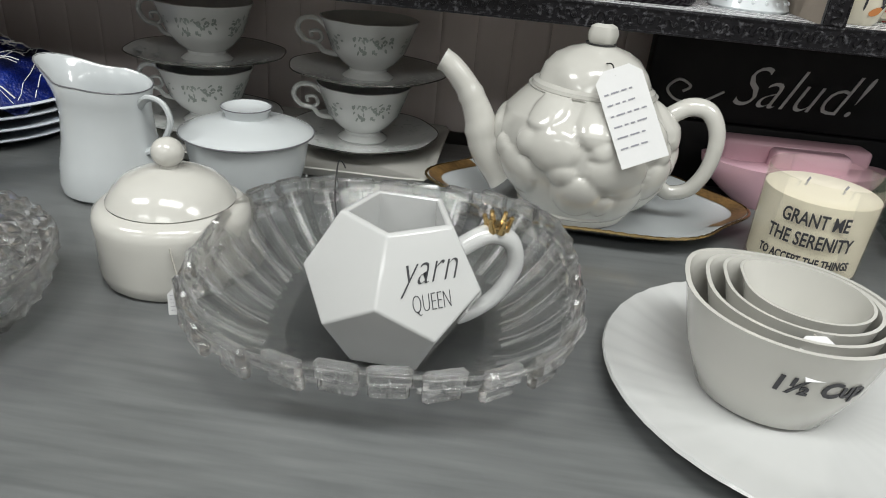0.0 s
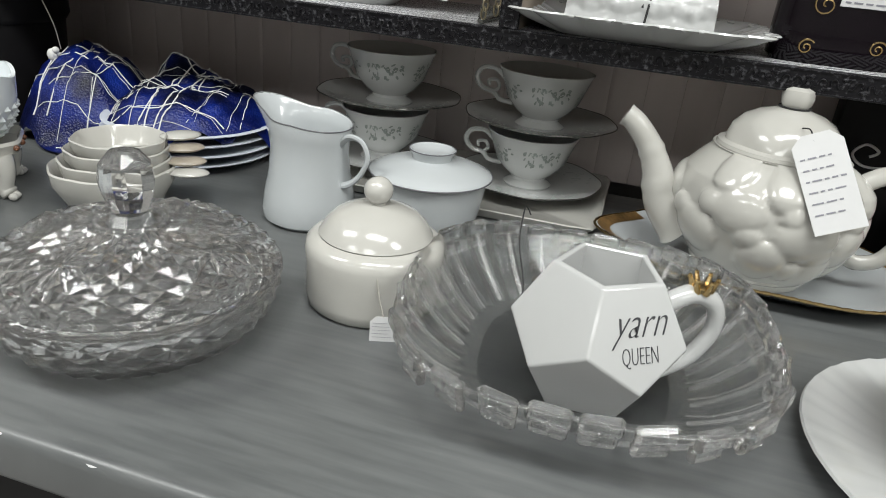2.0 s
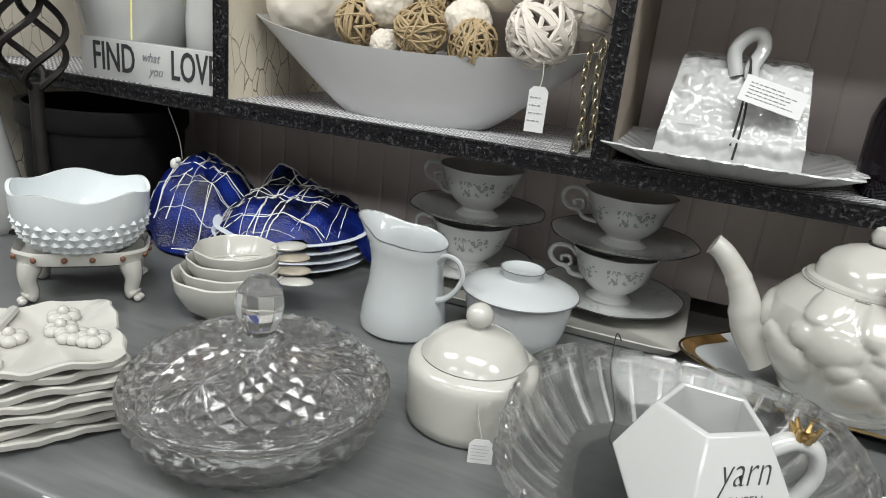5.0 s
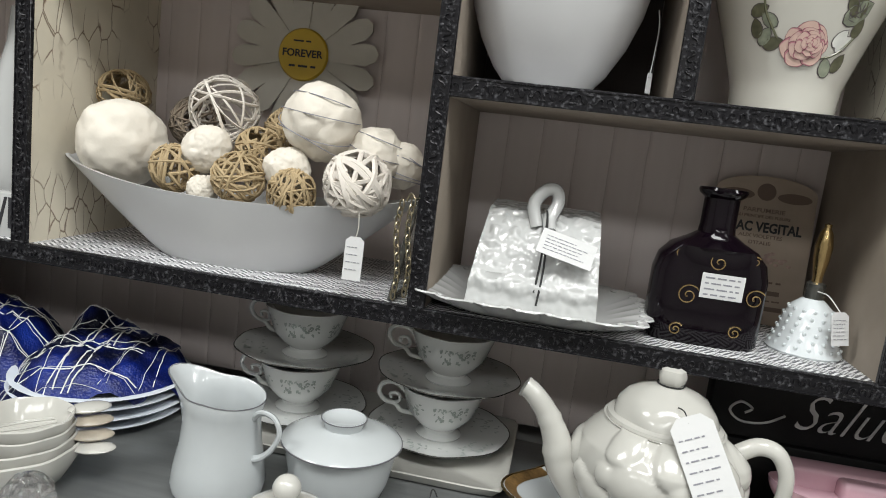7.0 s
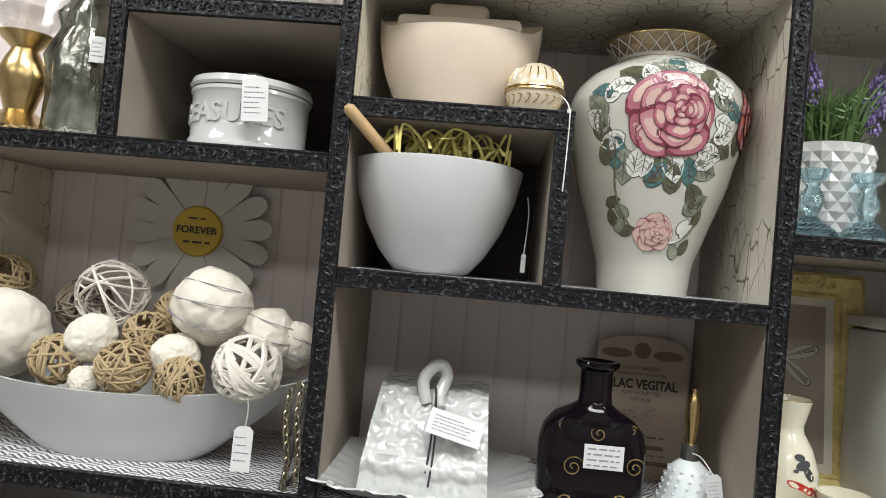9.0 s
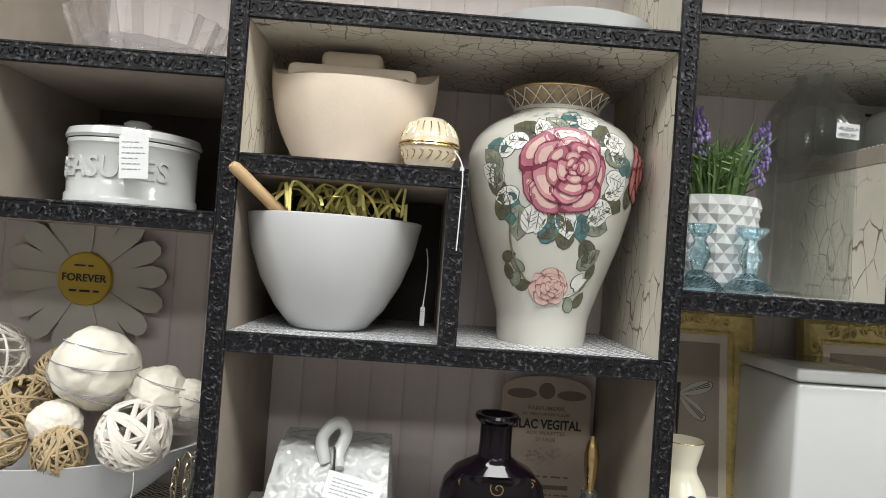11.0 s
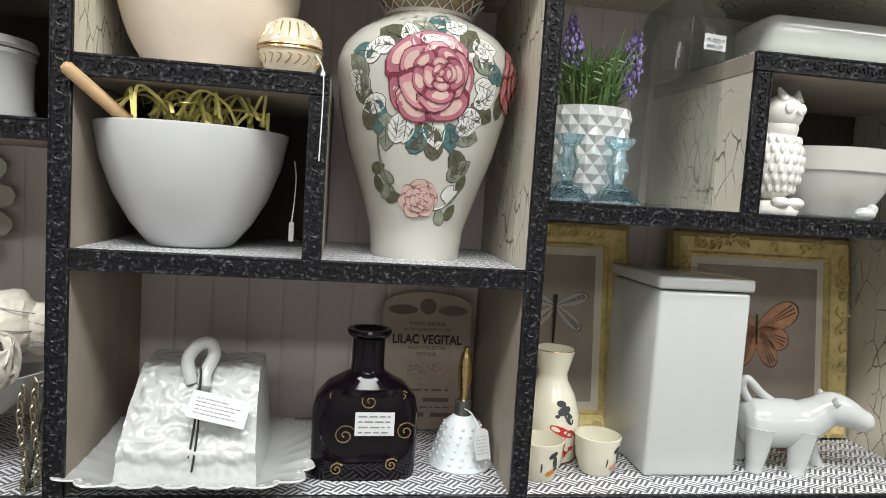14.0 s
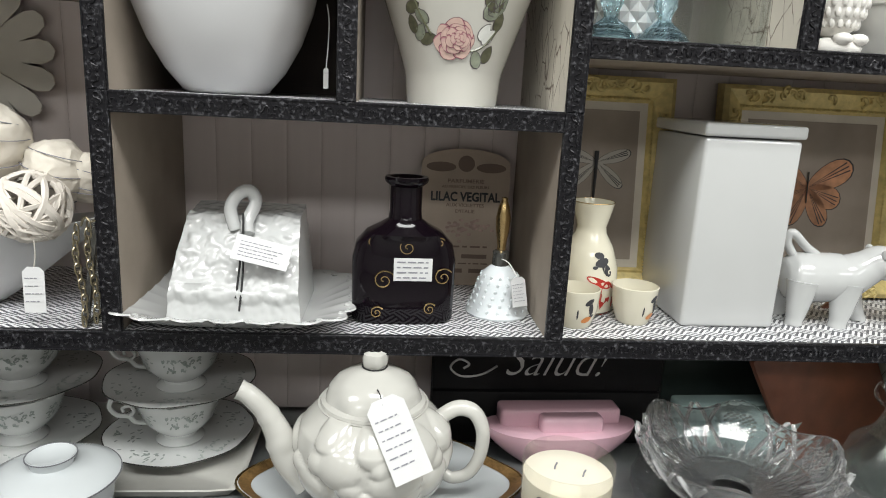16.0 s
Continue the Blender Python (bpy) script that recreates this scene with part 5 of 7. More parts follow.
def vine_ball(name, x, y, z, r, mat, label, n=26, w=0.0022, seed=0):
    ob = thing(name, x, y, z - r, 0, label, "decor ball", "decorative balls")
    rng = random.Random(seed)
    for k in range(n):
        ax = Vector((rng.gauss(0, 1), rng.gauss(0, 1), rng.gauss(0, 1))).normalized()
        u = ax.orthogonal().normalized()
        v = ax.cross(u)
        off, ph = rng.uniform(-0.35, 0.35), rng.uniform(0, 6.28)
        rr = math.sqrt(1 - off * off)
        ln = rng.uniform(0.6, 1.0)
        m = int(20 * ln)
        k2 = r - w - rng.uniform(0, 0.002)
        pts = [(ax * off + (u * math.cos(ph + 2 * math.pi * ln * i / m) + v * math.sin(ph + 2 * math.pi * ln * i / m)) * rr) * (k2 + 0.0008 * math.sin(i * 1.7 + k)) + Vector((0, 0, r)) for i in range(m)]
        part("strand", tube(pts, w * rng.uniform(0.75, 1.15), 5, flat=0.7), mat, ob)
    return ob


def paper_ball(x, y, z, r, label, seed=0, lines=True):
    ob = thing("paper_ball", x, y, z - r, 0, label, "decor ball", "decorative balls")
    bm = bmesh.new()
    bmesh.ops.create_icosphere(bm, subdivisions=5, radius=r)
    rng = random.Random(seed)
    axes = [(Vector((rng.gauss(0, 1), rng.gauss(0, 1), rng.gauss(0, 1))).normalized(), rng.uniform(-0.8, 0.8)) for _ in range(26)]
    for v in bm.verts:
        d = v.co.normalized()
        h = 0.0
        for i, (ax, o) in enumerate(axes):
            t = d.dot(ax) - o
            h += 0.013 * max(-1, min(1, t * 14))
        v.co = d * (r * (0.98 + h) + 0.001 * noise.noise(d * 7 + Vector((seed, 0, 0)))) + Vector((0, 0, r))
    part("wrapped_ball", bm, WRAP, ob, sharp=0.5)
    if lines:
        for k in range(4):
            ax = Vector((0.35 + rng.uniform(-.25, .25), rng.uniform(-.3, .3), 1)).normalized()
            u = ax.orthogonal().normalized()
            v = ax.cross(u)
            off = -0.5 + k * 0.33 + rng.uniform(-.08, .08)
            rr = math.sqrt(max(0, 1 - off * off))
            part("dark_cord", tube([(ax * off + (u * math.cos(i * 0.13) + v * math.sin(i * 0.13)) * rr) * r * 1.025 + Vector((0, 0, r)) for i in range(48)], 0.0006, 4, closed=True), GREYINK, ob)
    return ob


BALLS = [  # kind, x, y, z, radius
    ("p", -0.382, 0.065, 1.09, 0.052), ("v", -0.424, 0.118, 1.142, 0.032), ("d", -0.33, 0.128, 1.118, 0.034), ("w", -0.278, 0.095, 1.138, 0.041),
    ("n", -0.206, 0.115, 1.122, 0.03), ("c", -0.164, 0.07, 1.135, 0.043), ("c", -0.103, 0.088, 1.106, 0.034), ("p", -0.269, 0.05, 1.092, 0.027),
    ("n", -0.3, 0.036, 1.069, 0.028), ("n", -0.222, 0.03, 1.069, 0.03), ("p", -0.188, 0.048, 1.084, 0.025), ("t", -0.176, 0.036, 1.06, 0.028),
    ("f", -0.106, 0.04, 1.078, 0.038), ("t", -0.222, 0.075, 1.098, 0.028), ("p", -0.262, 0.03, 1.05, 0.016), ("c", -0.075, 0.1, 1.1, 0.028)]
for i, (kind, bx, by, bz, r) in enumerate(BALLS):
    bx, bz = bx + 0.008 + 0.012 * (bx > -0.2), bz + 0.013
    if kind == "p":
        paper_ball(bx, by, bz, r, "cream torn-paper wrapped decorative ball", i, False)
    elif kind == "c":
        paper_ball(bx, by, bz, r, "cream fabric wrapped ball bound with dark cord", i, True)
    else:
        mat, lab = {"v": (VINE, "tan vine decorative ball"), "d": (VINEDARK, "grey woven twig ball"), "w": (VINEWHITE, "open whitewashed vine ball"), "n": (VINE, "brown woven vine ball"),
                    "t": (VINE, "pale wicker ball"), "f": (VINEWHITE, "white flat woven wicker ball")}[kind]
        vine_ball("vine_ball", bx, by, bz, r, mat, lab + " in a boat bowl", n={"w": 24, "f": 26, "d": 34}.get(kind, 30), w={"f": 0.0036, "w": 0.0017}.get(kind, 0.0017), seed=i)

# daisy sign leaning on the back
da = thing("daisy_sign", -0.226, 0.207, S1, 0, "white daisy wall sign with a yellow centre and dark lettering", "sign")
for k in range(16):
    a = k * 2 * math.pi / 16 + 0.1
    bm = bmesh.new()
    L = 0.094
    outline = [(0.02, -0.005), (0.05, -0.0105), (0.078, -0.0135), (0.09, -0.009), (L, 0), (0.09, 0.009), (0.078, 0.0135), (0.05, 0.0105), (0.02, 0.005)]
    ly = 0.001 if k % 2 else -0.001
    f = [bm.verts.new((px * math.cos(a) - pz * math.sin(a), ly - 0.0015, px * math.sin(a) + pz * math.cos(a) + 0.242)) for px, pz in outline]
    b2 = [bm.verts.new((v.co.x, ly + 0.0, v.co.z)) for v in f]
    bm.faces.new(f)
    bm.faces.new(b2[::-1])
    for i in range(len(f)):
        bm.faces.new((f[i], b2[i], b2[(i + 1) % len(f)], f[(i + 1) % len(f)]))
    part("petal", bm, PETALWHITE, da)
part("centre", move(lathe([(0, 0.0), (0.03, 0.0), (0.032, 0.002), (0.03, 0.005), (0, 0.0055)], 40), Matrix.Translation((0, -0.0015, 0.242)) @ Matrix.Rotation(math.pi / 2, 4, "X")), YELLOW, da, "yellow round centre")
part("lettering", move(letters("FOREVER", 0.0125, 0.0003, 0, 0.0002), Matrix.Translation((0, -0.0076, 0.243))), INK, da, "dark capital letters")
bm = bmesh.new()
scribble(bm, -0.012, 0.01, 0.258, 0.006, -0.0072, random.Random(2))
scribble(bm, -0.016, 0.018, 0.228, 0.008, -0.0072, random.Random(3))
part("small_marks", bm, INK, da)
da.scale = (1.06, 1.0, 1.04)
part("stake", box(-0.004, 0.004, -0.0005, 0.003, 0, 0.225), PETALWHITE, da)

# dark leaning glass frame and chain beside the bowl
pf = thing("leaning_frame", -0.03, 0.06, S1, 84, "dark-edged glass panel frame leaning against the divider", "frame")
bm = bmesh.new()
for a, b2, c, d in ((-.055, .055, 0, .004), (-.055, .055, .101, .105), (-.055, -.051, .004, .101), (.051, .055, .004, .101)):
    box(a, b2, -0.003, 0.003, c, d, 0.0008, bm=bm, seg=1)
part("frame", bm, DARKGLASS, pf)
part("pane", box(-0.051, 0.051, -0.001, 0.001, 0.004, 0.101), THINGLASS, pf)
pf.matrix_basis = pose(-0.028, 0.062, S1 + 0.0005, 0, 9, 0) @ pose(0, 0, 0, 0, 0, 88)
ch = thing("hanging_chain", -0.0135, -0.0065, 1.085, 0, "looped aged brass chain hung on the divider", "chain")
for strand in (0, 1):
    for k in range(13):
        bm = tube([(0.0032 * math.cos(t * math.pi / 5), 0, 0.0055 * math.sin(t * math.pi / 5)) for t in range(10)], 0.0009, 5, closed=True)
        move(bm, pose(-strand * 0.011 - 0.0025 * math.sin(k * 0.5), -0.001, -k * 0.0074 - strand * 0.004, 0, 0, 60 if k % 2 else -35))
        part("link", bm, CHAINMETAL, ch)
part("hook", tube(smooth_line([(-0.007, -0.001, 0.0), (-0.003, -0.001, 0.008), (0.001, -0.001, 0.004), (0.004, 0.003, 0.004)], 4), 0.0012, 6), CHAINMETAL, ch)

# FIND LOVE sign, bowl and bottle in the end compartment
ls = thing("love_sign", -0.572, 0.022, S1, 0, "white wooden block sign with black lettering", "sign")
part("block", box(-0.112, 0.112, -0.01, 0.01, 0, 0.05, 0.001), PORCELAIN, ls)
part("lettering", move(letters("FIND", 0.05, 0.0004, 0, 0.0004, 0.64), Matrix.Translation((-0.056, -0.0104, 0.026))), INK, ls, "bold black capitals")
part("lettering", move(letters("LOVE", 0.05, 0.0004, 0, 0.0004, 0.6), Matrix.Translation((0.072, -0.0104, 0.026))), INK, ls, "bold black capitals")
part("lettering", move(letters("what", 0.017, 0.0003, 0.4, -0.0001, 0.85), Matrix.Translation((0.004, -0.0104, 0.033))), GREYINK, ls, "thin grey script")
part("lettering", move(letters("you", 0.017, 0.0003, 0.4, -0.0001, 0.85), Matrix.Translation((0.012, -0.0104, 0.017))), GREYINK, ls, "thin grey script")


def shreds(n, spread, rise, seed, hang=0.0):
    out = []
    rng = random.Random(seed)
    for k in range(n):
        a, r0 = rng.uniform(0, 6.28), rng.uniform(0, spread)
        p = Vector((r0 * math.cos(a), r0 * math.sin(a), rng.uniform(-0.004, 0.004)))
        d = Vector((rng.gauss(0, 1), rng.gauss(0, 1), 0)).normalized() * rng.uniform(0.02, 0.05)
        pts = [p, p + d * 0.35 + Vector((0, 0, rise * rng.uniform(0.3, 1))), p + d * 0.8 + Vector((0, 0, rise * rng.uniform(0.1, 0.9))), p + d + Vector((0, 0, rise * rng.uniform(-0.3, 0.5) - hang * rng.random()))]
        for q in pts:
            hyp = math.hypot(q.x, q.y)
            if hyp > spread * 1.02 and not hang:
                q.x, q.y = q.x * spread * 1.02 / hyp, q.y * spread * 1.02 / hyp
        out.append(tube(smooth_line(pts, 4), 0.0013, 4, flat=0.25))
    return out


wb = thing("white_mixing_bowl", -0.655, 0.088, S1, 0, "large plain white bowl with yellow paper shred", "bowl")
part("bowl", lathe([(0, 0), (0.04, 0), (0.05, 0.01), (0.072, 0.05), (0.083, 0.1), (0.087, 0.14), (0.083, 0.14), (0.068, 0.05), (0, 0.01)], 56), PORCELAIN, wb)
for bm in shreds(24, 0.07, 0.02, 4, 0.11):
    move(bm, Matrix.Translation((0.02, -0.025, 0.142)))
    part("paper_shred", bm, STRAW, wb)
wv = thing("white_bottle_vase", -0.525, 0.1, S1, 0, "tall plain white ceramic bottle vase", "vase")
part("body", lathe([(0, 0), (0.04, 0), (0.048, 0.01), (0.05, 0.08), (0.045, 0.16), (0.03, 0.22), (0.026, 0.26), (0.022, 0.26), (0.026, 0.21), (0, 0.02)], 40), PORCELAIN, wv)

# mixing bowl with shred and a wooden spoon
mb = thing("mixing_bowl", 0.092, 0.086, S2, 0, "smooth white mixing bowl filled with yellow paper shred", "bowl")
part("bowl", lathe([(0, 0.001), (0.037, 0), (0.042, 0.003), (0.058, 0.022), (0.074, 0.05), (0.086, 0.082), (0.0925, 0.114), (0.0925, 0.1165), (0.09, 0.1175), (0.088, 0.115), (0.082, 0.08), (0.068, 0.045), (0, 0.01)], 72), BOWL_WHITE, mb)
for bm in shreds(44, 0.05, 0.032, 9):
    move(bm, Matrix.Translation((0.004, -0.038, 0.1205)) @ Matrix.Diagonal((1.4, 0.95, 1, 1)))
    part("paper_shred", bm, STRAW, mb)
sp = tube([(0.0, 0, 0), (-0.062, -0.062, 0.062), (-0.064, -0.064, 0.064)], [0.0066, 0.006, 0.0035], 10)
solo("wooden_spoon", sp, WOODSPOON, 0.07, 0.05, S2 + 0.092, 0, "light wooden spoon handle resting in a bowl", "spoon")
price_tag(0.192, 0.075, S2 + 0.03, 8, 0.005, 0.02, "narrow tag on a string beside a mixing bowl", 1, strmat=WHITETHREAD, string=[(0, 0, 0), (0.002, 0.004, 0.02), (0.003, 0.006, 0.045), (0.001, 0.01, 0.062)])

# floral vase
vs = thing("floral_vase", 0.322, 0.092, S2, 0, "tall ivory porcelain vase painted with pink roses and leaves", "vase")
VP = [(0.047, 0.0), (0.048, 0.006), (0.05, 0.03), (0.063, 0.07), (0.077, 0.11), (0.087, 0.15), (0.0915, 0.182), (0.0925, 0.197), (0.088, 0.213), (0.076, 0.228), (0.06, 0.238), (0.05, 0.243)]
fine = [(float(np.interp(z, [p[1] for p in VP], [p[0] for p in VP])), float(z)) for z in np.linspace(0, 0.243, 44)]
COLLAR = plain("tan_gold_glaze", (0.3, 0.22, 0.13), 0.2, metal=0.3, vary=0.3, scale=200)
VASE = plain("ivory_porcelain", (0.52, 0.505, 0.455), 0.1, vary=0.03, scale=20, coat=0.5)
part("body", lathe([(0, 0.002)] + fine + [(0.046, 0.246), (0.047, 0.25), (0.044, 0.25), (0.04, 0.24), (0, 0.2)], 80), VASE, vs)
part("neck", lathe([(0.0465, 0.244), (0.0455, 0.252), (0.0485, 0.261), (0.0575, 0.268), (0.056, 0.269), (0.046, 0.261), (0.043, 0.246)], 56), COLLAR, vs, "tan and gold lattice collar")
bm = bmesh.new()
for i in range(20):
    a0 = 2 * math.pi * i / 20
    for sg in (-1, 1):
        tube([((0.0462 + 0.0108 * t ** 1.9) * math.cos(a0 + sg * 0.3 * (t - 0.5)), (0.0462 + 0.0108 * t ** 1.9) * math.sin(a0 + sg * 0.3 * (t - 0.5)), 0.2495 + 0.0165 * t) for t in (0, 0.25, 0.5, 0.75, 1)], 0.0006, 4, bm=bm)
part("collar_lattice", bm, PAPER, vs, kind="stuff")
part("rim_line", tube([(0.0575 * math.cos(i * math.pi / 28), 0.0575 * math.sin(i * math.pi / 28), 0.2685) for i in range(56)], 0.0009, 5, closed=True), GOLD, vs, "gold rim line")
VR = table_radius([(p[0], p[1]) for p in VP])
ROSE = [plain("rose_pink", (0.36, 0.12, 0.16), 0.25, vary=0.2, scale=150), plain("rose_light", (0.45, 0.2, 0.23), 0.25, vary=0.15, scale=150), plain("rose_deep", (0.2, 0.035, 0.06), 0.25, vary=0.2, scale=150), plain("rose_pale", (0.56, 0.38, 0.34), 0.25, vary=0.1, scale=150)]
PEACH = plain("peach_petal", (0.6, 0.42, 0.36), 0.25, vary=0.1, scale=150)
ROSELINE = plain("maroon_painted_outline", (0.11, 0.03, 0.045), 0.3)
OUTLINE = plain("dark_painted_outline", (0.06, 0.045, 0.05), 0.3)
LEAVES = [plain("painted_leaf_olive", (0.1, 0.1, 0.06), 0.25, vary=0.4, scale=150), plain("painted_leaf_teal", (0.07, 0.16, 0.16), 0.25, vary=0.4, scale=150), plain("painted_leaf_white", (0.66, 0.66, 0.62), 0.25, vary=0.1, scale=150), plain("painted_leaf_sage", (0.22, 0.24, 0.18), 0.25, vary=0.4, scale=150)]


def petal_pts(rng, n=14):
    ph = rng.uniform(0, 6.28)
    return [(math.cos(2 * math.pi * i / n) * (1 + 0.12 * math.sin(3 * 2 * math.pi * i / n + ph)), math.sin(2 * math.pi * i / n) * (1 + 0.12 * math.sin(2 * 2 * math.pi * i / n + ph))) for i in range(n)]


def painted(name, mat, parent, draw, label=""):
    bm = bmesh.new()
    draw(bm)
    return part(name, bm, mat, parent, label, sharp=3)


def rose(parent, rad, a0, z0, R, tones, seed):
    """A painted rose: rings of overlapping outlined petals, thicker toward the middle."""
    rng = random.Random(seed)
    lift = 0.0006
    rings = ((7, 0.66, 0.46, 0.0), (6, 0.46, 0.4, 0.06), (5, 0.34, 0.3, 0.14), (4, 0.2, 0.22, 0.2), (3, 0.1, 0.14, 0.22), (1, 0.0, 0.08, 0.22))
    for ring, (count, dist, size, off) in enumerate(rings):
        for k in range(count):
            a = 2 * math.pi * k / count + rng.uniform(-.3, .3) + ring * 0.55
            grow = rng.uniform(0.85, 1.15)
            dx, dz = (math.cos(a) * dist + off) * R, (math.sin(a) * dist + off * 0.3) * R
            pts = petal_pts(rng)
            turn = math.degrees(a) + 90
            w, h = size * R * 1.15 * grow, size * R * 0.82 * grow
            # outline, deep foot, body and a pale lip toward the outside
            for mat, name, k1, push in ((ROSELINE, "outline", 1.0, 0.0), (tones[2], "petal_foot", 0.94, 0.02), (tones[ring % 2], "petal", 0.8, 0.14), (tones[3], "petal_lip", 0.5, 0.34)):
                lift += 0.00005
                ux, uz = dx + math.cos(a) * push * h, dz + math.sin(a) * push * h
                painted(name, mat, parent, lambda bm: decal(bm, rad, a0 + ux / rad(z0 + uz), z0 + uz, w * k1, h * k1 * (0.75 if push > 0.3 else 1), turn, lift=lift, pts=pts))


def leaf(parent, rad, a0, z0, L, turn, mat, veins=True, lift=0.0004):
    pts = [(-1, 0), (-0.8, 0.4), (-0.4, 0.62), (0.1, 0.64), (0.6, 0.42), (0.85, 0.16), (1, 0), (0.8, -0.2), (0.5, -0.46), (0, -0.62), (-0.45, -0.58), (-0.82, -0.36)]
    painted("outline", OUTLINE, parent, lambda bm: decal(bm, rad, a0, z0, L, L, turn, lift=lift, pts=pts))
    painted("leaf", mat, parent, lambda bm: decal(bm, rad, a0, z0, L - 0.0009, L - 0.0012, turn, lift=lift + 0.00012, pts=pts))
    if veins:
        def vein(bm):
            decal(bm, rad, a0, z0, L * 0.85, 0.0005, turn, 6, lift + 0.00024)
            c, s = math.cos(radians(turn)), math.sin(radians(turn))
            for t in (-0.5, -0.1, 0.3):
                for sd in (-1, 1):
                    x, z = t * L * c - sd * 0.2 * L * s, t * L * s + sd * 0.2 * L * c
                    decal(bm, rad, a0 + x / rad(z0), z0 + z, L * 0.24, 0.0004, turn + sd * 50, 6, lift + 0.00024)
        painted("leaf_vein", OUTLINE, parent, vein)["kind"] = "stuff"


RD = -1.62
rng = random.Random(31)
# leaves round the large rose
for k in range(26):
    a = 2 * math.pi * k / 26
    d = rng.uniform(0.045, 0.062)
    leaf(vs, VR, RD + d * math.cos(a) * 1.25 / 0.088, 0.172 + d * math.sin(a) * 0.95, rng.uniform(0.014, 0.0185), math.degrees(a) + rng.uniform(-50, 50), LEAVES[(2, 1, 3, 2, 0)[k % 5]])
for da_, z, tn, mt in ((-0.62, 0.2, 60, 2), (-0.78, 0.17, 100, 3), (-0.7, 0.14, 70, 0), (0.6, 0.2, 120, 2), (0.72, 0.165, 60, 2), (0.5, 0.135, 30, 2), (-0.35, 0.128, 80, 2), (0.1, 0.115, 90, 0), (-0.1, 0.118, 60, 1), (0.95, 0.16, 90, 0), (0.45, 0.1, 130, 0), (0.52, 0.092, 40, 3)):
    leaf(vs, VR, RD + da_, z, 0.0155, tn, LEAVES[mt])
# trailing stems down both sides
stem = bmesh.new()
for a_l in ([(-0.6, 0.13), (-0.62, 0.11), (-0.6, 0.09), (-0.5, 0.075), (-0.42, 0.066)], [(-0.1, 0.055), (0.2, 0.052), (0.45, 0.058), (0.62, 0.072)]):
    tube(smooth_line([((VR(z) + 0.0006) * math.cos(RD + a), (VR(z) + 0.0006) * math.sin(RD + a), z) for a, z in a_l], 5), 0.0011, 5, bm=stem)
part("stem", stem, LEAVES[0], vs, "painted dark stem")
for da_, z, tn, mt in ((-0.68, 0.09, 20, 0), (-0.55, 0.082, 140, 3), (-0.72, 0.075, 100, 0), (-0.6, 0.068, 60, 3), (-0.48, 0.062, 20, 0), (0.35, 0.045, 110, 3), (0.5, 0.066, 50, 2), (0.62, 0.08, 80, 0), (0.42, 0.07, 60, 2), (0.55, 0.05, 70, 0)):
    leaf(vs, VR, RD + da_, z, 0.0095, tn, LEAVES[mt], veins=False)
rose(vs, VR, RD, 0.176, 0.042, (ROSE[0], ROSE[1], ROSE[2], ROSE[3]), 3)
rose(vs, VR, RD - 0.05, 0.062, 0.019, (PEACH, ROSE[3], ROSE[1], PEACH), 7)
REDO = plain("painted_coral", (0.5, 0.14, 0.1), 0.25, vary=0.2)
rose(vs, VR, RD + 1.25, 0.185, 0.034, (REDO, REDO, ROSE[2], ROSE[1]), 9)
# dotted collar
bm = bmesh.new()
for i in range(40):
    decal(bm, VR, 2 * math.pi * i / 40, 0.236 - 0.003 * (i % 2), 0.003, 0.0018, 40 * (i % 3), 8, 0.0005)
part("collar_print", bm, LEAFGREY, vs, kind="stuff")

# beige ship tureen and gold egg box
st = thing("ship_planter", 0.103, 0.082, M3, 0, "unglazed beige ceramic ark-shaped planter with faint raised marks", "planter")
hull = bmesh.new()
rr = []
for j in range(9):
    t = j / 8
    ring = []
    for i in range(56):
        a = 2 * math.pi * i / 56
        hx, hy = 0.052 + 0.037 * math.sin(t * math.pi / 2) ** 0.8, 0.035 + 0.022 * math.sin(t * math.pi / 2)
        c = math.cos(a)
        ring.append(hull.verts.new((hx * c, hy * math.sin(a), 0.074 * t + 0.018 * t ** 3 * abs(c) ** 14)))
    rr.append(ring)
for p, q in zip(rr, rr[1:]):
    for i in range(56):
        hull.faces.new((p[i], p[(i + 1) % 56], q[(i + 1) % 56], q[i]))
hull.faces.new(rr[0][::-1])
hull.faces.new(rr[-1])
part("hull", hull, BEIGE, st)
part("deck", box(-0.066, 0.066, -0.04, 0.04, 0.068, 0.086, 0.007, seg=3), BEIGE, st)
part("cabin", box(-0.034, 0.03, -0.03, 0.03, 0.084, 0.1, 0.007, seg=3), BEIGE, st)
bm = bmesh.new()
scribble(bm, -0.04, 0.045, 0.057, 0.011, 0, random.Random(3))
for v in bm.verts:
    v.co.y -= 0.0545 * math.sqrt(max(0, 1 - (v.co.x / 0.09) ** 2))
part("raised_marks", bm, BEIGE, st, "faint raised marks")
st.scale = (1.0, 1.0, 1.2)
eg = thing("egg_box", 0.187, 0.034, M3, 0, "cream egg-shaped trinket box with gold bands and scrolls", "trinket box")
EGGP = [(0, 0), (0.016, 0), (0.02, 0.003), (0.0255, 0.014), (0.027, 0.022), (0.026, 0.03), (0.021, 0.04), (0.012, 0.047), (0, 0.0495)]
part("shell", lathe(EGGP, 48), plain("warm_cream_enamel", (0.6, 0.51, 0.38), 0.25, vary=0.06), eg)
for z in (0.021, 0.0235):
    part("gold_band", tube([(0.0272 * math.cos(i * math.pi / 24), 0.0272 * math.sin(i * math.pi / 24), z) for i in range(48)], [0.001 if i % 2 else 0.0013 for i in range(48)], 5, closed=True), GOLD, eg)
bm = bmesh.new()
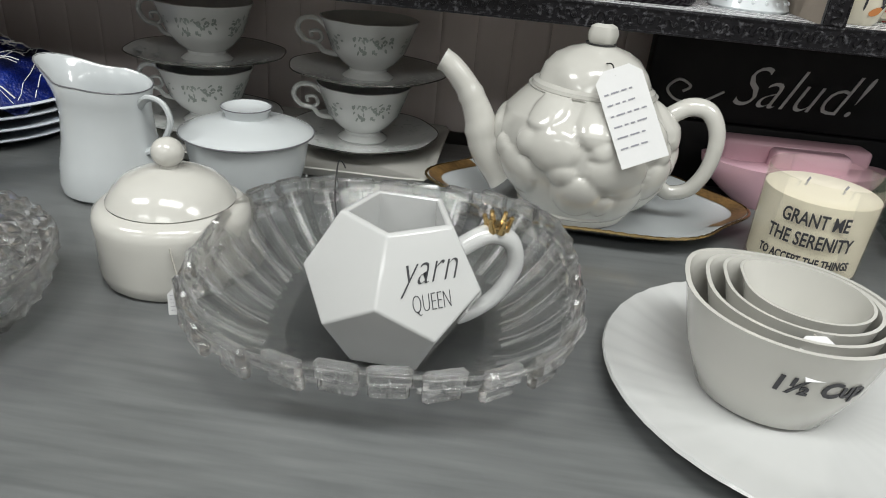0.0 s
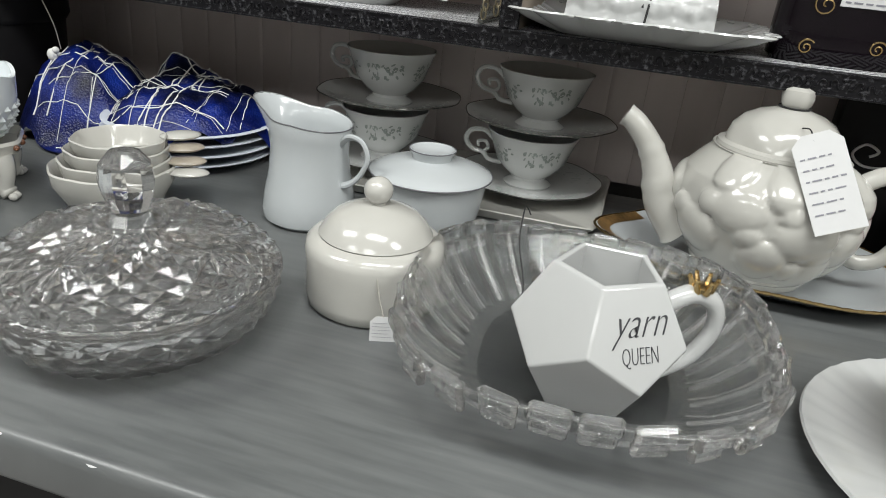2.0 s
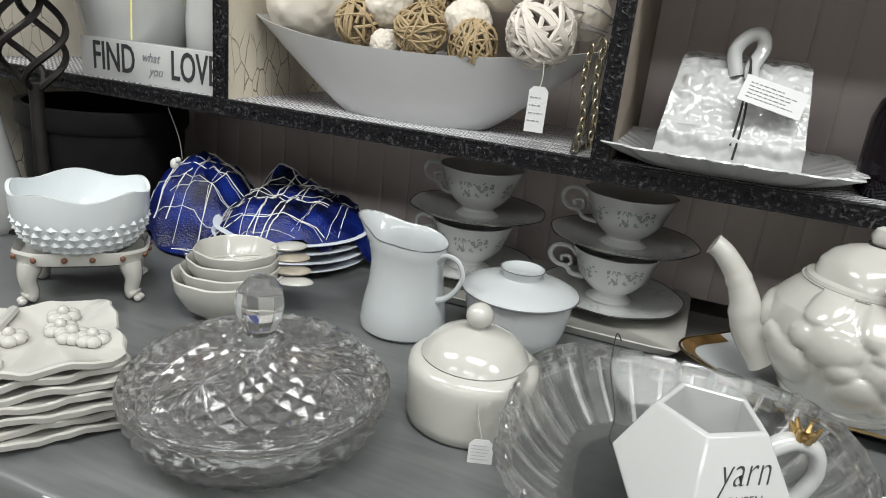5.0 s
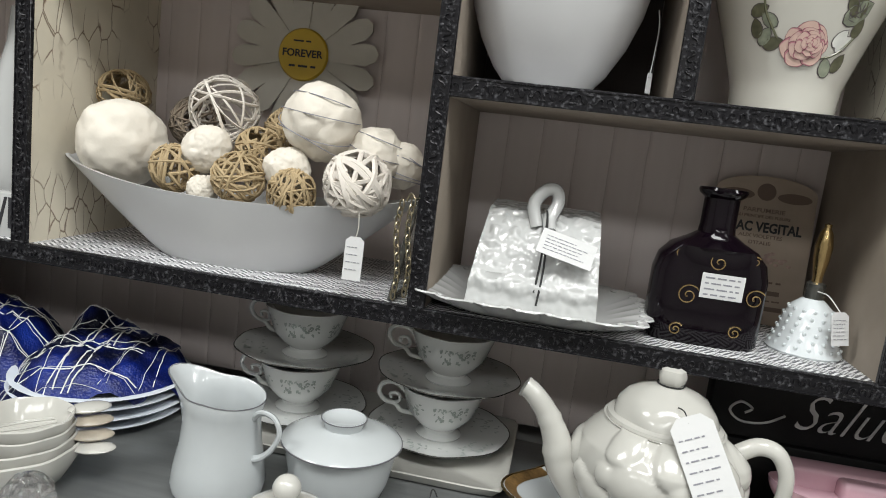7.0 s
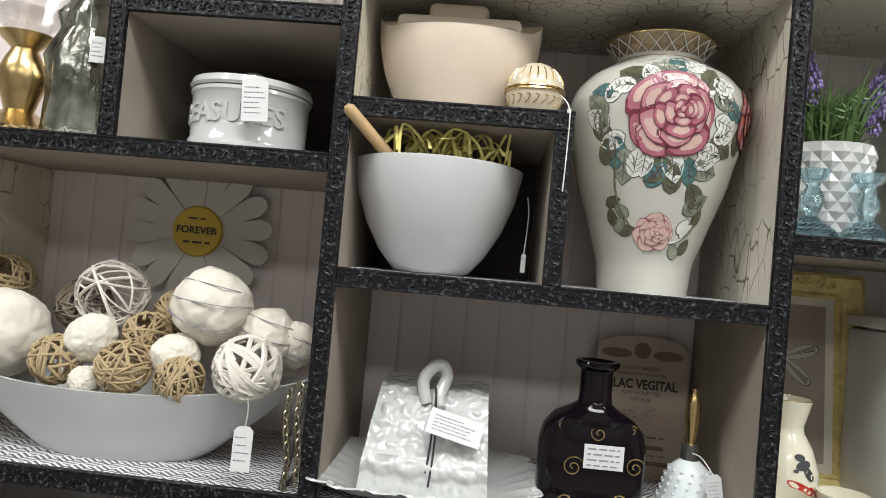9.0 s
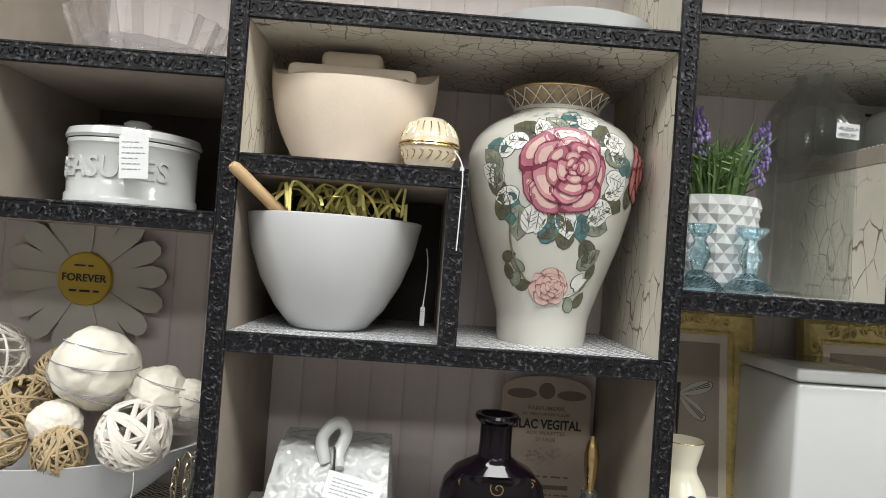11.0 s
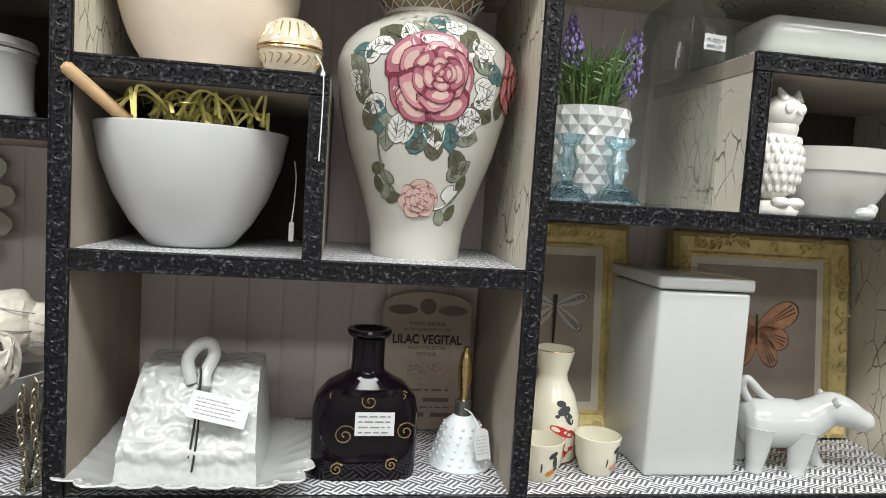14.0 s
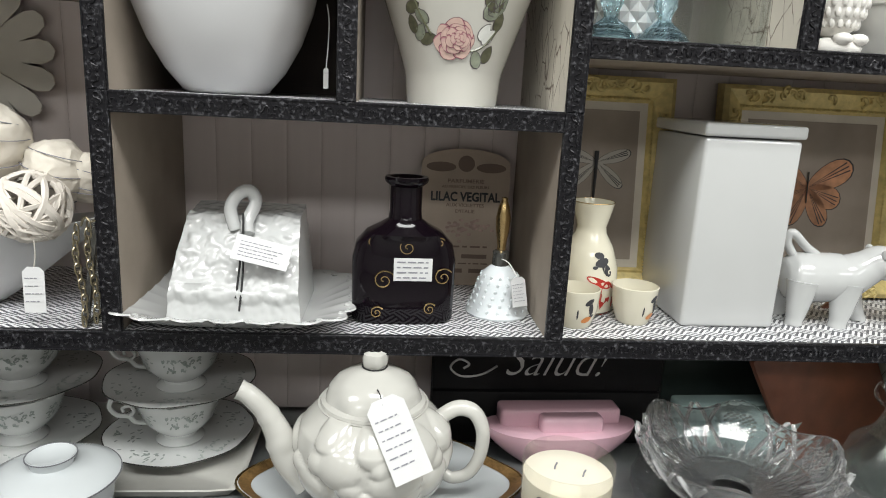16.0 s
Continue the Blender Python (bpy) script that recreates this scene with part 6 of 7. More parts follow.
er = table_radius(EGGP[1:-1])
for i in range(20):
    a = 2 * math.pi * i / 20
    tube([((er(z) + 0.0003) * math.cos(a + da2), (er(z) + 0.0003) * math.sin(a + da2), z) for da2, z in ((-0.1, 0.008), (0.05, 0.011), (0.12, 0.015), (0.0, 0.016))], 0.0005, 4, bm=bm)
    tube([((er(z) + 0.0003) * math.cos(a + da2), (er(z) + 0.0003) * math.sin(a + da2), z) for da2, z in ((0, 0.03), (0.02, 0.036), (0, 0.042))], 0.0008, 4, bm=bm)
part("gold_scroll", bm, GOLD, eg, kind="stuff")
eg.scale = (1.1, 1.1, 1.1)
price_tag(0.2195, -0.0045, M3 + 0.002, 0, 0.004, 0.004, "tiny tag on a white thread by an egg box", 0, strmat=WHITETHREAD, string=[(0, 0, -0.08), (0.001, -0.001, -0.03), (0.0, 0, 0.0), (-0.008, 0.02, 0.018)])

# cheese dish
cp_ = thing("cheese_dish", 0.11, 0.072, S1, -1, "white embossed ceramic cheese keeper with a lace-edged plate", "cheese dish")
NP = 220


def plate_fn(a, r, z):
    c, s = math.cos(a), math.sin(a)
    k = 1 / (abs(c) ** 5 + abs(s) ** 5) ** 0.2
    rr2 = r * k
    if r > 0.85:
        rr2 *= 1 + 0.075 * abs(math.sin(11 * a))
    return rr2, z


plate = part("plate", lathe([(0, 0.001), (0.66, 0), (0.7, 0.002), (0.86, 0.011), (1.0, 0.019), (0.99, 0.0205), (0.84, 0.0135), (0.68, 0.006), (0, 0.005)], NP, sx=0.106, sy=0.088, fn=plate_fn), PORCELAIN, cp_)
bm = bmesh.new()
for i in range(48):
    a = 2 * math.pi * (i + 0.5) / 48
    r, z = plate_fn(a, 0.955, 0.0185)
    tube([(r * math.cos(a) * 0.106 + 0.0028 * math.cos(t * math.pi / 4), r * math.sin(a) * 0.088 + 0.0028 * math.sin(t * math.pi / 4), z) for t in range(8)], 0.0011, 5, closed=True, bm=bm)
part("lace_edge", bm, PORCELAIN, plate, kind="stuff")
# sloped lid
bm = bmesh.new()
NX, NZ = 130, 60


def lid_pt(u, s):
    """u across, s from the front foot over the top to the back foot."""
    path = [(-0.056, 0.004), (-0.054, 0.039), (-0.03, 0.075), (-0.002, 0.103), (0.046, 0.109), (0.057, 0.05), (0.058, 0.004)]
    f = s * (len(path) - 1)
    i = min(int(f), len(path) - 2)
    t = f - i
    y, z = path[i][0] * (1 - t) + path[i + 1][0] * t, path[i][1] * (1 - t) + path[i + 1][1] * t
    half = 0.066 - 0.008 * z / 0.1
    w = 0.0016 * noise.noise(Vector((half * u, y, z)) * 60) + 0.0009 * noise.noise(Vector((half * u, y, z)) * 150)
    # a garland hangs in swags along the front edge, leaves cover the slope
    hang = abs(z - (0.034 - 0.005 * abs(math.sin(u * 7)))) / 0.007
    if hang < 1 and s < 0.4:
        w += (0.0022 + 0.0035 * max(0, noise.noise(Vector((half * u * 130, z * 130, 3))))) * (1 - hang * hang)
    if 1.05 < s * 6 < 4:
        w += 0.0038 * max(0, noise.noise(Vector((half * u * 95, s * 30, 8)))) ** 0.7 - 0.001
    return Vector((half * u, y - w, z + w * 0.6))


rows = [[bm.verts.new(lid_pt(-1 + 2 * i / NX, j / (2 * NZ))) for i in range(NX + 1)] for j in range(2 * NZ + 1)]
for p, q in zip(rows, rows[1:]):
    for i in range(NX):
        bm.faces.new((p[i], p[i + 1], q[i + 1], q[i]))
for side in (0, NX):
    bm.faces.new([r[side] for r in rows])
lid = part("lid", bm, PORCELAIN, cp_, sharp=1.0)
plate.scale = (1.06, 1.04, 1.0)
part("loop_handle", handle_loop([(-0.006, -0.014, 0.09), (-0.012, -0.01, 0.112), (-0.003, -0.006, 0.127), (0.008, -0.004, 0.129), (0.012, -0.004, 0.117), (0.006, -0.014, 0.1), (0.008, -0.024, 0.088)], 0.0068, seg=10), PORCELAIN, lid)
part("cord", tube(smooth_line([(0.002, -0.017, 0.108), (0.004, -0.026, 0.098), (0.004, -0.045, 0.06), (0.002, -0.056, 0.03)], 5), 0.0011, 5), THREAD, lid, "black cord")
part("cord", tube(smooth_line([(0.002, -0.017, 0.108), (0.005, -0.03, 0.094), (0.008, -0.049, 0.055), (0.006, -0.06, 0.018)], 5), 0.0011, 5), THREAD, lid, "black cord")
part("knot", ball(bmesh.new(), 0.004, -0.033, 0.088, 0.003, seg=8, rings=6), THREAD, lid)
price_tag(0.139, 0.025, S1 + 0.088, 0, 0.055, 0.026, "handwritten white tag tied to a cheese dish", 3, rx=-30, ry=13, punched=False)

# black flask bottle with gold swirls
bt = thing("black_bottle", 0.277, 0.056, S1, 2, "glossy black glass flask bottle with gold swirls and a price label", "bottle")
bm = bmesh.new()
BP = [(0.046, 0.0), (0.05, 0.004), (0.0505, 0.03), (0.0505, 0.065), (0.047, 0.08), (0.037, 0.091), (0.024, 0.098), (0.0165, 0.104), (0.0155, 0.112), (0.0155, 0.136), (0.0205, 0.14), (0.0215, 0.143), (0.0205, 0.1455), (0.0165, 0.1455), (0.013, 0.142), (0.0, 0.14)]


def bt_fn(z):
    return 0.5 if z < 0.08 else float(np.interp(z, [0.08, 0.104], [0.5, 1.0]))


rr = []
for r, z in BP:
    if r == 0:
        rr.append([bm.verts.new((0, 0, z))])
        continue
    k = bt_fn(z)
    e = 0.55 if k < 1 else 1.0
    rr.append([bm.verts.new((r * math.copysign(abs(math.cos(a)) ** e, math.cos(a)), r * k * math.copysign(abs(math.sin(a)) ** (e if k < 1 else 1), math.sin(a)), z)) for a in [2 * math.pi * i / 64 for i in range(64)]])
for p, q in zip(rr, rr[1:]):
    for i in range(64):
        j = (i + 1) % 64
        bm.faces.new((p[i], p[j], q[j], q[i]) if len(q) > 1 else (p[i], p[j], q[0]))
bm.faces.new(rr[0][::-1])
part("body", bm, BLACKGLASS, bt)


def swirl(cx, cz, R, turns=1.6, thick=0.0008):
    return tube([(cx + R * (1 - 0.9 * t) * math.cos(turns * 6.283 * t + 0.6), -0.0262, cz + R * (1 - 0.9 * t) * math.sin(turns * 6.283 * t + 0.6)) for t in [i / 30 for i in range(31)]], thick, 5)


for cx, cz, R in ((-0.02, 0.046, 0.0105), (0.002, 0.079, 0.0095), (0.037, 0.05, 0.0095), (-0.026, 0.013, 0.0065), (0.025, 0.017, 0.0065), (-0.031, 0.083, 0.005), (0.033, 0.084, 0.005)):
    part("gold_swirl", move(swirl(cx, cz, R), Matrix.Translation((0, 0.0012 if cz < 0.076 else (0.0024 if abs(cx) < 0.01 else 0.0055), 0))), GOLD, bt)
lb = part("price_label", box(-0.011, 0.026, -0.0262, -0.0256, 0.046, 0.069, 0.0002, seg=1), PAPER, bt, "white printed price label")
bm = bmesh.new()
for k in range(4):
    scribble(bm, -0.008, 0.022, 0.065 - k * 0.0052, 0.0042, -0.0262, random.Random(k))
part("print", bm, GREYINK, lb)

bt.scale = (1.07, 1.0, 1.05)

# plaque with an old perfume print
lp = thing("vintage_plaque", 0.347, 0.148, S1, 0, "aged cream arched plaque with old-fashioned black lettering", "plaque")
PLAQ = plain("aged_cream_print", (0.48, 0.39, 0.31), 0.6, vary=0.12, scale=30, bumps=0.1)
PLAQB = plain("faded_brown_print", (0.2, 0.14, 0.11), 0.6)
PLAQP = plain("faded_flower_print", (0.42, 0.3, 0.26), 0.6, vary=0.4, scale=200)
bm = bmesh.new()
ol = [(-0.053, 0), (0.053, 0), (0.053, 0.15)] + [(0.053 * math.cos(t), 0.15 + 0.018 * math.sin(t)) for t in [i * math.pi / 16 for i in range(1, 16)]] + [(-0.053, 0.15)]
f = [bm.verts.new((x, -0.003, z)) for x, z in ol]
b2 = [bm.verts.new((x, 0.003, z)) for x, z in ol]
bm.faces.new(f)
bm.faces.new(b2[::-1])
for i in range(len(ol)):
    bm.faces.new((f[i], b2[i], b2[(i + 1) % len(ol)], f[(i + 1) % len(ol)]))
part("board", bm, PLAQ, lp)
for nm, txt, sz, z, sq in (("lettering", "LILAC VEGITAL", 0.0155, 0.109, 0.8), ("lettering", "PARFUMERIE", 0.0066, 0.1285, 1.2), ("lettering", "AU PRINCIPE DES FLEURS", 0.0046, 0.1215, 1.1), ("lettering", "AUX VIOLETTES", 0.0058, 0.099, 1.1), ("lettering", "D'ITALIE", 0.0058, 0.0915, 1.1)):
    part(nm, move(letters(txt, sz, 0.0002, 0, 0.0005 if sz > 0.01 else 0.0001, sq), Matrix.Translation((0.0, -0.0034, z))), INK if sz > 0.01 else PLAQB, lp, "dark serif lettering")
bm = bmesh.new()
scribble(bm, -0.04, 0.04, 0.036, 0.016, -0.0032, random.Random(6))
scribble(bm, -0.04, 0.04, 0.018, 0.016, -0.0032, random.Random(7))
scribble(bm, -0.03, 0.03, 0.048, 0.007, -0.0032, random.Random(8))
scribble(bm, -0.03, 0.03, 0.027, 0.005, -0.0032, random.Random(9))
part("print_bars", bm, PLAQB, lp)
rng = random.Random(12)
bm = bmesh.new()
for k in range(40):
    x, z = rng.gauss(0, 0.014), 0.07 + rng.gauss(0, 0.006)
    q = [bm.verts.new((x + 0.003 * math.cos(t * 1.05), -0.0033 - 0.00001 * k, z + 0.002 * math.sin(t * 1.05))) for t in range(6)]
    bm.faces.new(q)
part("flower_print", bm, PLAQP, lp, kind="stuff")
bm = bmesh.new()
for cx in (-0.03, 0.0, 0.03):
    q = [bm.verts.new((cx + (0.018 if cx else 0.01) * math.cos(t * 0.4), -0.0033 - (0.0001 if cx == 0 else 0), (0.1455 if cx else 0.15) + (0.006 if cx else 0.01) * math.sin(t * 0.4))) for t in range(16)]
    bm.faces.new(q)
part("emblem", bm, PLAQB, lp)
lp.matrix_basis = pose(0.356, 0.186, S1, -8, 0, 0) @ Matrix.Diagonal((1.05, 1, 1.02, 1))

# hobnail bell
be = thing("hobnail_bell", 0.385, 0.082, S1, 0, "white hobnail glass bell with a gold handle", "bell")
bp = [(0.034, 0.0), (0.035, 0.002), (0.031, 0.012), (0.027, 0.024), (0.024, 0.036), (0.019, 0.047), (0.012, 0.053), (0.009, 0.055)]
part("bell", lathe(bp + [(0, 0.056)], 48, fn=lambda a, r, z: (r * (1 + (0.03 * abs(math.sin(6 * a)) if z < 0.004 else 0)), z)), MILK, be)
bm = bmesh.new()
brf = table_radius(bp)
for row in range(6):
    z = 0.008 + row * 0.0072
    for i in range(18 - row):
        a = 2 * math.pi * (i + 0.5 * (row % 2)) / (18 - row)
        ball(bm, brf(z) * math.cos(a), brf(z) * math.sin(a), z, 0.0021, seg=6, rings=4)
part("hobnail_relief", bm, MILK, be, kind="stuff")
part("collar", lathe([(0.0085, 0.054), (0.0095, 0.056), (0.0088, 0.068), (0.0095, 0.07), (0.006, 0.072), (0, 0.072)], 24), DARKGLASS, be, "pewter collar")
part("handle", lathe([(0.005, 0.071), (0.0045, 0.076), (0.0075, 0.095), (0.0082, 0.108), (0.006, 0.121), (0.003, 0.127), (0.0035, 0.13), (0, 0.1315)], 20), GOLD, be, "polished gold handle")
price_tag(0.398, 0.046, S1 + 0.051, 8, 0.016, 0.032, "white price tag tied to a bell", 4, rx=-6, ry=-8, strmat=WHITETHREAD, string=[(0, 0, 0), (-0.004, 0.014, 0.014), (-0.008, 0.03, 0.017)])

# sake set
def sake_print(parent, rad, z0, a0, sc):
    painted("print_red", RED2, parent, lambda bm: [decal(bm, rad, a0 + u, z0 + v * sc, p * sc, q * sc, tn, 14, 0.0003 + 0.0001 * p) for u, v, p, q, tn in ((0.28, -0.034, 0.011, 0.024, 8), (-0.1, -0.012, 0.016, 0.005, -24))])
    painted("print_pale", SAKE, parent, lambda bm: decal(bm, rad, a0 + 0.22, z0 + 0.002 * sc, 0.0055 * sc, 0.008 * sc, 10, 12, 0.00045))
    painted("print_black", INK, parent, lambda bm: [decal(bm, rad, a0 + u * sc / 0.03, z0 + v * sc, p * sc, q * sc, tn, 10, 0.0005) for u, v, p, q, tn in ((0, 0.012, 0.009, 0.005, 20), (-0.003, 0.02, 0.006, 0.004, -10), (0.005, 0.003, 0.005, 0.009, 30), (-0.008, 0.006, 0.003, 0.002, 0))])


RED2 = plain("red_lacquer_print", (0.42, 0.03, 0.02), 0.3)
ORANGE = plain("orange_print", (0.55, 0.2, 0.05), 0.3)
SAKE = plain("warm_ivory_china", (0.66, 0.62, 0.5), 0.14, vary=0.03, coat=0.4)
sk = thing("sake_bottle", 0.492, 0.105, S1, 0, "ivory sake bottle with black and red brush print", "bottle")
skp = [(0.028, 0.0), (0.0325, 0.004), (0.0355, 0.03), (0.0335, 0.058), (0.026, 0.082), (0.0175, 0.098), (0.0165, 0.106), (0.021, 0.124), (0.0235, 0.136)]
part("body", lathe([(0, 0.001)] + skp + [(0.0225, 0.1365), (0.019, 0.124), (0.0135, 0.105), (0, 0.09)], 48), SAKE, sk)
sake_print(sk, table_radius(skp), 0.055, -1.35, 1.0)
sk.scale = (1, 1, 0.93)
part("rim_line", tube([(0.0233 * math.cos(i * math.pi / 20), 0.0233 * math.sin(i * math.pi / 20), 0.1362) for i in range(40)], 0.0006, 5, closed=True), GOLD, sk)
for k, (cx, cy, aa) in enumerate(((0.464, 0.046, -1.4), (0.534, 0.06, -1.1))):
    sc = thing("sake_cup", cx, cy, S1, 0, "small ivory sake cup with a black and orange brush print", "cup", "sake cups")
    scp = [(0.016, 0.0), (0.0185, 0.003), (0.0235, 0.02), (0.0255, 0.042)]
    part("cup", lathe([(0, 0.001)] + scp + [(0.0245, 0.0425), (0.021, 0.02), (0.015, 0.005), (0, 0.004)], 40), SAKE, sc)
    rad = table_radius(scp)
    painted("print_black", INK, sc, lambda bm: [decal(bm, rad, aa + u / 0.024, 0.024 + v, p, q, tn, 10, 0.0004) for u, v, p, q, tn in ((0.004, 0.008, 0.006, 0.003, 30), (0.007, 0.0, 0.003, 0.007, 10), (-0.008, -0.006, 0.001, 0.006, 0), (0.008, -0.009, 0.005, 0.002, 30))])
    painted("print_orange", ORANGE, sc, lambda bm: decal(bm, rad, aa + 0.15, 0.012, 0.006, 0.0035, 20, 12, 0.0006))

# white canister
ca = thing("square_canister", 0.637, 0.112, S1, 0, "tall plain white square ceramic canister with a flat lid", "canister")
part("body", box(-0.0535, 0.0535, -0.068, 0.062, 0.0, 0.207, 0.0045, seg=3), PORCELAIN, ca)
part("lid", box(-0.056, 0.056, -0.0705, 0.0645, 0.2085, 0.2225, 0.0035, seg=3), PORCELAIN, ca)

# cow creamer
cw = bmesh.new()
spine = smooth_line([(-0.052, 0.004, 0.05), (-0.046, 0.004, 0.05), (-0.03, 0.003, 0.049), (-0.008, 0.001, 0.05), (0.014, -0.002, 0.054), (0.03, -0.004, 0.063), (0.043, -0.006, 0.071), (0.058, -0.009, 0.069), (0.073, -0.012, 0.063), (0.083, -0.014, 0.06), (0.086, -0.014, 0.0595)], 6)
girth = np.interp([v.x for v in spine], [-0.052, -0.049, -0.042, -0.025, 0.0, 0.014, 0.026, 0.036, 0.045, 0.058, 0.072, 0.08, 0.084, 0.086], [0.004, 0.018, 0.026, 0.028, 0.027, 0.025, 0.021, 0.0185, 0.019, 0.0165, 0.0125, 0.0115, 0.0085, 0.002])
tube(spine, [float(g) for g in girth], 24, bm=cw)
tube(smooth_line([(-0.04, 0.004, 0.07), (-0.05, 0.004, 0.086), (-0.047, 0.002, 0.097), (-0.03, 0.002, 0.082), (-0.018, 0.002, 0.074)], 6), 0.0048, 10, bm=cw)
for lx, ly, fx in ((-0.034, -0.012, -0.038), (-0.034, 0.018, -0.04), (0.012, -0.012, 0.008), (0.022, 0.012, 0.044)):
    tube(smooth_line([(lx, ly, 0.048), ((lx * 2 + fx) / 3, ly * 1.1, 0.03), (fx * 0.7 + lx * 0.3, ly * 1.2, 0.014), (fx, ly * 1.25, 0.003), (fx, ly * 1.25, 0.0)], 3), [float(g) for g in np.interp(range(13), [0, 4, 8, 11, 12], [0.017, 0.0125, 0.009, 0.0095, 0.009])], 14, bm=cw)
for e in (-1, 1):
    ball(cw, 0.04, -0.006 + e * 0.016, 0.083, 0.006, sx=0.6, sy=1.0, sz=0.9, seg=12, rings=8)
for v in cw.verts:
    v.co *= 1.06
solo("cow_creamer", cw, PORCELAIN, 0.768, 0.072, S1, -8, "glossy white ceramic animal-shaped creamer", "creamer", sharp=1.5)


# gold frames with insect prints
def gold_frame(x, w, h, label, draw):
    ob = thing("gold_frame", x, 0.14, S1, 0, label, "picture frame", "gold picture frames")
    fw = 0.031
    prof = [(0.0, 0.0), (0.002, 0.014), (0.008, 0.018), (0.02, 0.013), (0.026, 0.009), (0.029, 0.01), (0.032, 0.004), (0.032, 0.0)]
    bm = bmesh.new()
    loops = []
    for d, t in prof:
        loops.append([bm.verts.new((sx * (w / 2 - d), -t, d if sz < 0 else h - d)) for sx, sz in ((-1, -1), (1, -1), (1, 1), (-1, 1))])
    for p, q in zip(loops, loops[1:]):
        for i in range(4):
            bm.faces.new((p[i], p[(i + 1) % 4], q[(i + 1) % 4], q[i]))
    part("moulding", bm, BRASS, ob, sharp=0.4)
    rel = bmesh.new()
    rng = random.Random(int(w * 1000))
    for k in range(72):
        t = rng.random()
        side = k % 4
        d = rng.uniform(0.009, 0.016)
        px, pz = ((-w / 2 + d, 0.03 + t * (h - 0.06)), (w / 2 - d, 0.03 + t * (h - 0.06)), (-w / 2 + 0.03 + t * (w - 0.06), d), (-w / 2 + 0.03 + t * (w - 0.06), h - d))[side]
        a = rng.uniform(0, 6.28)
        tube([(px + 0.0085 * (1 - u) * math.cos(a + u * 5), -0.0165 - 0.001 * u, pz + 0.0085 * (1 - u) * math.sin(a + u * 5)) for u in [i / 9 for i in range(10)]], 0.0019, 5, bm=rel)
    part("scroll_relief", rel, BRASS, ob, kind="stuff")
    beads = bmesh.new()
    nb = int((h - 2 * 0.028) / 0.0042)
    for k in range(nb):
        z = 0.028 + k * 0.0042
        for sx in (-1, 1):
            ball(beads, sx * (w / 2 - 0.0275), -0.0105, z, 0.0016, seg=5, rings=4)
    for k in range(int((w - 0.056) / 0.0042)):
        ball(beads, -w / 2 + 0.028 + k * 0.0042, -0.0105, h - 0.0275, 0.0016, seg=5, rings=4)
    part("beading", beads, BRASS, ob, kind="stuff")
    part("mat_board", box(-w / 2 + fw - 0.001, w / 2 - fw + 0.001, -0.003, 0.0, fw - 0.001, h - fw + 0.001), MATB, ob, "pale mat board")
    iw, ih = w / 2 - fw - 0.011, h - 2 * fw - 0.022
    pic = part("print", box(-iw, iw, -0.0036, -0.003, fw + 0.011, fw + 0.011 + ih), PRINTB, ob, "taupe printed picture")
    draw(pic, h * 0.53, iw)
    ob.matrix_basis = pose(x, 0.174, S1, -7, 0, 0)
    return ob


MATB = plain("pale_mat_board", (0.62, 0.57, 0.5), 0.7)
PRINTB = plain("taupe_print", (0.3, 0.25, 0.21), 0.6, vary=0.2, scale=20)
WINGW = plain("pale_wing_print", (0.42, 0.39, 0.35), 0.6)
WINGO = plain("orange_wing_print", (0.45, 0.22, 0.12), 0.6, vary=0.4, scale=90)


def flat_shape(parent, mat, pts, y, name):
    bm = bmesh.new()
    bm.faces.new([bm.verts.new((x, y, z)) for x, z in pts])
    part(name, bm, mat, parent)


def wing(parent, mat, cx, cz, L, W, ang, y, name="wing"):
    c, s = math.cos(radians(ang)), math.sin(radians(ang))
    pts = []
    for i in range(18):
        t = 2 * math.pi * i / 18
        u, v = L * 0.5 * (1 + math.cos(t)), W * math.sin(t) * (0.6 + 0.4 * 0.5 * (1 + math.cos(t)))
        pts.append((cx + u * c - v * s, cz + u * s + v * c))
    flat_shape(parent, INK, pts, y, "wing_outline")
    pts2 = [(cx + (px - cx) * 0.95 + 0.001 * c, cz + (pz - cz) * 0.95 + 0.001 * s) for px, pz in pts]
    flat_shape(parent, mat, pts2, y - 0.0002, name)
    for k in (-0.3, 0.0, 0.3):
        flat_shape(parent, INK, [(cx, cz), (cx + L * 0.9 * math.cos(radians(ang) + k * W / L), cz + L * 0.9 * math.sin(radians(ang) + k * W / L)), (cx + L * 0.9 * math.cos(radians(ang) + k * W / L + 0.03), cz + L * 0.9 * math.sin(radians(ang) + k * W / L + 0.03))], y - 0.0004, "wing_vein")


def dragonfly(parent, zc, iw):
    for ang in (18, 162, -22, -158):
        wing(parent, WINGW, -0.006, zc + 0.02, 0.046, 0.0095, ang - (20 if ang < 0 else 0) * (1 if ang > -90 else -1), -0.0039)
    part("insect_body", tube([(-0.006, -0.0042, zc + 0.034), (-0.006, -0.0042, zc + 0.02), (-0.008, -0.0042, zc - 0.04)], [0.006, 0.005, 0.0022], 6, flat=0.3), INK, parent)


def butterfly(parent, zc, iw):
    for ang, L, W in ((28, 0.068, 0.021), (-22, 0.05, 0.019), (152, 0.068, 0.021), (202, 0.05, 0.019), (-62, 0.056, 0.016), (242, 0.056, 0.016)):
        wing(parent, WINGO, 0, zc, L, W, ang, -0.0039)
    part("insect_body", tube([(0, -0.0044, zc + 0.02), (0, -0.0044, zc - 0.02)], [0.0025, 0.002], 6, flat=0.3), INK, parent)


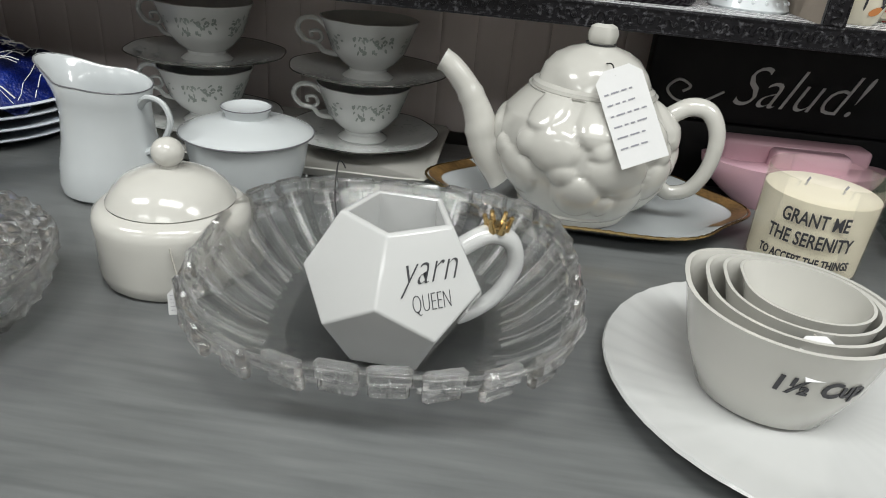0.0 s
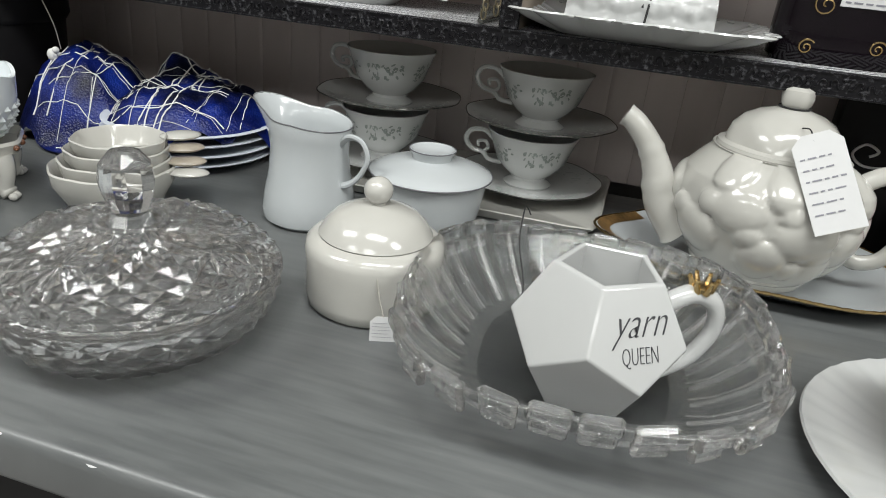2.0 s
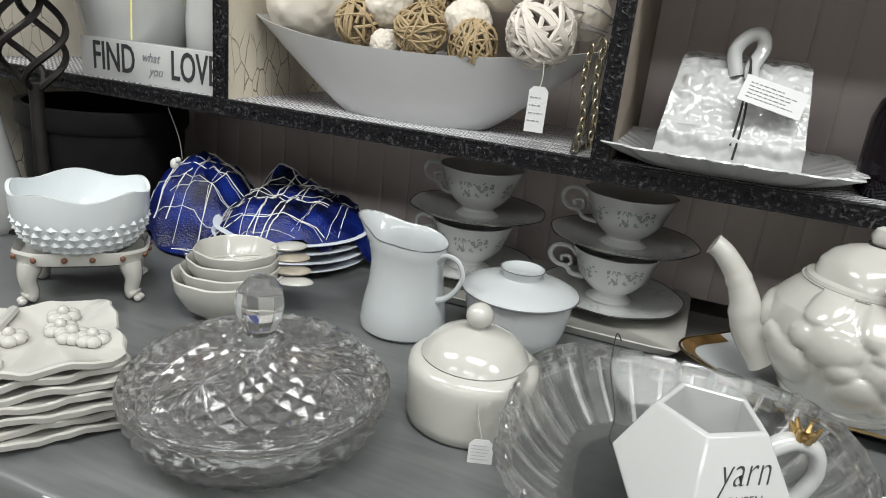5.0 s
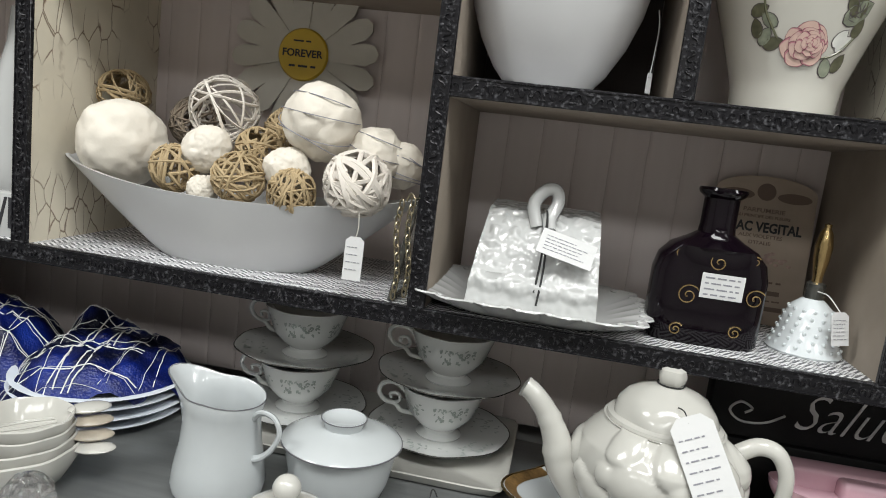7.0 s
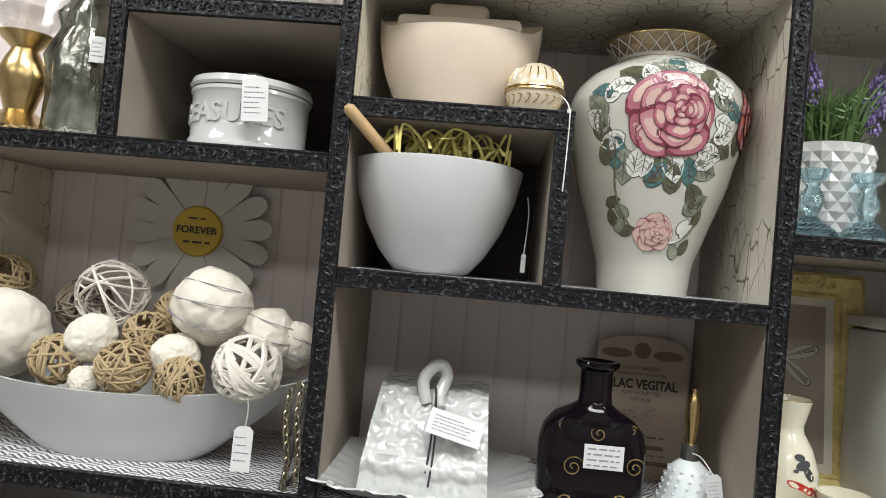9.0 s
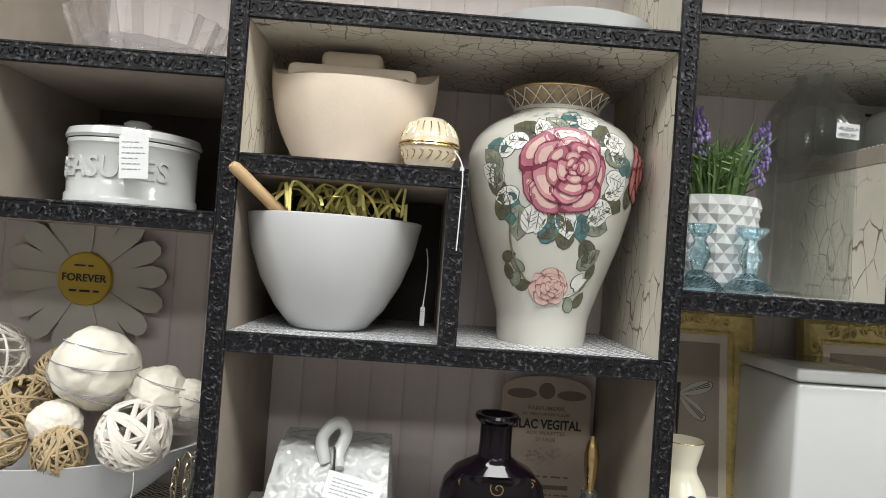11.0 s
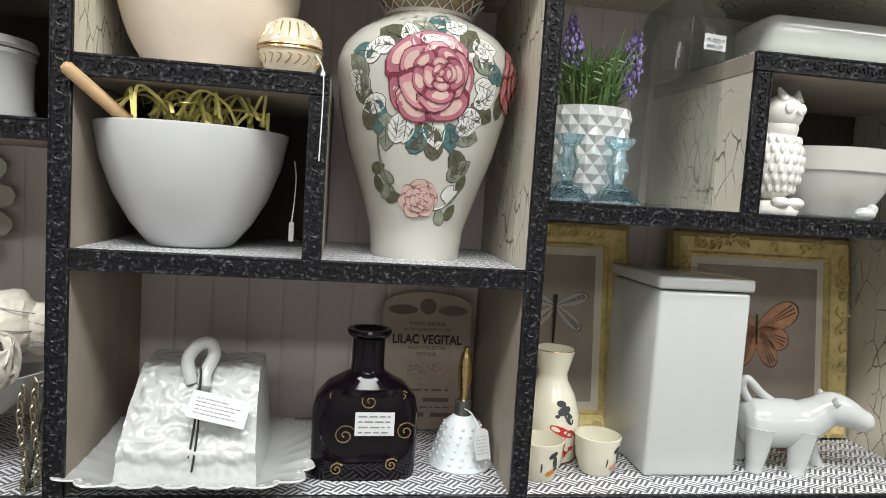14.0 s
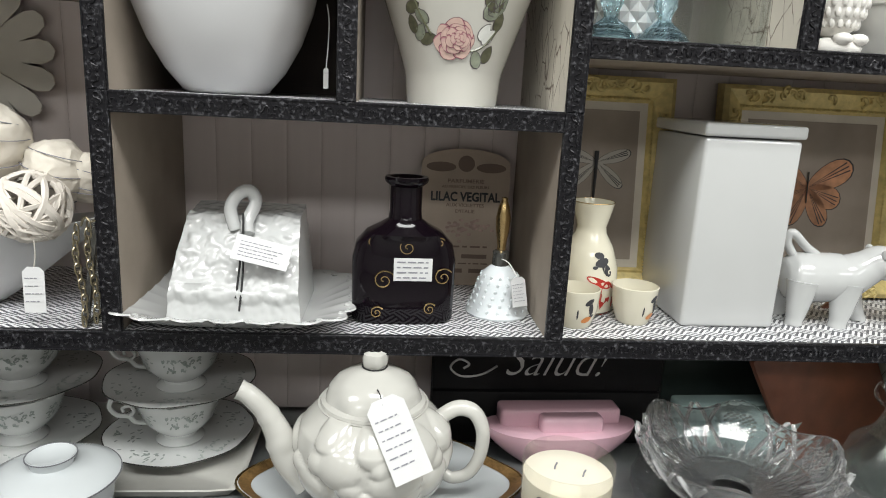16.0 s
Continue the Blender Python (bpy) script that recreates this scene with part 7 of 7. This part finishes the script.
gold_frame(0.523, 0.175, 0.27, "ornate antique gold frame with a dragonfly print", dragonfly)
gold_frame(0.797, 0.258, 0.268, "ornate antique gold frame with an orange butterfly print", butterfly)

# plant in a faceted pot
po = thing("potted_plant", 0.5, 0.082, B3, 0, "artificial lavender plant in a white faceted ceramic pot", "plant")
bm = bmesh.new()
lattice([(0.038, 0.0), (0.041, 0.05), (0.0445, 0.1)], 10, 15, 0.0042, [(0.041, 0.1), (0.038, 0.06), (0.02, 0.06), (0.02, 0.0)], bm=bm)
part("pot", bm, PORCELAIN, po, "white faceted pot", sharp=0.1)
part("soil", lathe([(0, 0.098), (0.0425, 0.097), (0.0425, 0.094), (0, 0.094)], 24), MAROON, po)
rng = random.Random(17)
bm = bmesh.new()
for k in range(190):
    a, r0 = rng.uniform(0, 6.283), rng.uniform(0, 0.03)
    p = Vector((r0 * math.cos(a), r0 * math.sin(a), 0.096))
    out = Vector((math.cos(a), math.sin(a), 0)) * rng.uniform(0.006, 0.034)
    L = rng.uniform(0.03, 0.085)
    pts = smooth_line([p, p + out * 0.3 + Vector((0, 0, L * 0.55)), p + out + Vector((0, 0, L * rng.uniform(0.75, 1)))], 3)
    tube(pts, [0.0013, 0.0014, 0.0014, 0.0012, 0.001, 0.0007, 0.0004], 3, bm=bm)
    for q in range(2):
        b0 = pts[rng.randrange(2, 5)]
        d = Vector((rng.gauss(0, 1), rng.gauss(0, 1), rng.uniform(0.2, 1.2))).normalized() * rng.uniform(0.008, 0.018)
        tube([b0, b0 + d * 0.6, b0 + d], [0.0012, 0.001, 0.0003], 3, bm=bm)
part("foliage", bm, LEAFGREEN, po, "narrow green leaves", kind="stuff")
for sx_, sy_, h in ((-0.028, -0.01, 0.185), (0.045, -0.012, 0.175), (0.052, 0.0, 0.16), (-0.02, 0.012, 0.19)):
    part("stalk", tube(smooth_line([(sx_ * 0.3, sy_, 0.096), (sx_ * 0.7, sy_, 0.13), (sx_, sy_, h - 0.01)], 4), 0.001, 4), LEAFGREEN, po)
    fb = bmesh.new()
    for k in range(70):
        t = rng.random()
        a = rng.uniform(0, 6.28)
        r = 0.0075 * (0.35 + math.sin(math.pi * min(0.95, t + 0.1)))
        ball(fb, sx_ * (0.8 + 0.2 * t) + r * math.cos(a), sy_ + r * math.sin(a), h - 0.045 + 0.055 * t, rng.uniform(0.0013, 0.0024), sz=1.5, seg=5, rings=4)
    part("flower_spike", fb, LAVENDER, po, "purple lavender spike")

# blue glass candle holders
for k, (cx, cy) in enumerate(((0.463, 0.024), (0.517, 0.028))):
    solo("glass_candlestick", lathe([(0, 0), (0.025, 0), (0.0255, 0.003), (0.021, 0.009), (0.011, 0.017), (0.0065, 0.021), (0.0075, 0.026), (0.0115, 0.034), (0.0105, 0.041), (0.006, 0.05), (0.0075, 0.055), (0.0115, 0.058), (0.0155, 0.064), (0.0155, 0.0665), (0.011, 0.0665), (0.009, 0.058), (0, 0.056)], 10), BLUEGLASS, cx, cy, B3, 12 * k, "pale blue faceted glass candlestick on the shelf", "candlestick", "blue glass candlesticks", sharp=0.25)

# clear bottle
gbt = thing("glass_bottle", 0.615, 0.105, B3, 0, "tall clear glass bottle with a small price label", "bottle")
part("body", lathe([(0, 0.002), (0.048, 0), (0.053, 0.004), (0.0535, 0.16), (0.051, 0.18), (0.042, 0.2), (0.026, 0.214), (0.019, 0.222), (0.018, 0.245), (0.026, 0.251), (0.027, 0.256), (0.0155, 0.257), (0.0155, 0.222), (0.023, 0.211), (0.039, 0.197), (0.049, 0.178), (0.0515, 0.16), (0.051, 0.006), (0, 0.005)], 56), THINGLASS, gbt)
lb = part("price_label", wrap(box(-0.014, 0.014, -0.0005, 0.0, 0.157, 0.172), 0.0538, -80), PAPER, gbt, "small white price label")
bm = bmesh.new()
scribble(bm, -0.011, 0.011, 0.167, 0.005, -0.0006, random.Random(1))
scribble(bm, -0.011, 0.009, 0.161, 0.005, -0.0006, random.Random(2))
part("print", wrap(bm, 0.0538, -80), GREYINK, lb)

gbt.scale = (1.0, 1.0, 1.08)

# butter dish, back sign
bd = thing("butter_dish", 0.768, 0.085, CT, 0, "pale grey-white covered butter dish", "butter dish")
BUTTER = plain("grey_green_white_glaze", (0.5, 0.51, 0.47), 0.15, vary=0.03, coat=0.3)
part("plate", box(-0.1, 0.1, -0.055, 0.055, 0, 0.006, 0.0028, seg=2), BUTTER, bd)
part("cover", box(-0.088, 0.088, -0.04, 0.04, 0.0062, 0.056, 0.017, seg=5), BUTTER, bd)
rs = thing("typed_sign", 0.76, 0.205, CT, 0, "cream card sign with typewriter lettering", "sign")
part("card", box(-0.085, 0.085, -0.002, 0.002, 0.0, 0.088, 0.0008, seg=1), CREAM, rs)
part("lettering", move(letters("Rise", 0.017, 0.0002, 0, 0.0002), Matrix.Translation((-0.05, -0.0023, 0.075))), INK, rs, "black typed letters")
bm = bmesh.new()
scribble(bm, -0.022, 0.07, 0.075, 0.012, -0.0021, random.Random(4))
part("print_bars", bm, INK, rs)

# owl and lidded bowl in the corner box
ow = bmesh.new()
lathe([(0, 0), (0.024, 0), (0.026, 0.005), (0.02, 0.012), (0.0, 0.016)], 20, bm=ow)
ball(ow, 0, 0, 0.05, 0.024, sx=1.15, sy=1.0, sz=1.55, seg=18, rings=14)
ball(ow, 0, -0.003, 0.098, 0.0195, sx=1.05, sy=0.95, sz=0.95, seg=16, rings=12)
for s in (-1, 1):
    ball(ow, s * 0.0185, 0.0, 0.052, 0.012, sx=0.7, sy=1.2, sz=2.2, seg=10, rings=8)
    ball(ow, s * 0.0075, -0.0185, 0.101, 0.006, sy=0.5, seg=10, rings=8)
    ball(ow, s * 0.009, -0.02, 0.012, 0.008, sy=1.2, sz=0.7, seg=8, rings=6)
for row in range(7):
    for k in range(12):
        a = math.pi * 0.9 + (k + 0.5 * (row % 2)) / 11 * math.pi * 1.2
        z = 0.026 + row * 0.009
        r = 0.0235 * math.sqrt(max(0.1, 1 - ((z - 0.05) / 0.037) ** 2))
        ball(ow, r * 1.13 * math.cos(a), r * 0.99 * math.sin(a), z, 0.0034, sz=1.5, sy=0.7, seg=6, rings=4)
tube([(0, -0.022, 0.099), (0, -0.026, 0.094)], [0.0025, 0.0008], 6, bm=ow)
for s in (-1, 1):
    tube([(s * 0.008, -0.012, 0.109), (s * 0.013, -0.008, 0.121)], [0.006, 0.0015], 8, bm=ow)
ball(ow, 0, 0.0, 0.084, 0.0185, sz=1.0, seg=16, rings=10)
for v in ow.verts:
    v.co *= 1.08
solo("owl_figurine", ow, BISQUE, 0.692, 0.032, B3, 14, "matte white ceramic owl figurine", "figurine", sharp=1.5)
lbw = thing("banded_bowl", 0.79, 0.088, B3, 0, "cream stoneware bowl with a raised band", "bowl")
part("bowl", lathe([(0, 0), (0.042, 0), (0.05, 0.006), (0.066, 0.032), (0.07, 0.05), (0.073, 0.052), (0.074, 0.076), (0.071, 0.077), (0.066, 0.05), (0.04, 0.01), (0, 0.008)], 56), CREAM, lbw)
solo("small_shell", ball(ball(bmesh.new(), 0, 0, 0.007, 0.009, sx=1.3, sz=0.78, seg=10, rings=8), 0.01, 0.003, 0.012, 0.006, seg=8, rings=6), PORCELAIN, 0.785, 0.008, B3, 0, "small white ceramic bird figure on the shelf", "figurine")

# treasures jar and metalware, upper shelves
tj = thing("treasure_jar", -0.122, 0.078, LS, 0, "white oval lidded ceramic jar with raised capital letters", "jar")
part("body", lathe([(0, 0.001), (0.06, 0), (0.0645, 0.003), (0.0645, 0.01), (0.0625, 0.013), (0.0625, 0.058), (0.0645, 0.061), (0.064, 0.065), (0, 0.065)], 64), PORCELAIN, tj)
lid = part("lid", lathe([(0, 0.0655), (0.065, 0.066), (0.0665, 0.069), (0.064, 0.076), (0.05, 0.0795), (0, 0.081)], 64), PORCELAIN, tj)
part("knob", lathe([(0.006, 0.079), (0.006, 0.083), (0.013, 0.085), (0.014, 0.089), (0.01, 0.092), (0, 0.0925)], 24), PORCELAIN, lid)
part("lettering", wrap(move(letters("TREASURES", 0.029, 0.0018, 0, 0.0003, 0.95, 1.05), Matrix.Translation((0.0, 0, 0.036))), 0.0625, -104), PORCELAIN, tj, "raised white capital letters")
price_tag(-0.094, 0.006, LS + 0.072, 10, 0.026, 0.046, "white paper tag tied to a lidded jar", 4, rx=-4, ry=-4, strmat=WHITETHREAD, string=[(0, 0, 0), (-0.004, 0.02, 0.008), (-0.012, 0.05, 0.014)])
gc = thing("gilt_candlestick", -0.372, 0.05, LS, 0, "shiny gilt candlestick with a fluted glass cup", "candlestick")
part("stem", lathe([(0, 0), (0.03, 0), (0.032, 0.004), (0.018, 0.012), (0.009, 0.02), (0.012, 0.032), (0.016, 0.045), (0.012, 0.06), (0.008, 0.07), (0.018, 0.082), (0, 0.084)], 32), GOLD, gc)
part("glass_cup", lathe([(0.012, 0.084), (0.026, 0.1), (0.036, 0.13), (0.042, 0.165), (0.04, 0.165), (0.033, 0.13), (0.022, 0.102), (0, 0.09)], 24), CLEAR, gc, sharp=0.2)
MOTTLED = plain("mottled_smoked_metal", (0.3, 0.3, 0.26), 0.15, metal=0.9, vary=0.8, scale=70, bumps=0.8, bscale=90)
pj = thing("pewter_jar", -0.298, 0.05, LS, 0, "dark mottled metal jar with a hinged lid and white tag", "jar")
part("body", lathe([(0, 0), (0.024, 0), (0.027, 0.005), (0.025, 0.03), (0.028, 0.055), (0.02, 0.075), (0.022, 0.085), (0.012, 0.1), (0, 0.104)], 44, fn=lambda a, r, z: (r * (1 + 0.1 * math.cos(9 * a + z * 60) * math.sin(z * 130)), z)), MOTTLED, pj)
price_tag(-0.268, 0.018, LS + 0.105, 10, 0.016, 0.028, "white tag hung on a metal jar", 2, rx=-5, string=[(0, 0, 0), (-0.004, 0.02, 0.006)])
solo("cut_glass_dish", lathe([(0, 0), (0.05, 0), (0.07, 0.02), (0.082, 0.05), (0.08, 0.052), (0.066, 0.022), (0, 0.006)], 40, fn=lambda a, r, z: (r * (1 + 0.025 * math.cos(20 * a)), z)), CLEAR, -0.12, 0.085, LU, 0, "clear cut-glass dish on an upper shelf", "dish", sharp=0.2)
solo("white_platter", lathe([(0, 0), (0.06, 0), (0.08, 0.006), (0.085, 0.02), (0.082, 0.02), (0.07, 0.008), (0, 0.006)], 40, sx=1.0, sy=0.8), PORCELAIN, 0.33, 0.075, TOP, 0, "white oval dish on the top shelf", "dish")
gc.scale = (1.7, 1.5, 1.35)
pj.scale = (1.5, 1.35, 1.55)
